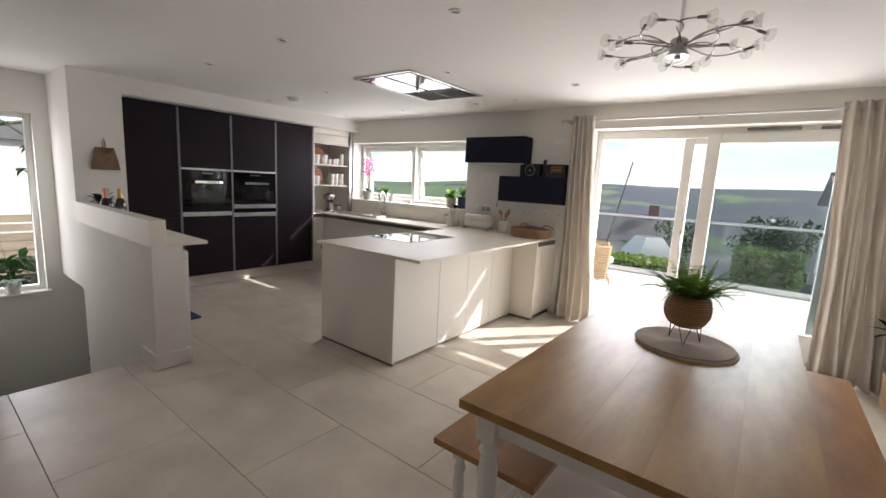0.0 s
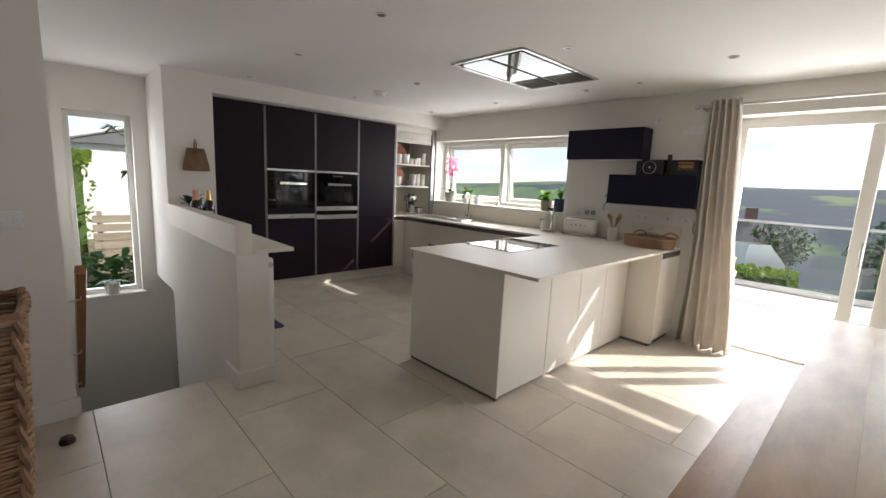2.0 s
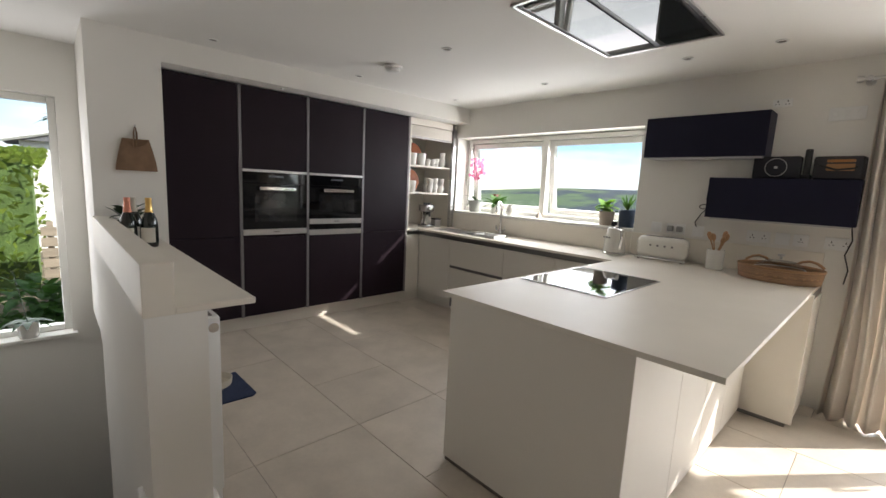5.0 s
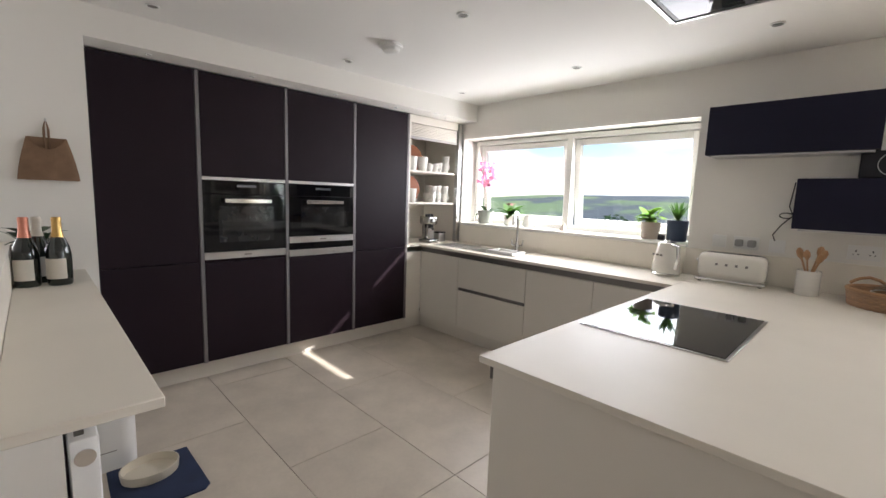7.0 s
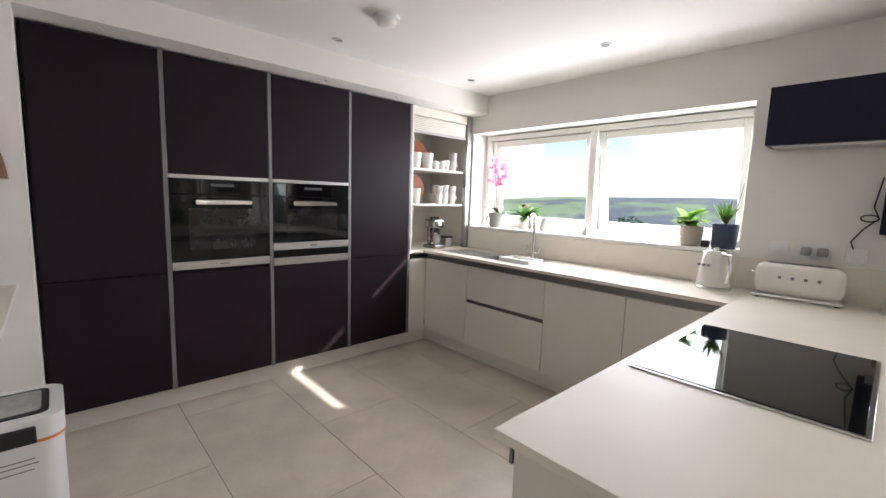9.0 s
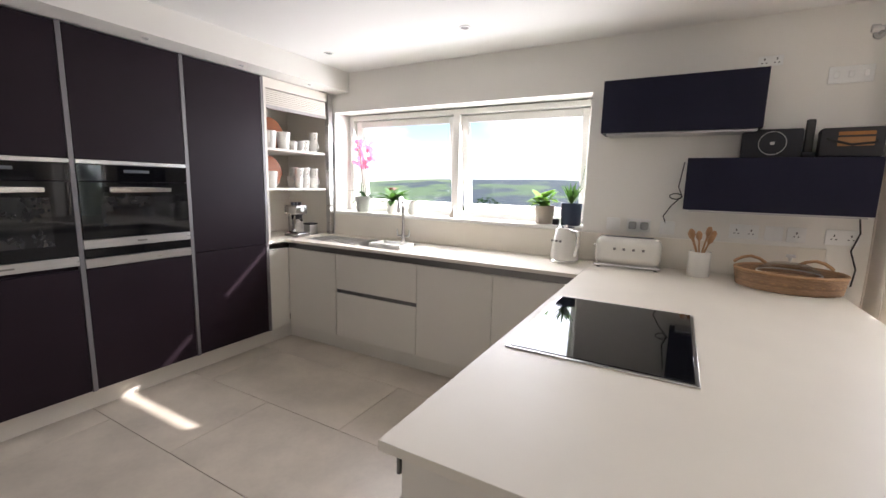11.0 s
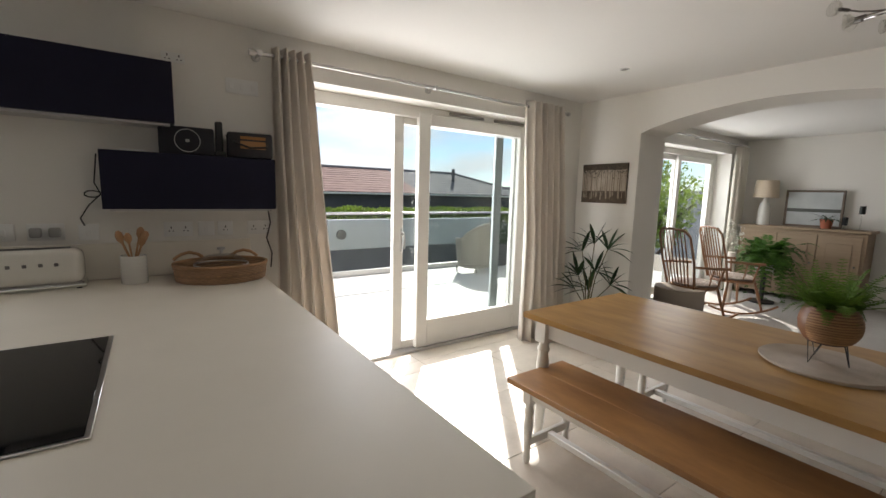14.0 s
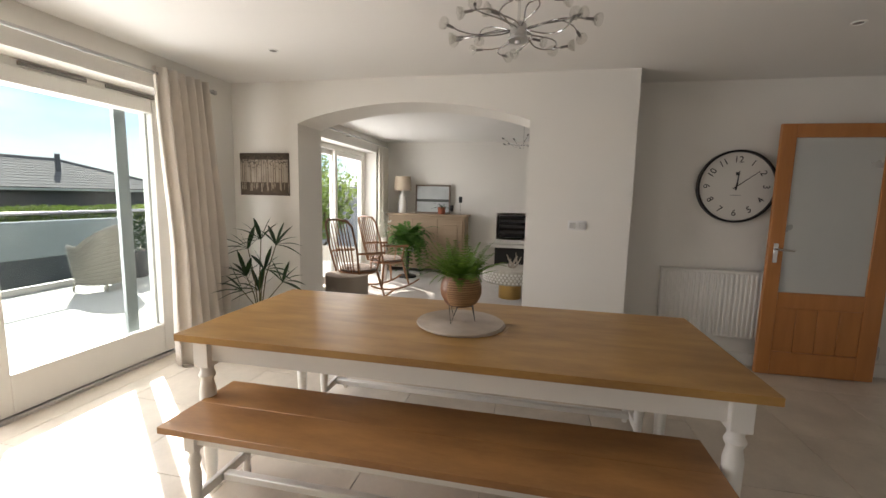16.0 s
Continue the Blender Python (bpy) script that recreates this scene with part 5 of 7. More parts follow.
for y, z0, w, lab in ((4.66, 1.366, 1.15, "round-topped wooden serving board leaning in the niche"), (4.68, 1.696, 1.25, "round red-brown wooden board leaning in the niche")):
    bm = bmesh.new()
    prism(bm, [(u * w, v * 0.82) for u, v in bdm], 0, 0.016, "x")
    o = solo("serving_board", bm, BOARD, lab, "board", "boards in the niche")
    o.matrix_basis = pose(-5.19, y + 0.06, z0 + 0.004, 0, -14, 0)

# ---- sockets, wires and things by the wall cabinets ----


def wall_plate(x, z, w, h, kind, label, y=Y_N - 0.001, rz=0):
    s = thing("wall_socket" if kind != "switch" else "light_switch", label, "socket" if kind != "switch" else "switch", (x, y, z), rz, "wall sockets" if kind != "switch" else "light switches")
    part("plate", box((-w / 2, -0.009, -h / 2), (w / 2, 0, h / 2), 0.003, 2), WHITE_PLASTIC, s)
    if kind == "switch":
        n = max(1, round(w / 0.06))
        for k in range(n):
            cx = -w / 2 + w * (k + 0.5) / n
            part("rocker", box((cx - 0.012, -0.013, -0.018), (cx + 0.012, -0.009, 0.018), 0.002), WHITE_PLASTIC, s)
    else:
        for k in range(2 if w > 0.1 else 1):
            cx = (-w / 4 + k * w / 2) if w > 0.1 else 0
            part("pin_hole", box((cx - 0.003, -0.0095, 0.004), (cx + 0.003, -0.009, 0.016)), BLACK, s)
            part("pin_hole", box((cx - 0.014, -0.0095, -0.013), (cx - 0.006, -0.009, -0.008)), BLACK, s)
            part("pin_hole", box((cx + 0.006, -0.0095, -0.013), (cx + 0.014, -0.009, -0.008)), BLACK, s)
            if kind == "plug":
                part("plug", box((cx - 0.024, -0.048, -0.026), (cx + 0.024, -0.0096, 0.024), 0.010, 2), surface("grey_plug", (0.33, 0.33, 0.32), 0.5), s)
    return s


wall_plate(-1.67, 2.166, 0.115, 0.055, "socket", "white double socket above the wall cabinet")
wall_plate(-1.315, 2.06, 0.185, 0.088, "switch", "white triple light switch on the wall")
wall_plate(-2.43, 1.19, 0.086, 0.086, "switch", "white cooker switch plate on the wall")
wall_plate(-2.27, 1.19, 0.146, 0.086, "plug", "white double socket with two grey plugs")
wall_plate(-2.10, 1.185, 0.086, 0.086, "switch", "white fused spur plate on the wall")
wall_plate(-1.69, 1.19, 0.146, 0.086, "socket", "white double wall socket")
wall_plate(-1.545, 1.19, 0.086, 0.086, "switch", "white blank wall plate")
wall_plate(-1.44, 1.19, 0.086, 0.086, "socket", "white data wall socket")
wall_plate(-1.24, 1.19, 0.146, 0.086, "socket", "white double wall socket near the curtain")
wall_plate(1.8, 0.47, 0.146, 0.086, "socket", "white double wall socket beside the palm")
aw = wall_plate(X_E - 0.001, 1.20, 0.146, 0.08, "switch", "white double plate with grey rockers on the arch wall", 2.095, 90)
aw.matrix_basis = pose(X_E - 0.001, 2.095, 1.20, 0, 0, -90)
for cx in (-0.036, 0.036):
    part("grey_rocker", box((cx - 0.024, -0.0165, -0.024), (cx + 0.024, -0.0135, 0.024), 0.001), surface("pale_grey_plastic", (0.55, 0.55, 0.53), 0.4, var=0.02, bump=0), aw)
wall_plate(-3.03, 1.165, 0.16, 0.088, "switch", "white double light switch beside the stairs").matrix_basis = pose(-3.029, 0.52, 1.165, 0, 0, 90)
cb = solo("phone_charger", tube(bmesh.new(), [(-2.04, 5.20, 1.60), (-2.06, 5.24, 1.45)] + [(-2.07 + 0.035 * math.cos(a), 5.24 + 0.008 * math.sin(3 * a), 1.39 + 0.018 * math.sin(a)) for a in [0.7 * i for i in range(28)]] + [(-2.09, 5.26, 1.33), (-2.13, 5.268, 1.26), (-2.115, 5.268, 1.22)], 0.0035, 6), BLACK, "black charger cable coiled beside the wall cabinet", "cable")
cb = solo("power_cable", tube(bmesh.new(), [(-1.19, 5.25, 1.31), (-1.175, 5.255, 1.22), (-1.20, 5.26, 1.12), (-1.17, 5.255, 1.02), (-1.18, 5.25, 0.925)], 0.004, 6), BLACK, "black power cable hanging below the cabinet", "cable")
CZ = 1.62
sp = thing("smart_speaker", "dark square table speaker on the cabinet", "speaker", (-1.63, 5.19, CZ))
part("case", box((-0.135, -0.05, 0), (0.135, 0.05, 0.155), 0.012, 2), surface("charcoal_fabric", (0.015, 0.016, 0.022), 0.8, fine=400, bump=0.1), sp)
part("ring", tube(bmesh.new(), [(0.062 * math.cos(2 * math.pi * i / 32), -0.0515, 0.078 + 0.062 * math.sin(2 * math.pi * i / 32)) for i in range(33)], 0.0022, 6, False), STEEL, sp)
part("emblem", box((-0.010, -0.0515, 0.07), (0.010, -0.0495, 0.086), 0.001), STEEL, sp)
ph = thing("cordless_phone", "black cordless phone upright in its cradle", "phone", (-1.465, 5.19, CZ))
part("cradle", box((-0.03, -0.035, 0), (0.03, 0.035, 0.03), 0.008, 2), BLACK, ph)
part("handset", box((-0.02, -0.012, 0.02), (0.02, 0.014, 0.205), 0.009, 2), BLACK, ph)
rd = thing("table_radio", "dark retro table radio with an orange-lit front panel", "radio", (-1.30, 5.18, CZ), -6)
part("case", box((-0.125, -0.06, 0), (0.125, 0.06, 0.15), 0.014, 2), surface("dark_leatherette", (0.014, 0.014, 0.018), 0.6, fine=300, bump=0.1), rd)
part("dial_panel", box((-0.055, -0.0625, 0.055), (0.085, -0.0595, 0.10), 0.002), surface("amber_wood_panel", (0.32, 0.16, 0.06), 0.5, var=0.1, stretch=(1, 1, 6)), rd, "amber wood speaker panel")
part("display", box((-0.055, -0.0625, 0.11), (0.085, -0.0595, 0.128), 0.002), surface("amber_display", (0.30, 0.13, 0.03), 0.3), rd)
part("carry_strap", tube(bmesh.new(), [(-0.125, 0, 0.13), (-0.09, -0.065, 0.09), (0.0, -0.072, 0.06), (0.09, -0.068, 0.07), (0.125, 0, 0.13)], 0.006, 6), BLACK, rd)
solo("wifi_puck", box((-0.06, -0.05, 0), (0.06, 0.05, 0.012), 0.005, 2), WHITE_PLASTIC, "flat white plastic box on the cabinet", "router", "", (-1.88, 5.20, CZ))

# ---- stair and hall things ----
hr = thing("stair_handrail", "orange-brown wooden handrail on steel brackets", "handrail", (-3.06, 0.81, 0.865))
v0, v1 = Vector((0, 0, 0)), Vector((-1.66, 0, -1.38))
bm = bmesh.new()
dirr = (v1 - v0).normalized()
upv = Vector((-dirr.z, 0, dirr.x)) * -1
prof = [(-0.022, -0.03), (0.022, -0.03), (0.028, 0.0), (0.022, 0.03), (-0.022, 0.03), (-0.028, 0.0)]
ra = [bm.verts.new(v0 + Vector((0, a, 0)) + upv * b) for a, b in prof]
rb = [bm.verts.new(v1 + Vector((0, a, 0)) + upv * b) for a, b in prof]
bm.faces.new(ra)
bm.faces.new(rb[::-1])
for k in range(6):
    bm.faces.new((ra[k], rb[k], rb[(k + 1) % 6], ra[(k + 1) % 6]))
part("rail", bm, RAIL_OAK, hr)
for s in (0.12, 0.55, 0.9):
    p = v0.lerp(v1, s)
    part("bracket", tube(bmesh.new(), [p + Vector((0, 0, -0.03)), p + Vector((0, -0.005, -0.06)), p + Vector((0, -0.068, -0.065))], 0.006, 8), STEEL, hr)
solo("lower_handrail", tube(bmesh.new(), [(-4.75, 1.76, -0.56), (-4.86, 1.60, -0.56)], 0.026, 10), RAIL_OAK, "end of the lower wooden handrail", "handrail")
lb = thing("wicker_basket", "tall rectangular brown wicker log basket on the tiles", "basket", (-2.46, 0.25, 0.0))
bm = bmesh.new()
rv = random.Random(2)


def rect_loop(hx, hy, n):
    pts = []
    for i in range(n):
        a = 2 * math.pi * i / n
        c, s = math.cos(a), math.sin(a)
        k = 1 / max(abs(c), abs(s)) ** 0.88
        pts.append((hx * c * k, hy * s * k))
    return pts


for k in range(44):
    v = k / 43
    z = 0.012 + 0.82 * v
    base = rect_loop(0.215 + 0.035 * v, 0.30 + 0.035 * v, 72)
    pts = [(x * (1 + 0.018 * (-1) ** (i // 2 + k)), y * (1 + 0.018 * (-1) ** (i // 2 + k)), z + rv.uniform(-0.002, 0.002)) for i, (x, y) in enumerate(base)]
    tube(bm, pts + pts[:1], 0.0095, 5, False)
tagged(part("woven_side", bm, WICKER, lb), kind="stuff")
bm = bmesh.new()
top = rect_loop(0.255, 0.34, 96)
for s in (0, 1):
    pts = [(x * (1 + 0.03 * math.sin(i * 0.8 + s * math.pi)), y * (1 + 0.03 * math.sin(i * 0.8 + s * math.pi)), 0.85 + 0.014 * math.cos(i * 0.8 + s * math.pi)) for i, (x, y) in enumerate(top)]
    tube(bm, pts + pts[:1], 0.014, 6, False)
part("braided_rim", bm, WICKER, lb)
for sx in (-1, 1):
    for sy in (-1, 1):
        bm = bmesh.new()
        for s in (0, 1):
            tube(bm, [(sx * (0.205 + 0.035 * i / 30) + 0.012 * math.sin(i * 0.9 + s * math.pi), sy * (0.285 + 0.035 * i / 30) + 0.012 * math.cos(i * 0.9 + s * math.pi), 0.01 + 0.83 * i / 30) for i in range(31)], 0.013, 6)
        part("corner_braid", bm, WICKER, lb)
part("basket_base", box((-0.2, -0.28, 0.001), (0.2, 0.28, 0.012)), WICKER, lb)
solo("door_stop", lathe(bmesh.new(), [(0, 0), (0.034, 0), (0.036, 0.012), (0.028, 0.032), (0, 0.036)], 20), surface("brown_rubber", (0.03, 0.014, 0.010), 0.5), "dark brown rubber door stop on the floor", "door stop", "", (-2.73, 0.68, 0.0))
sp = potted(-5.66, 1.17, "young orchid in a white pot on the stair window sill", 0.055, 0.07, 0.13, CERAMIC, 0.073)
bm = bmesh.new()
for k in range(9):
    a = k * 0.75
    blade(bm, (0, 0, 0.12), (0.4 * math.cos(a), math.sin(a), 0), rv.uniform(0.03, 0.10), rv.uniform(0.12, 0.2), 0.06, 0.10, 5)
tube(bm, [(0, 0, 0.12), (0.0, -0.03, 0.35), (0.0, -0.06, 0.55)], 0.003, 5)
part("leaves", bm, LEAF_DARK, sp)

# ---- dining corner and hall ----
pic = thing("canvas_picture", "unframed canvas print of pale birch trunks", "picture", (X_E, 4.945, 1.582))
CANVAS = surface("brown_canvas", (0.16, 0.12, 0.085), 0.85, var=0.35, scale=14, fine=180, bump=0.04, col2=(0.045, 0.035, 0.027))
part("canvas", box((-0.022, -0.255, -0.196), (-0.001, 0.255, 0.196), 0.002), CANVAS, pic)
rv = random.Random(31)
BIRCH = surface("pale_paint_stroke", (0.38, 0.32, 0.25), 0.8, var=0.2, scale=30, fine=200, bump=0.05)
part("painted_mist", box((-0.0229, -0.252, -0.075), (-0.0221, 0.252, 0.135)), surface("misty_paint", (0.44, 0.38, 0.31), 0.85, var=0.18, scale=9, fine=160, bump=0.04), pic)
TRUNK = surface("dark_trunk_paint", (0.17, 0.125, 0.09), 0.85, var=0.25, scale=30, fine=200)
for k in range(19):
    y = -0.235 + 0.47 * k / 18 + rv.uniform(-0.011, 0.011)
    w = rv.uniform(0.0012, 0.004)
    part("painted_trunk", box((-0.0235, y - w, -0.08 - rv.uniform(0.0, 0.03)), (-0.0230, y + w, rv.uniform(0.09, 0.17))), TRUNK, pic)
    y += rv.uniform(-0.012, 0.012)
    part("paint_stroke", box((-0.0234, y - 2.2 * w, rv.uniform(-0.17, -0.12)), (-0.0230, y + 1.4 * w, rv.uniform(-0.085, -0.04))), BIRCH, pic)
bm = bmesh.new()
for k in range(420):
    y, z, s = rv.uniform(-0.245, 0.245), 0.19 - abs(rv.gauss(0, 0.055)), rv.uniform(0.004, 0.011)
    if z > 0.04:
        a = rv.uniform(0, 3.14)
        bm.faces.new([bm.verts.new((-0.0236, y + s * math.cos(a + q), max(-0.19, min(0.193, z + s * 0.6 * math.sin(a + q))))) for q in (0, 1.57, 3.14, 4.71)])
part("painted_leaves", bm, surface("dark_leaf_paint", (0.09, 0.075, 0.055), 0.8, var=0.2, island=0.9), pic)

palm = thing("potted_palm", "dark green kentia palm in a woven floor pot", "plant", (1.68, 4.83, 0.0))
part("pot", lathe(bmesh.new(), [(0, 0), (0.13, 0), (0.15, 0.02), (0.165, 0.28), (0.155, 0.28), (0.14, 0.24), (0, 0.24)], 28), WICKER, palm)
bm = bmesh.new()
rv = random.Random(17)
for a, ln, hh, lean in ((1.15, 0.16, 0.90, 1.1), (4.6, 0.04, 1.0, 1.5), (5.0, 0.16, 0.95, -1.2), (4.2, 0.12, 0.74, -0.6), (1.6, 0.12, 0.66, 0.9), (5.3, 0.20, 0.60, -1.0), (2.6, 0.14, 0.55, 0.5), (0.6, 0.16, 0.50, 1.2),):
    d = Vector((math.cos(a), math.sin(a), 0))
    tip = d * ln + Vector((0, 0, hh))
    part("stem", tube(bmesh.new(), [(0, 0, 0.24), d * (ln * 0.4) + Vector((0, 0, 0.24 + (hh - 0.24) * 0.6)), tip], [0.007, 0.005, 0.004], 6), STEM, palm)
    across = Vector((-0.45, 0.89, 0)) if lean > 0 else Vector((0.2, -0.98, 0))
    for j in range(7):
        th = math.radians(-35 + 135 * j / 6)
        out = across * math.sin(th) + Vector((rv.uniform(-0.25, 0.15), rv.uniform(-0.1, 0.1), 0))
        ln2 = rv.uniform(0.15, 0.23)
        blade(bm, tip, out, ln2 * math.cos(th) * 1.15 + 0.02, ln2 * (0.25 + abs(math.sin(th))), 0.055, 0.06 * abs(math.sin(th)) + 0.02, 6, 0.2)
part("fronds", bm, LEAF_DARK, palm)

clock = thing("wall_clock", "large round white wall clock with a dark rim", "clock", (X_E2, 0.79, 1.55))


def disc_x(r0, r1, x0, x1, n=64):
    bm = lathe(bmesh.new(), [(r0, x0), (r1, x0), (r1, x1), (r0, x1), (r0, x0)] if r0 > 0 else [(0, x0), (r1, x0), (r1, x1), (0, x1)], n)
    bmesh.ops.rotate(bm, verts=bm.verts, cent=(0, 0, 0), matrix=Euler((0, -math.pi / 2, 0)).to_matrix())
    return bm


part("dial_face", disc_x(0, 0.285, 0.004, 0.024), surface("clock_white", (0.74, 0.72, 0.67), 0.5, var=0.02), clock)
part("rim", disc_x(0.286, 0.303, 0.001, 0.046), surface("clock_dark_rim", (0.025, 0.022, 0.022), 0.4, metal=0.4), clock)
INK = surface("black_ink", (0.02, 0.02, 0.022), 0.6, var=0.05)
for n in range(1, 13):
    cu = bpy.data.curves.new("numeral", "FONT")
    cu.body, cu.size, cu.align_x, cu.align_y, cu.extrude = str(n), 0.075, "CENTER", "CENTER", 0.0005
    cu.materials.append(INK)
    a = math.radians(30 * n)
    o = new("numeral", cu)
    o.parent = clock
    tilt = -30 * n if n in (1, 2, 3, 10, 11, 12, 9) else 180 - 30 * n
    o.matrix_basis = Matrix.Translation((-0.0255, -0.222 * math.sin(a), 0.222 * math.cos(a))) @ pose(0, 0, 0, 90, 0, -90) @ pose(0, 0, 0, 0, 0, tilt)
for ang, ln, w in ((6, 0.13, 0.006), (52, 0.21, 0.004)):
    a = math.radians(ang)
    bm = bmesh.new()
    d, e = Vector((0, -math.sin(a), math.cos(a))), Vector((0, math.cos(a), math.sin(a)))
    v = [Vector((-0.029, 0, 0)) + d * p + e * q for p, q in ((-0.03, -w), (ln, -w * 0.5), (ln, w * 0.5), (-0.03, w))]
    f = bm.faces.new([bm.verts.new(p) for p in v])
    r = bmesh.ops.extrude_face_region(bm, geom=[f])
    bmesh.ops.translate(bm, verts=[q for q in r["geom"] if isinstance(q, bmesh.types.BMVert)], vec=(0.002, 0, 0))
    part("pointer", bm, INK, clock)
part("maker_mark", box((-0.0255, -0.04, -0.075), (-0.0245, 0.04, -0.069)), surface("grey_ink", (0.40, 0.39, 0.37), 0.7), clock)
part("emblem", box((-0.0255, -0.008, 0.095), (-0.0245, 0.012, 0.12)), INK, clock)

rdt = thing("radiator", "white ribbed panel radiator on the hall wall", "radiator", (X_E2, 0.83, 0.0))
for k in range(26):
    y = -0.47 + 0.0372 * k
    part("rib", box((-0.098, y - 0.011, 0.275), (-0.0885, y + 0.011, 0.815), 0.004), WHITE_PAINT, rdt)
part("panel", box((-0.088, -0.49, 0.26), (-0.03, 0.49, 0.83), 0.006, 2), WHITE_PAINT, rdt)
part("top_grille", box((-0.102, -0.494, 0.828), (-0.025, 0.494, 0.842), 0.003), WHITE_PAINT, rdt)
for y in (-0.44, 0.44):
    part("valve_pipe", tube(bmesh.new(), [(-0.06, y, 0.0), (-0.06, y, 0.26)], 0.008, 8), CHROME, rdt)
    part("wall_bracket", box((-0.03, y - 0.02, 0.35), (-0.0, y + 0.02, 0.75)), WHITE_PAINT, rdt)

dr = tagged(new("door_1"), "open honey-oak door with a tall glazed panel", "door", "", "structure")
dr.matrix_basis = pose(2.285, -0.275, 0.0, 0, 0, 1.5)
bm = bmesh.new()
W, HT = 0.85, 2.035
bx(bm, (-0.02, 0, 0.006), (0.02, 0.13, HT), 0.003)
bx(bm, (-0.02, W - 0.105, 0.006), (0.02, W, HT), 0.003)
bx(bm, (-0.02, 0.13, 1.93), (0.02, W - 0.105, HT), 0.003)
bx(bm, (-0.02, 0.13, 0.006), (0.02, W - 0.105, 0.20), 0.003)
bx(bm, (-0.02, 0.13, 0.57), (0.02, W - 0.105, 0.70), 0.003)
part("door_leaf", bm, DOOR_OAK, dr)
for k in range(4):
    y = 0.13 + 0.154 * k
    part("panel_board", box((-0.012, y + 0.001, 0.20), (0.012, y + 0.153, 0.57), 0.003), DOOR_OAK, dr)
part("glass_panel", box((-0.004, 0.125, 0.695), (0.004, W - 0.10, 1.935)), DOOR_GLASS, dr)
part("handle_plate", box((-0.028, W - 0.065, 0.94), (-0.0205, W - 0.03, 1.10), 0.003), CHROME, dr)
bm = tube(bmesh.new(), [(-0.025, W - 0.048, 1.05), (-0.06, W - 0.048, 1.05), (-0.066, W - 0.06, 1.05), (-0.066, W - 0.16, 1.048)], 0.009, 10)
part("handle", bm, CHROME, dr)
for z in (0.25, 1.78):
    part("hinge", tube(bmesh.new(), [(-0.022, -0.006, z - 0.05), (-0.022, -0.006, z + 0.05)], 0.007, 8), STEEL, dr)
bm = boxes(((X_E2 - 0.016, -1.79, 0.0), (X_E2 - 0.001, 1.689, 0.11)), ((X_E - 0.016, 1.69, 0.0), (X_E - 0.001, 2.51, 0.11)), ((X_E - 0.016, 4.60, 0.0), (X_E - 0.001, 5.279, 0.11)), ((X_E - 0.016, 1.674, 0.0), (X_E2 - 0.017, 1.689, 0.11)))
built("baseboard", bm, WHITE_PAINT, "white painted baseboard along the walls", "baseboard")
built("baseboard_stair", boxes(((-3.029, -1.79, 0.0), (-3.014, 0.755, 0.11)),), WHITE_PAINT, "white painted baseboard beside the stairs", "baseboard")
built("baseboard_door_side", boxes(((DX1 + 0.002, Y_N - 0.016, 0.0), (X_E - 0.017, Y_N - 0.001, 0.11)),), WHITE_PAINT, "white painted baseboard beside the sliding door", "baseboard")

# ---- lounge ----
LIGHT_OAK = surface("limed_oak", (0.36, 0.27, 0.18), 0.55, scale=2, fine=30, stretch=(8, 0.8, 8), col2=(0.27, 0.19, 0.12))
sb = thing("sideboard", "limed oak sideboard with panelled doors", "sideboard", (6.28, 4.36, 0.0))
part("carcass", box((-0.44, -0.73, 0.08), (0.0, 0.73, 1.05), 0.004), LIGHT_OAK, sb)
part("top", box((-0.47, -0.76, 1.05), (0.0, 0.76, 1.085), 0.005), LIGHT_OAK, sb)
for k in range(3):
    a = -0.69 + 0.465 * k
    d = part("door", box((-0.46, a, 0.14), (-0.442, a + 0.45, 1.0), 0.003), LIGHT_OAK, sb)
    part("door_panel", box((-0.468, a + 0.09, 0.24), (-0.4605, a + 0.36, 0.90), 0.006), LIGHT_OAK, d)
    part("knob", lathe(bmesh.new(), [(0, 0), (0.014, 0.004), (0.008, 0.02)], 10), CHANNEL, d).matrix_basis = pose(-0.462, a + 0.05, 0.6, 0, -90, 0)
for sx in (-0.4, -0.04):
    for sy in (-0.69, 0.69):
        part("foot", box((sx - 0.03, sy - 0.03, 0.004), (sx + 0.03, sy + 0.03, 0.08)), LIGHT_OAK, sb)
LINEN = surface("cream_linen_shade", (0.55, 0.46, 0.35), 0.9, var=0.05, fine=300, bump=0.06)
tl = thing("table_lamp", "white ceramic table lamp with a cream drum shade", "lamp", (6.03, 4.86, 1.085))
part("base", lathe(bmesh.new(), [(0, 0), (0.075, 0), (0.085, 0.03), (0.082, 0.18), (0.06, 0.32), (0.025, 0.37), (0.02, 0.44), (0, 0.44)], 24), CERAMIC, tl)
part("shade", lathe(bmesh.new(), [(0.165, 0.42), (0.145, 0.68), (0.141, 0.68), (0.161, 0.42)], 32), LINEN, tl)
fp = thing("framed_picture", "framed landscape print leaning on the wall", "picture", (6.22, 4.32, 1.086))
part("frame", frame_rect(bmesh.new(), -0.34, 0.34, 0.0, 0.54, -0.012, 0.012, 0.03), surface("grey_wood_frame", (0.16, 0.12, 0.09), 0.6), fp, rz=90)
part("print", box((-0.004, -0.31, 0.03), (0.003, 0.31, 0.51)), surface("pale_print", (0.45, 0.48, 0.48), 0.4, var=0.1, scale=5), fp)
part("print_hill", box((-0.006, -0.31, 0.22), (-0.0045, 0.31, 0.27)), surface("dark_print", (0.07, 0.08, 0.07), 0.5, var=0.2), fp)
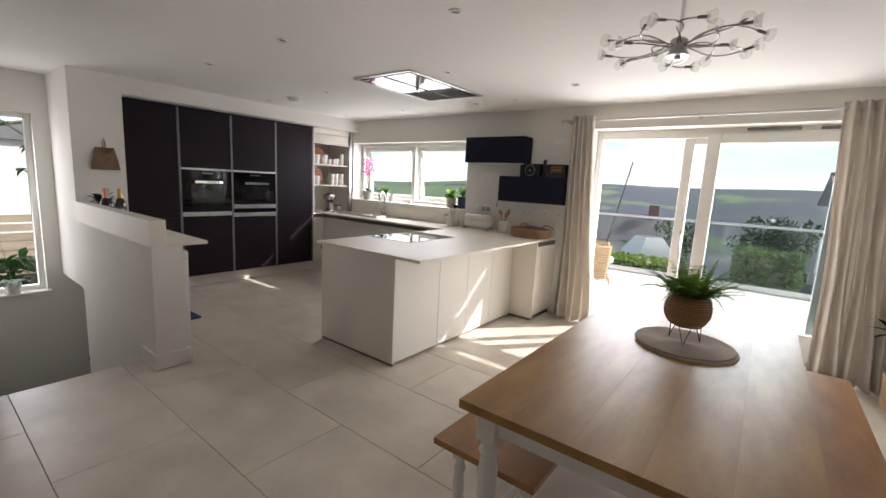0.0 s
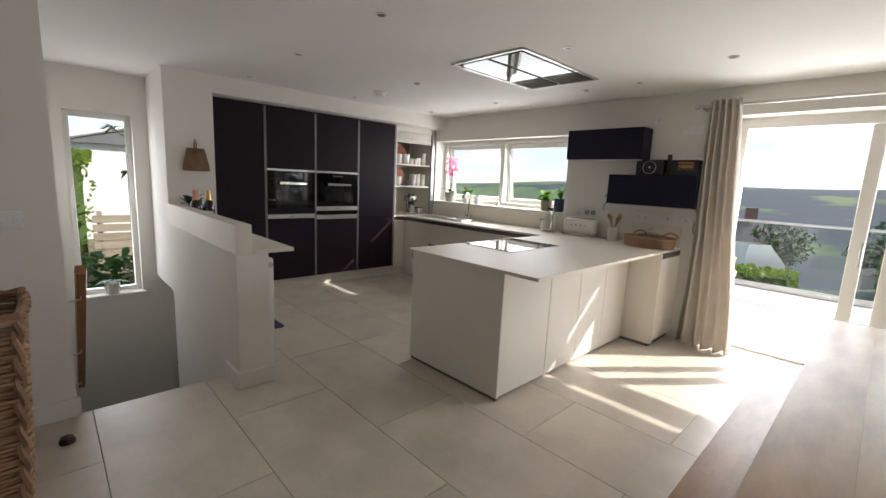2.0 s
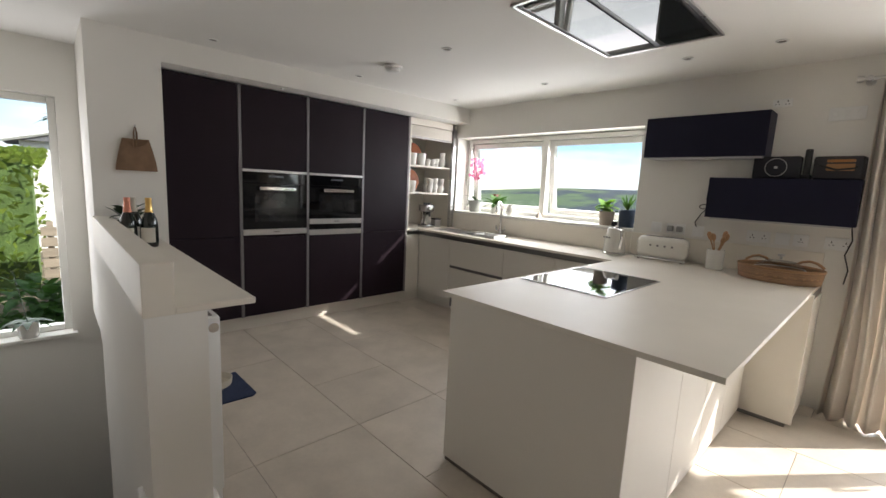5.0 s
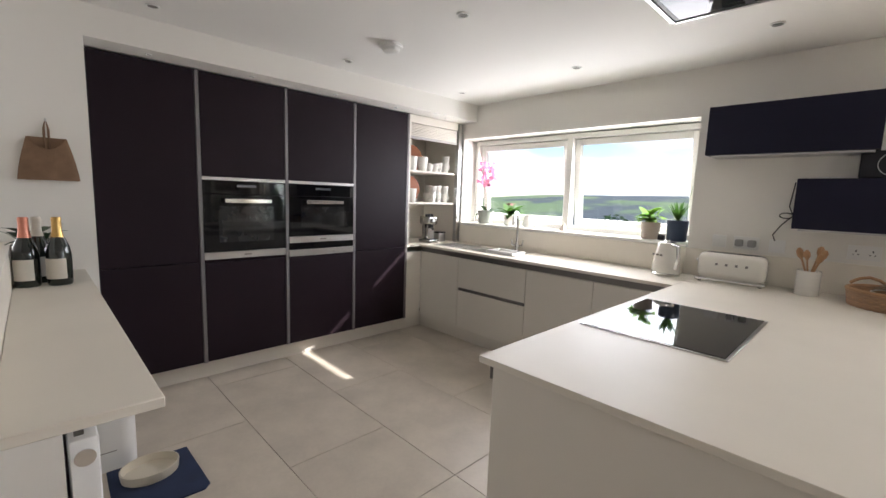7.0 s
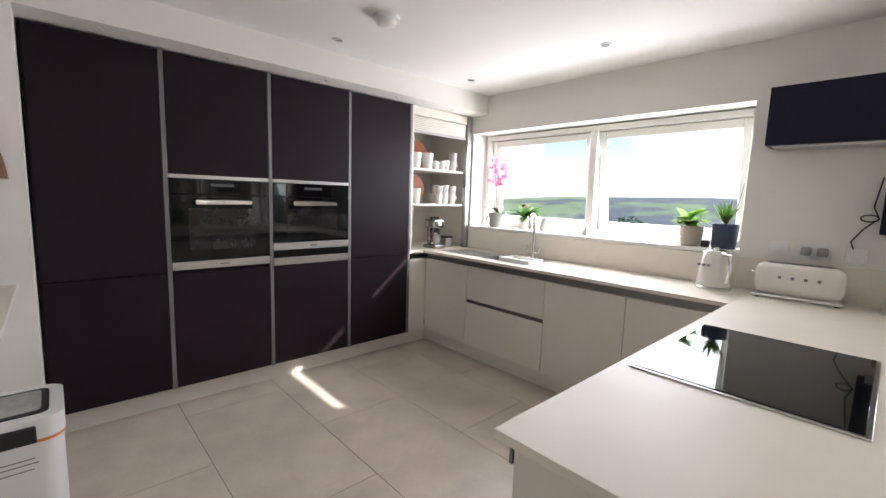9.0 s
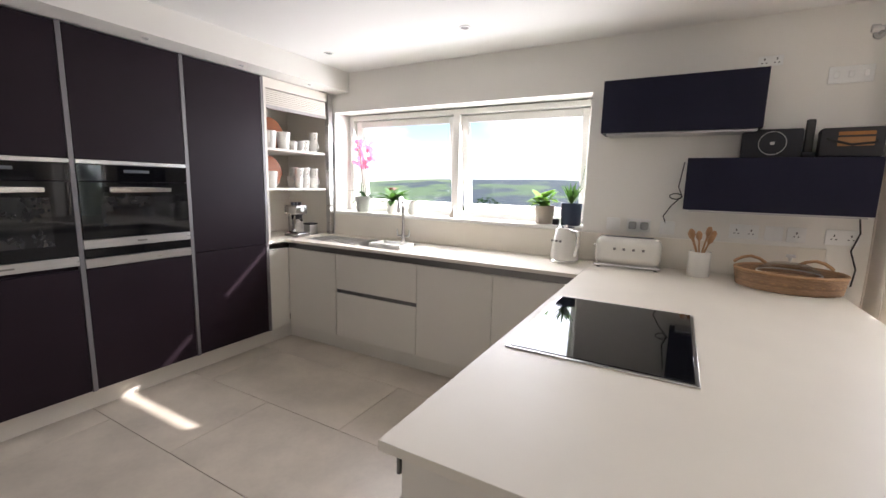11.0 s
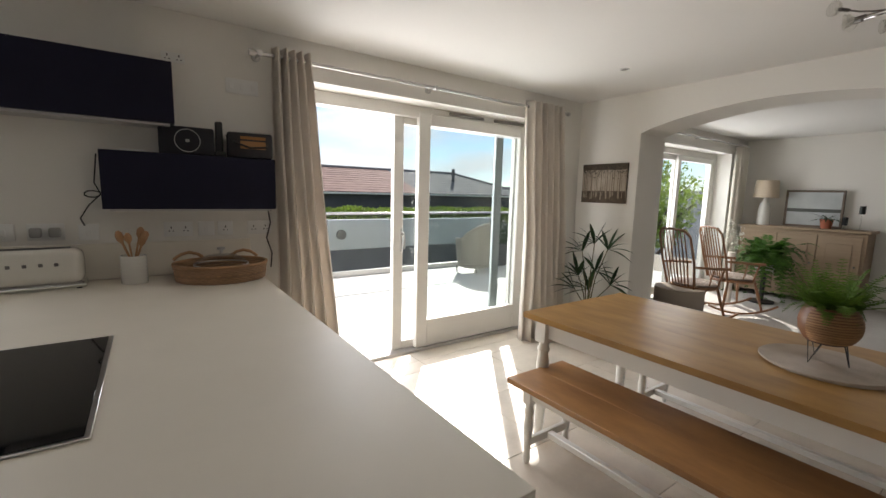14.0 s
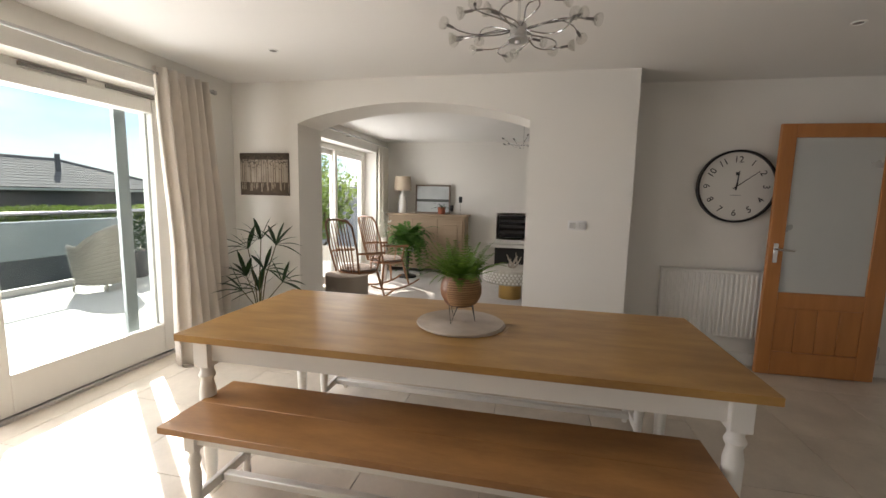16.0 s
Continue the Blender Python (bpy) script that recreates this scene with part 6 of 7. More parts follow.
for y, h, lab in ((3.92, 0.17, "short black candle on a glass holder"), (3.76, 0.33, "tall black candle on a glass holder")):
    cd = thing("candle_holder", lab, "candle", (6.05, y, 1.085), 0, "candle holders")
    part("holder", lathe(bmesh.new(), [(0, 0), (0.045, 0), (0.04, 0.008), (0.008, 0.015), (0.008, h - 0.12), (0.03, h - 0.11), (0, h - 0.11)], 16), BULB, cd)
    part("candle", lathe(bmesh.new(), [(0, h - 0.11), (0.032, h - 0.11), (0.032, h), (0, h)], 16), BLACK, cd)
rp = thing("potted_plant", "small green plant in a red terracotta pot", "plant", (6.0, 4.10, 1.085))
part("pot", pot(bmesh.new(), 0.055, 0.075, 0.13), TERRA, rp)
bm = bmesh.new()
rv = random.Random(6)
for k in range(24):
    a = rv.uniform(0, 6.28)
    blade(bm, (0, 0, 0.12), (math.cos(a), math.sin(a), 0), rv.uniform(0.05, 0.2), rv.uniform(0.1, 0.25), 0.02, 0.1, 4)
part("leaves", bm, LEAF_DARK, rp)
fl = thing("floor_fern", "large arching green fern on a dark plant stand", "plant", (5.35, 4.55, 0.0))
bm = tube(bmesh.new(), [(0, 0, 0.004), (0, 0, 0.45)], 0.03, 10)
lathe(bm, [(0, 0.004), (0.16, 0.004), (0.16, 0.03), (0, 0.03)], 20)
part("stand", bm, BLACK, fl)
part("pot", pot(bmesh.new(), 0.10, 0.14, 0.2, (0, 0, 0.45)), CERAMIC_GREY, fl)
bm = bmesh.new()
for k in range(90):
    a = 2 * math.pi * k / 90
    frond(bm, (0.05 * math.cos(a), 0.05 * math.sin(a), 0.63), a, rv.uniform(0.15, 0.6), rv.uniform(0.3, 0.75), rv.uniform(0.3, 1.15), 16, 0.14, rv)
part("foliage", bm, LEAF, fl)
vs = thing("flower_vase", "tall vase of white blossom", "vase", (4.92, 4.82, 0.0))
part("stand", tube(bmesh.new(), [(0, 0, 0.004), (0, 0, 0.72)], 0.05, 12), CERAMIC, vs)
bm = bmesh.new()
leaf_cloud(bm, (0, 0, 0.98), (0.13, 0.13, 0.24), 260, 0.018, rv, 0.0)
part("blossom", bm, surface("white_blossom", (0.66, 0.66, 0.58), 0.7, island=0.3), vs)
fpl = thing("wall_fire", "black inset fire with a log recess below a white ledge", "fireplace", (6.30, 2.84, 0.0))
part("fire_surround", frame_rect(bmesh.new(), -0.36, 0.27, 0.63, 1.14, -0.03, 0.0, 0.05), BLACK, fpl, rz=90)
part("firebox", box((-0.02, -0.31, 0.68), (-0.004, 0.22, 1.09)), BLACK_GLASS, fpl)
for z in (0.76, 0.86, 0.96):
    part("slat", box((-0.028, -0.30, z), (-0.022, 0.21, z + 0.05)), BLACK, fpl)
part("ledge", box((-0.16, -0.45, 0.50), (0.0, 0.40, 0.56), 0.004), WHITE_PAINT, fpl)
part("log_recess", box((-0.012, -0.28, 0.12), (-0.002, 0.28, 0.48)), BLACK, fpl)
ct = thing("coffee_table", "round white textured drum table on a brass base", "table", (4.35, 2.72, 0.0))
part("drum", lathe(bmesh.new(), [(0, 0.24), (0.36, 0.24), (0.38, 0.26), (0.38, 0.40), (0.36, 0.43), (0, 0.43)], 40), surface("textured_cream", (0.55, 0.52, 0.45), 0.8, var=0.1, scale=20, fine=60, bump=0.3), ct)
bm = bmesh.new()
for j in range(4):
    for i in range(44):
        a = 2 * math.pi * (i + 0.5 * (j % 2)) / 44
        lathe(bm, [(0.019, 0.0), (0.013, 0.011), (0, 0.014)], 6, (0, 0, 0))
        vv = list(bm.verts)[-13:]
        bmesh.ops.transform(bm, matrix=Matrix.Translation((0.379 * math.cos(a), 0.379 * math.sin(a), 0.275 + 0.037 * j)) @ Vector((math.cos(a), math.sin(a), 0)).to_track_quat("Z", "Y").to_matrix().to_4x4(), verts=vv)
part("studs", bm, WHITE_PAINT, ct)
part("base", lathe(bmesh.new(), [(0, 0.004), (0.16, 0.004), (0.16, 0.24), (0, 0.24)], 32), GOLD, ct)
orn = thing("driftwood_ornament", "pale driftwood ornament on the coffee table", "ornament", (4.35, 2.70, 0.43))
bm = bmesh.new()
for k in range(9):
    a = rv.uniform(0, 6.28)
    tube(bm, [(0.04 * math.cos(a), 0.04 * math.sin(a), 0.012), (0.10 * math.cos(a + 0.5), 0.10 * math.sin(a + 0.5), 0.06), (0.13 * math.cos(a + 0.9), 0.13 * math.sin(a + 0.9), rv.uniform(0.10, 0.22))], [0.016, 0.012, 0.005], 6)
part("branches", bm, CERAMIC_SAND, orn)
pf = thing("pouffe", "round beige upholstered pouffe", "pouffe", (3.28, 4.72, 0.0))
part("cushion", lathe(bmesh.new(), [(0, 0.005), (0.25, 0.005), (0.265, 0.02), (0.265, 0.40), (0.25, 0.42), (0, 0.425)], 36), surface("beige_upholstery", (0.34, 0.29, 0.24), 0.9, var=0.06, fine=250, bump=0.08), pf)
part("top_piping", tube(bmesh.new(), [(0.26 * math.cos(2 * math.pi * i / 36), 0.26 * math.sin(2 * math.pi * i / 36), 0.41) for i in range(37)], 0.008, 6, False), CERAMIC_SAND, pf)

ELM = surface("waxed_elm", (0.34, 0.17, 0.075), 0.4, scale=2.5, fine=30, stretch=(1, 1, 6), col2=(0.22, 0.10, 0.045), coat=0.2)


def rocking_chair(x, y, rz):
    c = thing("rocking_chair", "wooden spindle-back rocking chair with a dark fleece seat pad", "chair", (x, y, 0.005), rz, "rocking chairs")
    part("seat", lathe(bmesh.new(), [(0, 0.40), (0.25, 0.40), (0.262, 0.415), (0.25, 0.435), (0, 0.43)], 28, (0, 0, 0), 1.0, 0.95), ELM, c)
    part("seat_pad", lathe(bmesh.new(), [(0, 0.436), (0.23, 0.436), (0.245, 0.455), (0.21, 0.48), (0, 0.485)], 24), surface("fleece", (0.10, 0.07, 0.055), 0.98, var=0.5, scale=40, fine=150, bump=0.4, col2=(0.5, 0.42, 0.36)), c)
    for sy in (-1, 1):
        pts = [(-0.42 + 0.88 * i / 12, sy * 0.23, 0.015 + 0.10 * (2 * i / 12 - 1) ** 2) for i in range(13)]
        part("rocker", tube(bmesh.new(), pts, 0.014, 8), ELM, c)
        for sx, tx in ((-0.16, -0.24), (0.18, 0.26)):
            part("leg", tube(bmesh.new(), [(sx, sy * 0.16, 0.41), ((sx + tx) / 2, sy * 0.19, 0.24), (tx, sy * 0.23, 0.05)], [0.013, 0.019, 0.012], 8), ELM, c)
        part("back_post", tube(bmesh.new(), [(-0.20, sy * 0.20, 0.42), (-0.27, sy * 0.235, 0.72), (-0.35, sy * 0.225, 1.02)], [0.015, 0.014, 0.012], 8), ELM, c)
        part("arm", tube(bmesh.new(), [(-0.26, sy * 0.235, 0.68), (-0.05, sy * 0.29, 0.67), (0.20, sy * 0.27, 0.655)], [0.013, 0.016, 0.018], 8), ELM, c)
        part("arm_post", tube(bmesh.new(), [(0.12, sy * 0.21, 0.42), (0.14, sy * 0.265, 0.66)], 0.011, 8), ELM, c)
        part("arm_spindle", tube(bmesh.new(), [(-0.02, sy * 0.22, 0.42), (-0.02, sy * 0.28, 0.67)], 0.008, 6), ELM, c)
    part("top_rail", tube(bmesh.new(), [(-0.35, -0.225, 1.02), (-0.375, -0.17, 1.085), (-0.385, 0.0, 1.10), (-0.375, 0.17, 1.085), (-0.35, 0.225, 1.02)], 0.015, 8), ELM, c)
    for k in range(7):
        yy = -0.15 + 0.05 * k
        part("spindle", tube(bmesh.new(), [(-0.215, yy * 0.9, 0.42), (-0.295, yy * 1.05, 0.75), (-0.38, yy * 1.05, 1.09)], [0.007, 0.009, 0.006], 6), ELM, c)
    return c


rocking_chair(3.50, 4.66, -20)
rocking_chair(4.42, 4.60, -35)
CURTAIN_P = surface("cream_lounge_curtain", (0.62, 0.58, 0.50), 0.95, var=0.04, fine=400, bump=0.05)


def lounge_curtain(x0, x1, folds, mat, label):
    c = thing("curtain", label, "curtain", ((x0 + x1) / 2, 5.17, 0.0), 0, "lounge curtains")
    bm = bmesh.new()
    n = folds * 12
    prev = None
    for z in (0.01, 0.8, 1.6, 2.27):
        row = [bm.verts.new((-(x1 - x0) / 2 + (x1 - x0) * i / n, 0.045 * math.sin(2 * math.pi * folds * i / n), z)) for i in range(n + 1)]
        if prev:
            for i in range(n):
                bm.faces.new((prev[i], prev[i + 1], row[i + 1], row[i]))
        prev = row
    o = part("cloth", bm, mat, c)
    o.modifiers.new("thickness", "SOLIDIFY").thickness = 0.004


lounge_curtain(5.66, 5.98, 4, CURTAIN_P, "cream curtain beside the lounge door")
lounge_curtain(3.05, 3.42, 4, CURTAIN, "oatmeal curtain beside the lounge door near the arch")
lp = thing("curtain_pole", "dark steel curtain pole above the lounge door", "curtain pole", (4.5, 5.17, 2.29))
part("pole", tube(bmesh.new(), [(-1.6, 0, 0), (1.55, 0, 0)], 0.012, 10), STEEL, lp)
for x in (-1.5, 0.0, 1.5):
    part("bracket", tube(bmesh.new(), [(x, 0, 0), (x, 0.11, 0)], 0.009, 8), STEEL, lp)
c2 = thing("chandelier", "small chrome branching ceiling light in the lounge", "chandelier", (4.35, 2.62, 0.0))
part("stem", tube(bmesh.new(), [(0, 0, H), (0, 0, 2.12)], 0.006, 8), CHROME, c2)
part("ceiling_rose", lathe(bmesh.new(), [(0, H), (0.05, H), (0.045, H - 0.02), (0, H - 0.025)], 20), CHROME, c2)
for k in range(10):
    a = 2 * math.pi * k / 10
    arm = part("arm", tube(bmesh.new(), [(0, 0, 2.13), (0.12 * math.cos(a), 0.12 * math.sin(a), 2.10 + 0.03 * (k % 2)), (0.27 * math.cos(a + 0.2), 0.27 * math.sin(a + 0.2), 2.12 + 0.05 * (k % 3))], 0.004, 6), CHROME, c2)
    part("lamp_holder", tube(bmesh.new(), [(0.27 * math.cos(a + 0.2), 0.27 * math.sin(a + 0.2), 2.12 + 0.05 * (k % 3)), (0.30 * math.cos(a + 0.2), 0.30 * math.sin(a + 0.2), 2.13 + 0.05 * (k % 3))], 0.009, 8), CHANNEL, arm)

# ---- ground and distance ----


def ground_z(x, y):
    r = math.hypot(x, y)
    az = math.atan2(x, y)
    north = 1 / (1 + math.exp(-(az + 0.62) * 7))
    ridge = -4 + 17.5 * north + 1.2 * math.sin(az * 9) + 0.7 * math.sin(az * 21 + 1)
    near = -1.35 - 0.6 * max(0.0, -x) / (1 + max(0.0, -x)) if r < 30 else -1.95
    if r < 24:
        return near - 0.9 * max(0, (r - 16)) / 8
    if r < 60:
        return near - 0.9 - 7.5 * (r - 24) / 36
    if r < 160:
        s = (r - 60) / 100
        return near - 8.4 - 14.5 * s * (2 - s)
    if r < 640:
        s = (r - 160) / 480
        low = near - 22.9
        return low + (ridge - low) * s * s * (3 - 2 * s)
    return ridge - (r - 640) * 0.02


bm = bmesh.new()
radii = [6.8 + 0.0 * i for i in range(1)] + [8.5, 10, 12, 14, 17, 20, 24, 30, 38, 48, 60, 75, 95, 120, 150, 190, 240, 300, 360, 420, 480, 540, 590, 640, 700, 900, 1300, 2500]
NA = 144
rings = []
for r in radii:
    rings.append([bm.verts.new((r * math.sin(2 * math.pi * k / NA), r * math.cos(2 * math.pi * k / NA) + 2.0, ground_z(r * math.sin(2 * math.pi * k / NA), r * math.cos(2 * math.pi * k / NA)))) for k in range(NA)])
mid = bm.verts.new((0, 2.0, -3.0))
for k in range(NA):
    bm.faces.new((mid, rings[0][k], rings[0][(k + 1) % NA]))
for a, b in zip(rings, rings[1:]):
    for k in range(NA):
        bm.faces.new((a[k], a[(k + 1) % NA], b[(k + 1) % NA], b[k]))
for v in bm.verts:
    if math.hypot(v.co.x, v.co.y - 2) < 9:
        v.co.z = -3.0
land = bpy.data.materials.new("fields_and_hazed_woods")
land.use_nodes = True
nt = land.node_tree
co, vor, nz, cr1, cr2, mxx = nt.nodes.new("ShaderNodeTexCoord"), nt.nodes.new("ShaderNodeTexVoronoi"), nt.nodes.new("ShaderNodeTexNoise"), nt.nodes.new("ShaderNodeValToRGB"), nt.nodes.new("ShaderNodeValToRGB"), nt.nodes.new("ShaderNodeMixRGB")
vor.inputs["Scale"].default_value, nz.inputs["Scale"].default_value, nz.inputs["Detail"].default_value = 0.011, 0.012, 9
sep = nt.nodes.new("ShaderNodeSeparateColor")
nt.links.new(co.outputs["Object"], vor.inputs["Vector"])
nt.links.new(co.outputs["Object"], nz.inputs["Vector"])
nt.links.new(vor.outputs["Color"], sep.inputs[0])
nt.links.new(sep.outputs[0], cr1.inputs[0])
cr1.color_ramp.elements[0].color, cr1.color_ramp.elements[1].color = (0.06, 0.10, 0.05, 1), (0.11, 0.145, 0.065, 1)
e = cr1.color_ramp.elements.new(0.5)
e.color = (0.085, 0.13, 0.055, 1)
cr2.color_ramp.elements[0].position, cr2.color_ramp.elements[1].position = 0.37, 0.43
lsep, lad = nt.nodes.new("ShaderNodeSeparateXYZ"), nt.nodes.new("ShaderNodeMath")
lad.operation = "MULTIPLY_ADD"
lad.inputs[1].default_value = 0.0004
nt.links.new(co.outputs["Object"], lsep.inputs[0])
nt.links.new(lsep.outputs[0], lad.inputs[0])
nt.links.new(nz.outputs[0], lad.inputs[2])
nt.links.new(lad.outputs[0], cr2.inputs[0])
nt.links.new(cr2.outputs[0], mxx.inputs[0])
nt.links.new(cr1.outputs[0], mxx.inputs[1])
# Distance haze is put into the bluish colour of the woods.
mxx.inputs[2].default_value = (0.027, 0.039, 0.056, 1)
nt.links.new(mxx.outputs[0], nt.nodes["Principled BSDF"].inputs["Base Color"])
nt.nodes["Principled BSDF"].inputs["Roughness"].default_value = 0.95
built("ground", bm, land, "green fields and haze-blue dark woods running to the hills", "ground")

# ---- deck rail and furniture ----
rail = thing("glass_balustrade", "glass balustrade with a slim steel handrail round the deck", "balustrade", (1.6, 9.25, -0.05))
part("handrail", tube(bmesh.new(), [(-6.5, 0, 1.10), (6.9, 0, 1.10)], 0.024, 10), STEEL, rail)
part("base_channel", box((-6.5, -0.035, 0.0), (6.9, 0.035, 0.09), 0.004), STEEL, rail, "grey aluminium base channel")
xs = [-6.45 + 1.66 * k for k in range(9)]
for a, b in zip(xs, xs[1:]):
    g = part("glass_panel", box((a + 0.006, -0.006, 0.09), (b - 0.006, 0.006, 1.085)), RAIL_GLASS, rail)
    g.visible_shadow = False

RATTAN_W = surface("weathered_rattan", (0.36, 0.335, 0.29), 0.8, var=0.12, scale=12, fine=120, bump=0.15, island=0.3)


def deck_chair(x, y, rz, label, mat):
    c = thing("rattan_armchair", label, "chair", (x, y, -0.05), rz, "deck chairs")
    bm = bmesh.new()
    n = 28
    prev = None
    for j in range(9):
        v = j / 8
        row = []
        for k in range(n + 1):
            a = math.radians(-130 + 260 * k / n)
            top = 0.66 + 0.30 * max(0.0, math.cos(a)) ** 0.8
            r = 0.30 + 0.07 * v
            row.append(bm.verts.new((-r * math.cos(a), r * math.sin(a), 0.10 + (top - 0.10) * v + 0.006 * (-1) ** k)))
        if prev:
            for k in range(n):
                bm.faces.new((prev[k], prev[k + 1], row[k + 1], row[k]))
        prev = row
    o = part("shell", bm, mat, c)
    o.modifiers.new("thickness", "SOLIDIFY").thickness = 0.03
    bm = bmesh.new()
    for j in range(14):
        v = (j + 0.5) / 14
        tube(bm, [(-(0.318 + 0.07 * v) * math.cos(a), (0.318 + 0.07 * v) * math.sin(a), 0.10 + (0.66 + 0.30 * max(0.0, math.cos(a)) ** 0.8 - 0.10) * v) for a in [math.radians(-128 + 256 * k / 40) for k in range(41)]], 0.009, 5)
    part("weave", bm, mat, c)
    part("seat", lathe(bmesh.new(), [(0, 0.36), (0.30, 0.36), (0.31, 0.42), (0.28, 0.45), (0, 0.45)], 28), surface("pale_cushion", (0.58, 0.55, 0.50), 0.9, var=0.05), c)
    for sx in (-0.24, 0.24):
        for sy in (-0.2, 0.2):
            part("leg", tube(bmesh.new(), [(sx, sy, 0.12), (sx * 1.05, sy * 1.05, 0.0)], 0.016, 8), mat, c)


deck_chair(3.32, 8.62, 100, "weathered pale rattan armchair on the deck", RATTAN_W)
deck_chair(4.6, 7.6, 160, "weathered pale rattan armchair beside the deck rail", RATTAN_W)
deck_chair(-1.58, 7.78, 20, "honey rattan armchair on the sunny deck", surface("sunny_rattan", (0.48, 0.36, 0.22), 0.8, var=0.1, fine=120, bump=0.15, island=0.3))
pt = thing("deck_planter", "dark planter of leafy white flowers on the deck", "planter", (4.25, 8.98, -0.05))
part("planter", box((-0.4, -0.17, 0), (0.4, 0.17, 0.45), 0.02), surface("dark_planter", (0.05, 0.055, 0.06), 0.6), pt)
rv = random.Random(44)
bm = bmesh.new()
leaf_cloud(bm, (0, 0, 0.62), (0.44, 0.2, 0.34), 900, 0.045, rv, 0.3)
part("foliage", bm, LEAF_DARK, pt)
bm = bmesh.new()
leaf_cloud(bm, (-0.1, 0, 0.9), (0.3, 0.2, 0.2), 110, 0.025, rv, 0.85)
part("blossom", bm, surface("white_petals", (0.7, 0.7, 0.66), 0.7), pt)

# ---- neighbour's bungalow, hedge and drive ----
SLATE = surface("grey_roof_tile", (0.17, 0.165, 0.17), 0.85, spec=0.15, var=0.12, scale=2, fine=20, bump=0.05, per_object=0.12)
RED_TILE = surface("red_brown_roof_tile", (0.24, 0.145, 0.125), 0.85, spec=0.15, var=0.12, scale=2, fine=20, bump=0.05, per_object=0.12)
CLAD = surface("dark_grey_cladding", (0.075, 0.08, 0.09), 0.7, var=0.08, scale=3, fine=30, bump=0.03)
house = thing("bungalow", "dark-clad bungalow with a low hipped tiled roof", "house", (10.0, 22.0, -2.5))
part("wall", box((-7.0, -2.0, 0.0), (5.6, 4.0, 3.85)), CLAD, house)
for k in range(14):
    part("cladding_board", box((-7.02, -2.03, 0.2 + 0.26 * k), (5.62, -2.005, 0.44 + 0.26 * k)), CLAD, house)
part("gutter", tube(bmesh.new(), [(-7.5, -2.55, 3.86), (6.2, -2.55, 3.86)], 0.06, 8), WHITE_PLASTIC, house)
part("downpipe", tube(bmesh.new(), [(-6.9, -2.5, 3.85), (-6.9, -2.15, 3.6), (-6.9, -2.12, 0.0)], 0.045, 8), WHITE_PLASTIC, house)
e0, e1, ry = (-7.6, 6.3), 3.86, 1.0
bm = bmesh.new()
pts = {"a": (-7.6, -2.6, 3.86), "b": (6.3, -2.6, 3.86), "c": (6.3, 4.6, 3.86), "d": (-7.6, 4.6, 3.86), "r0": (-7.6, 1.0, 5.05), "r1": (3.2, 1.0, 5.05)}
vv = {k: bm.verts.new(p) for k, p in pts.items()}
for f in (("a", "b", "r1", "r0"), ("b", "c", "r1"), ("c", "d", "r0", "r1"), ("d", "a", "r0"), ("a", "d", "c", "b")):
    bm.faces.new([vv[q] for q in f])
roof = part("roof", bm, SLATE, house)
slope = math.atan2(5.05 - 3.86, 3.6)
for k in range(11):
    s = k / 11
    y0, z0 = -2.62 + 3.6 * s, 3.87 + 1.19 * s
    x1 = 6.3 - 3.1 * s
    for xa, xb, mt in ((-7.6, -1.2, RED_TILE), (-1.2, x1, SLATE)):
        bm = box((xa, 0, 0), (xb, 0.35, 0.035))
        row = part("tile_course", bm, mt, roof)
        row.matrix_basis = pose(0, y0, z0 + 0.02, math.degrees(slope) - 2)
part("ridge_cap", tube(bmesh.new(), [(-7.6, 1.0, 5.10), (3.2, 1.0, 5.10)], 0.10, 8), SLATE, roof)
part("hip_cap", tube(bmesh.new(), [(3.2, 1.0, 5.10), (6.3, -2.6, 3.92)], 0.09, 8), SLATE, roof)
for x, h in ((-0.2, 0.45), (2.1, 0.75)):
    part("flue", tube(bmesh.new(), [(x, -0.6, 4.4), (x, -0.6, 4.9 + h * 0.5)], 0.09, 8), SLATE, roof)
for k in range(3):
    w = part("window", box((-5.4 + 4.0 * k, -2.06, 1.9), (-4.0 + 4.0 * k, -1.99, 3.1), 0.01), WHITE_PLASTIC, house)
    part("pane", box((-5.3 + 4.0 * k, -2.075, 2.0), (-4.1 + 4.0 * k, -2.062, 3.0)), BLACK_GLASS, w)


# Solid core; the shade between the leaves is put into its darker green.
HEDGE_CORE = surface("shaded_hedge_core", (0.10, 0.16, 0.035), 0.8, var=0.3, scale=6, fine=40, bump=0.3)


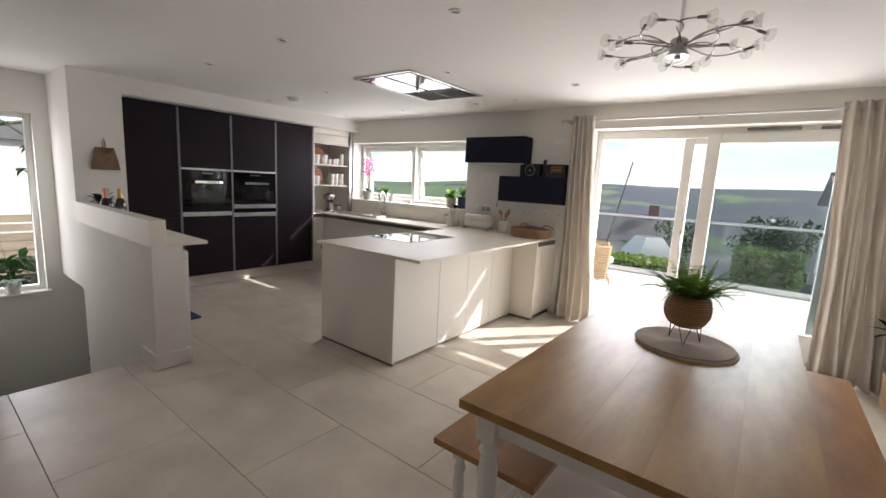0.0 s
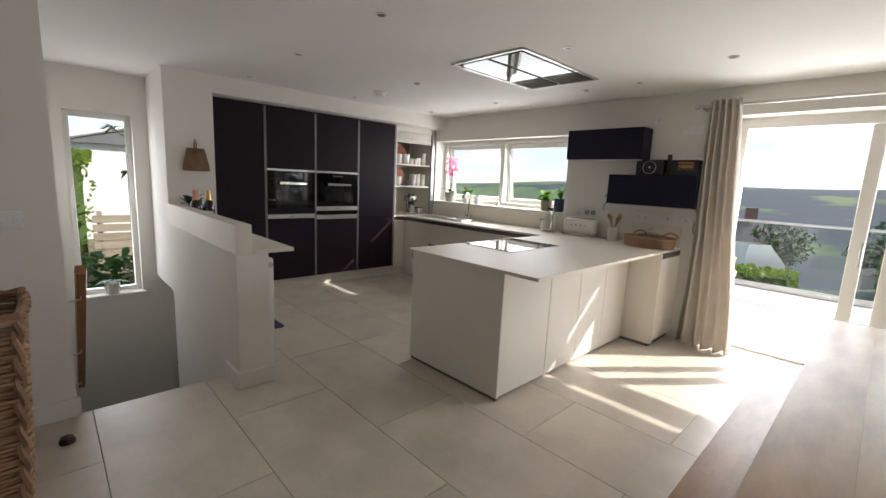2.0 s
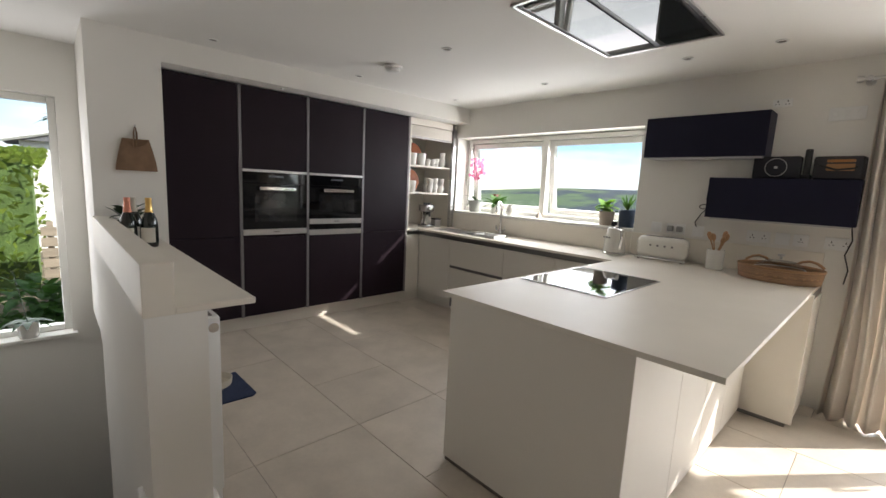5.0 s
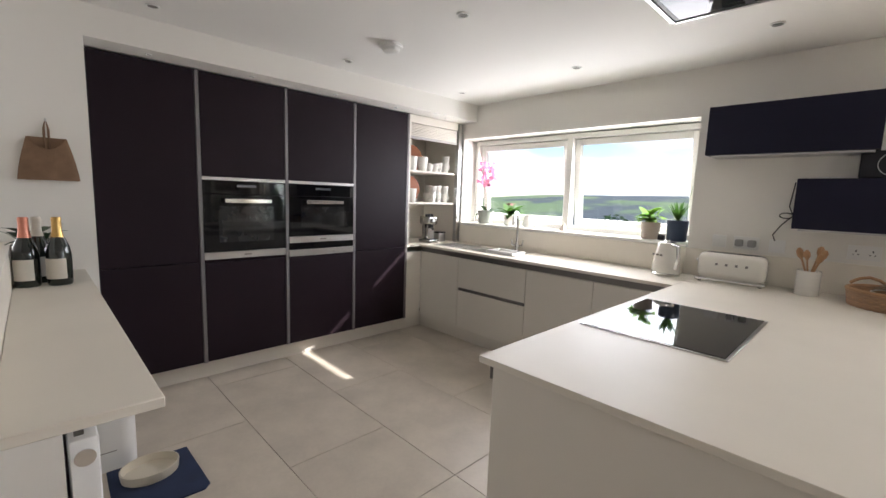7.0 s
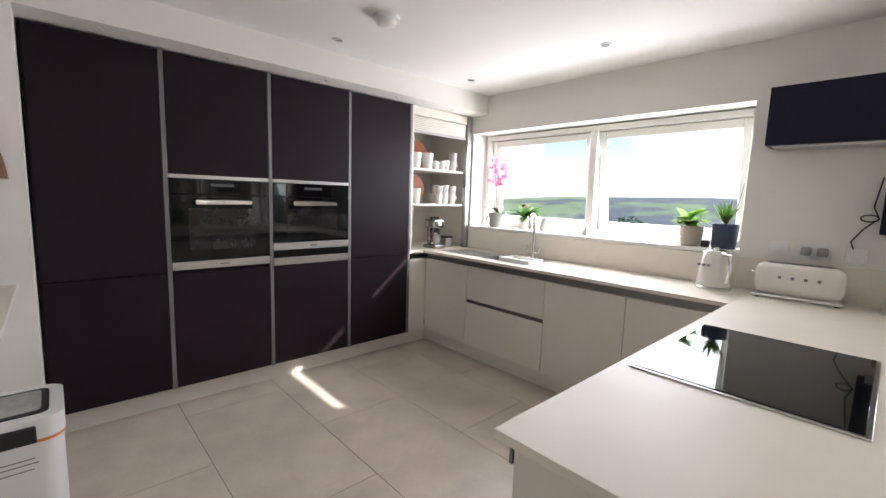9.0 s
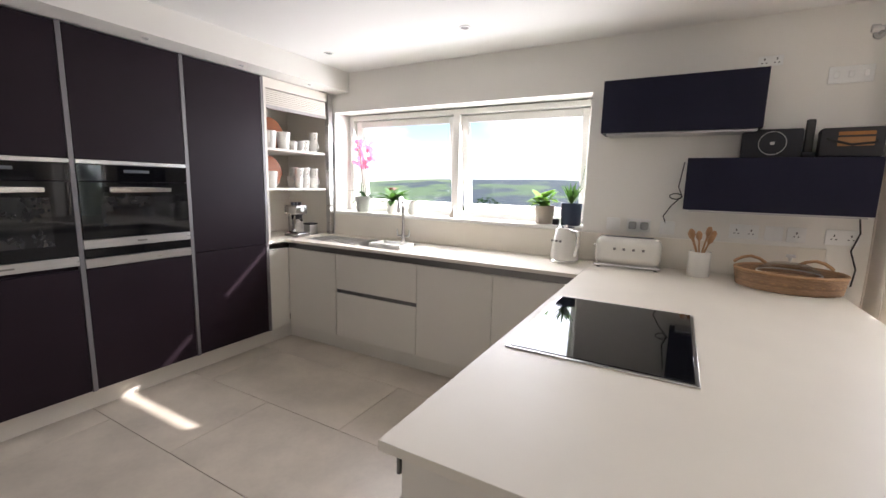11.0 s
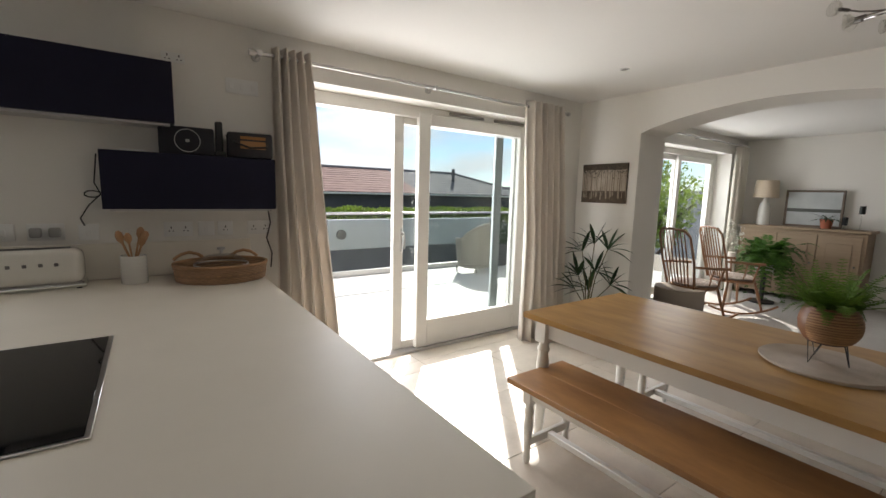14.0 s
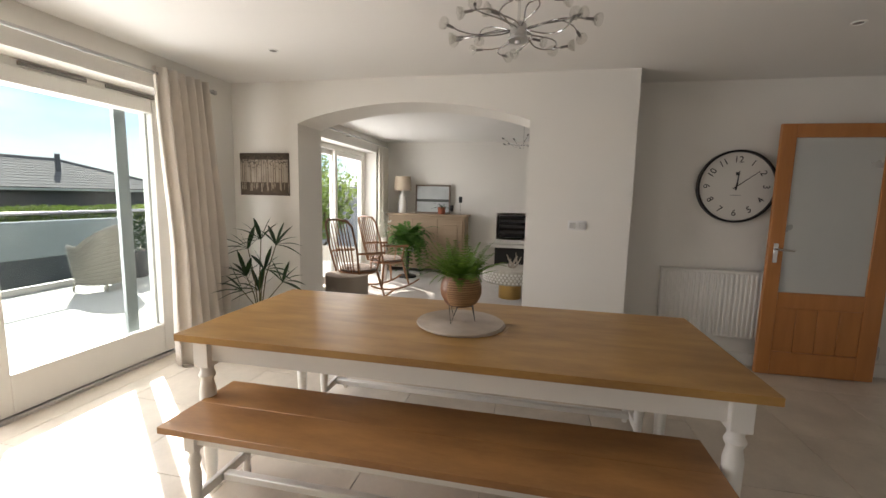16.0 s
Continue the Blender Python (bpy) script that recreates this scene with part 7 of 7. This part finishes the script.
def hedge(name, label, x0, x1, y0, y1, z0, z1, n, size, mat, seed):
    h = thing(name, label, "hedge", ((x0 + x1) / 2, (y0 + y1) / 2, z0))
    rnd = random.Random(seed)
    hx, hy, hz = (x1 - x0) / 2, (y1 - y0) / 2, z1 - z0
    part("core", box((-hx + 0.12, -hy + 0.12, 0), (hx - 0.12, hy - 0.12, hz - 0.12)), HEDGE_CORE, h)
    bm = bmesh.new()
    for _ in range(n):
        u = [rnd.uniform(-1, 1), rnd.uniform(-1, 1), rnd.uniform(0, 1)]
        side = rnd.random()
        if side < 0.45:
            u[1] = -1 + rnd.uniform(0, 0.3)
        elif side < 0.8:
            u[2] = 1 - abs(rnd.gauss(0, 0.06))
        else:
            u[0] = rnd.choice((-1, 1)) * (1 - rnd.uniform(0, 0.08))
        bump = 0.10 * noise.noise(Vector((u[0] * hx * 1.3 + seed, u[1] * hy * 1.3, u[2] * 2)))
        p = Vector((u[0] * hx, u[1] * hy + bump, u[2] * hz + bump))
        a = Vector((rnd.gauss(0, 1), rnd.gauss(0, 1), rnd.gauss(0, 1))).normalized()
        b = a.orthogonal().normalized()
        s = size * rnd.uniform(0.6, 1.4)
        bm.faces.new([bm.verts.new(p - a * s), bm.verts.new(p + b * s * 0.55), bm.verts.new(p + a * s), bm.verts.new(p - b * s * 0.55)])
    part("foliage", bm, mat, h)
    return h


# Leaf green lifted so that the hedge looks sunlit.
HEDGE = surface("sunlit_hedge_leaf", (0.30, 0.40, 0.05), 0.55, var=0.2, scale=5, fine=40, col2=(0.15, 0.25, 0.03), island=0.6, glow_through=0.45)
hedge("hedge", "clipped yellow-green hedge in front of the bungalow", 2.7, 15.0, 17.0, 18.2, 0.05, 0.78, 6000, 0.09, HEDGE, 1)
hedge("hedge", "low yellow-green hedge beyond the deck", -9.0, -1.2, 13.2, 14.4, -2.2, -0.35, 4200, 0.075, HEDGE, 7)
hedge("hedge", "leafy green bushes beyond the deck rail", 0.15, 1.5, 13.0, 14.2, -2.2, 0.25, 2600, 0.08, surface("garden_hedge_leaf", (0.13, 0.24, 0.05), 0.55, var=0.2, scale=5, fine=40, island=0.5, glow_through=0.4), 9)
built("drive", boxes(((2.6, 14.6, -1.75), (16.0, 17.0, -1.30)),), surface("grey_drive", (0.20, 0.20, 0.20), 0.9, var=0.1, scale=1, fine=30, bump=0.05), "pale grey tarmac drive", "road")
# Wall added under the hedge to give the pale band below the deck rail.
gw = thing("added_hedge_wall", "added pale grey wall under the clipped hedge", "garden wall", (7.25, 17.5, -2.0))
part("wall", box((-4.6, -0.55, 0.0), (7.8, 0.55, 2.05), 0.02), surface("grey_render", (0.66, 0.65, 0.62), 0.9, var=0.08, scale=1.5, fine=60, bump=0.05), gw)
part("coping", box((-4.65, -0.62, 2.052), (7.85, 0.62, 2.10), 0.01), surface("coping_stone", (0.55, 0.54, 0.51), 0.9, var=0.08), gw)
wp = thing("white_garden_wall", "white rendered garden wall with a round fitting, dark panel for the shadowed drive below", "garden wall", (3.9, 12.0, -1.9))
part("wall", box((-2.3, -0.1, 1.93), (2.9, 0.1, 2.65), 0.01), surface("white_render", (0.72, 0.72, 0.70), 0.9, var=0.03, fine=60, bump=0.05), wp)
# Dark panel in place of the shadowed drive below the wall.
part("plinth", box((-2.28, -0.08, 0.0), (2.88, 0.08, 1.928)), surface("dark_drive_grey", (0.20, 0.20, 0.205), 0.9, var=0.15, scale=2, fine=50, bump=0.06), wp)
part("round_fitting", lathe(bmesh.new(), [(0, 0), (0.12, 0), (0.12, 0.05), (0, 0.06)], 20), CHANNEL, wp).matrix_basis = pose(-2.0, -0.10, 2.30, 90, 0, 0)
mast = thing("leaning_mast", "thin dark mast standing beyond the hedge", "mast", (-7.0, 26.0, -3.2))
part("pole", tube(bmesh.new(), [(0, 0, 0), (1.3, 0, 6.4)], [0.07, 0.04], 8), CHANNEL, mast)
tent = thing("garden_shelter", "pale canvas garden shelter with sloping sides", "shelter", (-3.6, 22.0, -3.1))
bm = bmesh.new()
lathe(bm, [(1.5, 0.0), (1.15, 1.9), (0.6, 2.6), (0.55, 2.6), (1.1, 1.85), (1.45, 0.0)], 4)
part("canvas", bm, surface("white_canvas", (0.70, 0.70, 0.70), 0.9, var=0.03), tent)


def far_house(x, y, w, d, hw, hr, rz, wallc, label):
    z = ground_z(x, y - 2) - 0.4
    h = thing("house", label, "house", (x, y, z), rz, "houses down the valley")
    part("wall", box((-w, -d, 0), (w, d, hw)), surface("house_render", wallc, 0.9, var=0.04, scale=0.5, fine=5), h)
    bm = bmesh.new()
    prism(bm, [(-d - 0.4, hw), (d + 0.4, hw), (0, hw + hr)], -w - 0.3, w + 0.3, "x")
    rf = part("roof", bm, SLATE, h)
    part("chimney", box((w * 0.6, -0.4, hw + hr * 0.4), (w * 0.6 + 0.8, 0.4, hw + hr + 0.9)), RED_TILE, rf)
    for k in range(3):
        for zz in (1.0, 3.4):
            if zz + 1.2 < hw:
                wd = part("window", box((-w * 0.7 + w * 0.55 * k, -d - 0.03, zz), (-w * 0.7 + w * 0.55 * k + 1.1, -d + 0.02, zz + 1.2)), WHITE_PLASTIC, h)
                part("pane", box((-w * 0.7 + w * 0.55 * k + 0.1, -d - 0.045, zz + 0.1), (-w * 0.7 + w * 0.55 * k + 1.0, -d - 0.032, zz + 1.1)), BLACK_GLASS, wd)


far_house(-10, 42, 3.5, 3, 4.2, 2.2, 15, (0.66, 0.64, 0.60), "white rendered house with a slate roof down the slope")
far_house(-19, 52, 4, 3.2, 4.6, 2.4, -20, (0.60, 0.56, 0.50), "cream rendered house with a slate roof down the slope")
far_house(-34, 62, 5, 3.5, 5, 2.5, 10, (0.66, 0.65, 0.63), "white rendered house in the valley")
far_house(-52, 70, 5, 3.5, 5, 2.5, -15, (0.62, 0.60, 0.57), "pale rendered house in the valley")
far_house(4, 58, 5, 3.5, 4.8, 2.5, 5, (0.50, 0.46, 0.42), "stone house with a slate roof among trees")


def tree(x, y, h, r, seed, mat, label, z=None, n=1500, size=0.16):
    rnd = random.Random(seed)
    z0 = ground_z(x, y - 2) - 0.2 if z is None else z
    t = thing("tree", label, "tree", (x, y, z0), 0, "trees")
    tr = tube(bmesh.new(), [(0, 0, 0), (0.05 * h * rnd.uniform(-1, 1), 0, h * 0.35), (0, 0.04 * h, h * 0.6)], [h * 0.035, h * 0.026, h * 0.014], 8)
    for k in range(7):
        a = rnd.uniform(0, 6.28)
        b = h * rnd.uniform(0.3, 0.5)
        tube(tr, [(0, 0, b), (r * 0.35 * math.cos(a), r * 0.35 * math.sin(a), b + h * 0.14), (r * 0.7 * math.cos(a), r * 0.7 * math.sin(a), b + h * 0.25)], [h * 0.014, h * 0.009, h * 0.004], 6)
    part("trunk", tr, surface("bark", (0.11, 0.08, 0.06), 0.9, var=0.2, fine=30, bump=0.2), t)
    bm = bmesh.new()
    for k in range(9):
        a = rnd.uniform(0, 6.28)
        q = rnd.uniform(0.0, 0.65) * r
        leaf_cloud(bm, (q * math.cos(a), q * math.sin(a), h * rnd.uniform(0.48, 0.88)), (r * 0.48, r * 0.48, h * 0.17), n // 9, size, rnd, 0.35)
    part("crown", bm, mat, t)


rv = random.Random(77)
for x, y, h, r in ((-14, 30, 5, 2.6), (-5.5, 40, 5.5, 3.2), (1.5, 33, 5, 3), (7, 40, 6.5, 3.5), (13, 46, 8, 4), (-27, 52, 7, 4), (-42, 58, 7, 4), (-62, 75, 9, 5), (-12, 60, 7, 4), (20, 36, 6, 3.5)):
    tree(x, y, h, r, int(x * 7 + y), LEAF_DARK, "leafy dark green tree down the slope", None, 1400, 0.20)
tree(12.6, 10.2, 5.2, 1.9, 5, HEDGE, "sunlit green tree beyond the lounge deck", -2.4, 2200, 0.10)
tree(17.0, 12.8, 6.4, 2.2, 6, HEDGE, "tall sunlit green tree beyond the lounge deck", -2.4, 2200, 0.11)

# ---- garden outside the stair window ----
built("side_terrace", boxes(((-14.0, -4.0, -3.0), (X_W - 0.3, 5.2, -0.35)),), surface("garden_earth", (0.16, 0.13, 0.08), 0.95, var=0.3, scale=2, fine=20, bump=0.2), "earth bank of the side garden", "ground")
hedge("hedge", "tall leafy green hedge outside the stair window", -11.2, -9.4, -1.2, 1.32, -0.35, 1.66, 7500, 0.06, surface("bright_hedge_leaf", (0.36, 0.44, 0.09), 0.55, var=0.2, scale=5, fine=40, col2=(0.22, 0.30, 0.05), island=0.6, glow_through=0.45), 12)
gar = thing("garage", "white rendered garage with a low pitched roof", "garage", (-14.6, 3.4, -0.35))
part("wall", box((-1.4, -2.4, 0), (1.3, 2.4, 2.35)), surface("cream_render", (0.80, 0.77, 0.72), 0.9, var=0.04, fine=60, bump=0.04), gar)
bm = bmesh.new()
prism(bm, [(-2.7, 2.32), (2.7, 2.32), (0.6, 3.25)], -1.6, 1.45, "x")
rf = part("roof", bm, SLATE, gar)
part("fascia", tube(bmesh.new(), [(1.48, -2.7, 2.30), (1.48, 0.6, 3.24), (1.48, 2.7, 2.30)], 0.06, 6), WHITE_PAINT, gar)
fe = thing("slatted_fence", "weathered timber slatted garden fence", "fence", (-9.0, 2.35, -0.5))
TIMBER = surface("weathered_timber", (0.34, 0.27, 0.20), 0.85, var=0.15, scale=2, fine=40, stretch=(1, 1, 8), bump=0.08, per_object=0.15)
for k in range(7):
    part("slat", box((-0.012, -1.1, 0.10 + 0.15 * k), (0.012, 1.5, 0.225 + 0.15 * k), 0.003), TIMBER, fe)
for y in (-1.0, 0.2, 1.4):
    part("post", box((-0.05, y - 0.035, 0.0), (-0.013, y + 0.035, 1.2)), TIMBER, fe)
sh = thing("garden_shrub", "large-leaved green shrub under the stair window", "shrub", (-7.2, 1.25, -0.35))
bm = bmesh.new()
rv = random.Random(3)
for k in range(240):
    a = rv.uniform(0, 6.28)
    q = rv.uniform(0, 0.4)
    blade(bm, (q * math.cos(a), 1.2 * q * math.sin(a), rv.uniform(0.05, 0.55)), (math.cos(a), math.sin(a), 0), rv.uniform(0.0, 0.25), rv.uniform(0.12, 0.26), 0.09, 0.12, 4)
part("leaves", bm, LEAF, sh)
lt = thing("loquat_tree", "long-leaved dark tree reaching past the stair window", "tree", (-8.0, 2.45, -0.35))
tr = tube(bmesh.new(), [(0, 0, 0), (0.05, -0.2, 1.2), (0.1, -0.5, 2.0), (0.2, -0.95, 2.35)], [0.05, 0.04, 0.025, 0.01], 8)
tube(tr, [(0.05, -0.2, 1.2), (0.25, -0.6, 1.55), (0.4, -0.85, 1.72)], [0.025, 0.015, 0.006], 6)
part("trunk", tr, surface("shrub_bark", (0.12, 0.09, 0.07), 0.9), lt)
bm = bmesh.new()
for c in ((0.2, -0.95, 2.35), (0.12, -0.6, 2.15), (0.4, -0.85, 1.72), (0.1, -0.3, 2.2), (0.3, -0.75, 2.05)):
    for k in range(16):
        a = rv.uniform(0, 6.28)
        blade(bm, c, (math.cos(a), math.sin(a), 0), rv.uniform(-0.02, 0.14), rv.uniform(0.12, 0.24), 0.05, 0.10, 4)
part("crown", bm, LEAF_DARK, lt)

# ---- loose pieces of the setting ----
TS, TGX, TGY = 0.612, -1.205, 1.417


def tile_mesh(w, d, mat, h=0.012):
    bm = bmesh.new()
    g, c = 0.0018, 0.0012
    lo = [bm.verts.new(p) for p in ((g, g, -h), (w - g, g, -h), (w - g, d - g, -h), (g, d - g, -h))]
    mi = [bm.verts.new(p) for p in ((g, g, -c), (w - g, g, -c), (w - g, d - g, -c), (g, d - g, -c))]
    hi = [bm.verts.new(p) for p in ((g + c, g + c, 0), (w - g - c, g + c, 0), (w - g - c, d - g - c, 0), (g + c, d - g - c, 0))]
    bm.faces.new(hi)
    for a, b in ((lo, mi), (mi, hi)):
        for i in range(4):
            bm.faces.new((a[i], a[(i + 1) % 4], b[(i + 1) % 4], b[i]))
    return mesh_of("tile", bm, mat, False)


floor_ob = bpy.data.objects["floor"]
tile_cache = {}


def lay(x0, y0, x1, y1, parent, mat, tx, ty, gx, gy, z, stagger):
    for j in range(math.floor((y0 - gy) / ty), math.ceil((y1 - gy) / ty)):
        ox = gx + (stagger if j % 2 else 0.0)
        for i in range(math.floor((x0 - ox) / tx), math.ceil((x1 - ox) / tx)):
            a, b = max(x0, ox + tx * i), min(x1, ox + tx * (i + 1))
            c, d = max(y0, gy + ty * j), min(y1, gy + ty * (j + 1))
            if b - a < 0.03 or d - c < 0.03:
                continue
            key = (round(b - a, 4), round(d - c, 4), mat.name)
            if key not in tile_cache:
                tile_cache[key] = tile_mesh(b - a, d - c, mat)
            t = new("tile", tile_cache[key])
            t.location = (a, c, z)
            t.parent = parent


lay(-3.04, -1.8, X_E, Y_N, floor_ob, TILE, 2 * TS, TS, TGX, TGY, 0.0, TS)
lay(X_E, -1.8, X_E2, 1.69, floor_ob, TILE, 2 * TS, TS, TGX, TGY, 0.0, TS)
lay(DX0, Y_N, DX1, 5.47, floor_ob, TILE, 2 * TS, TS, TGX, TGY, 0.0, TS)
lay(-5.12, 1.79, -3.04, 4.81, floor_ob, TILE, 2 * TS, TS, TGX, TGY, 0.0, TS)
lay(-3.6, Y_N2, 6.8, 9.3, deck, DECK, 1.2, 0.9, -0.2, 5.72, -0.05, 0.0)
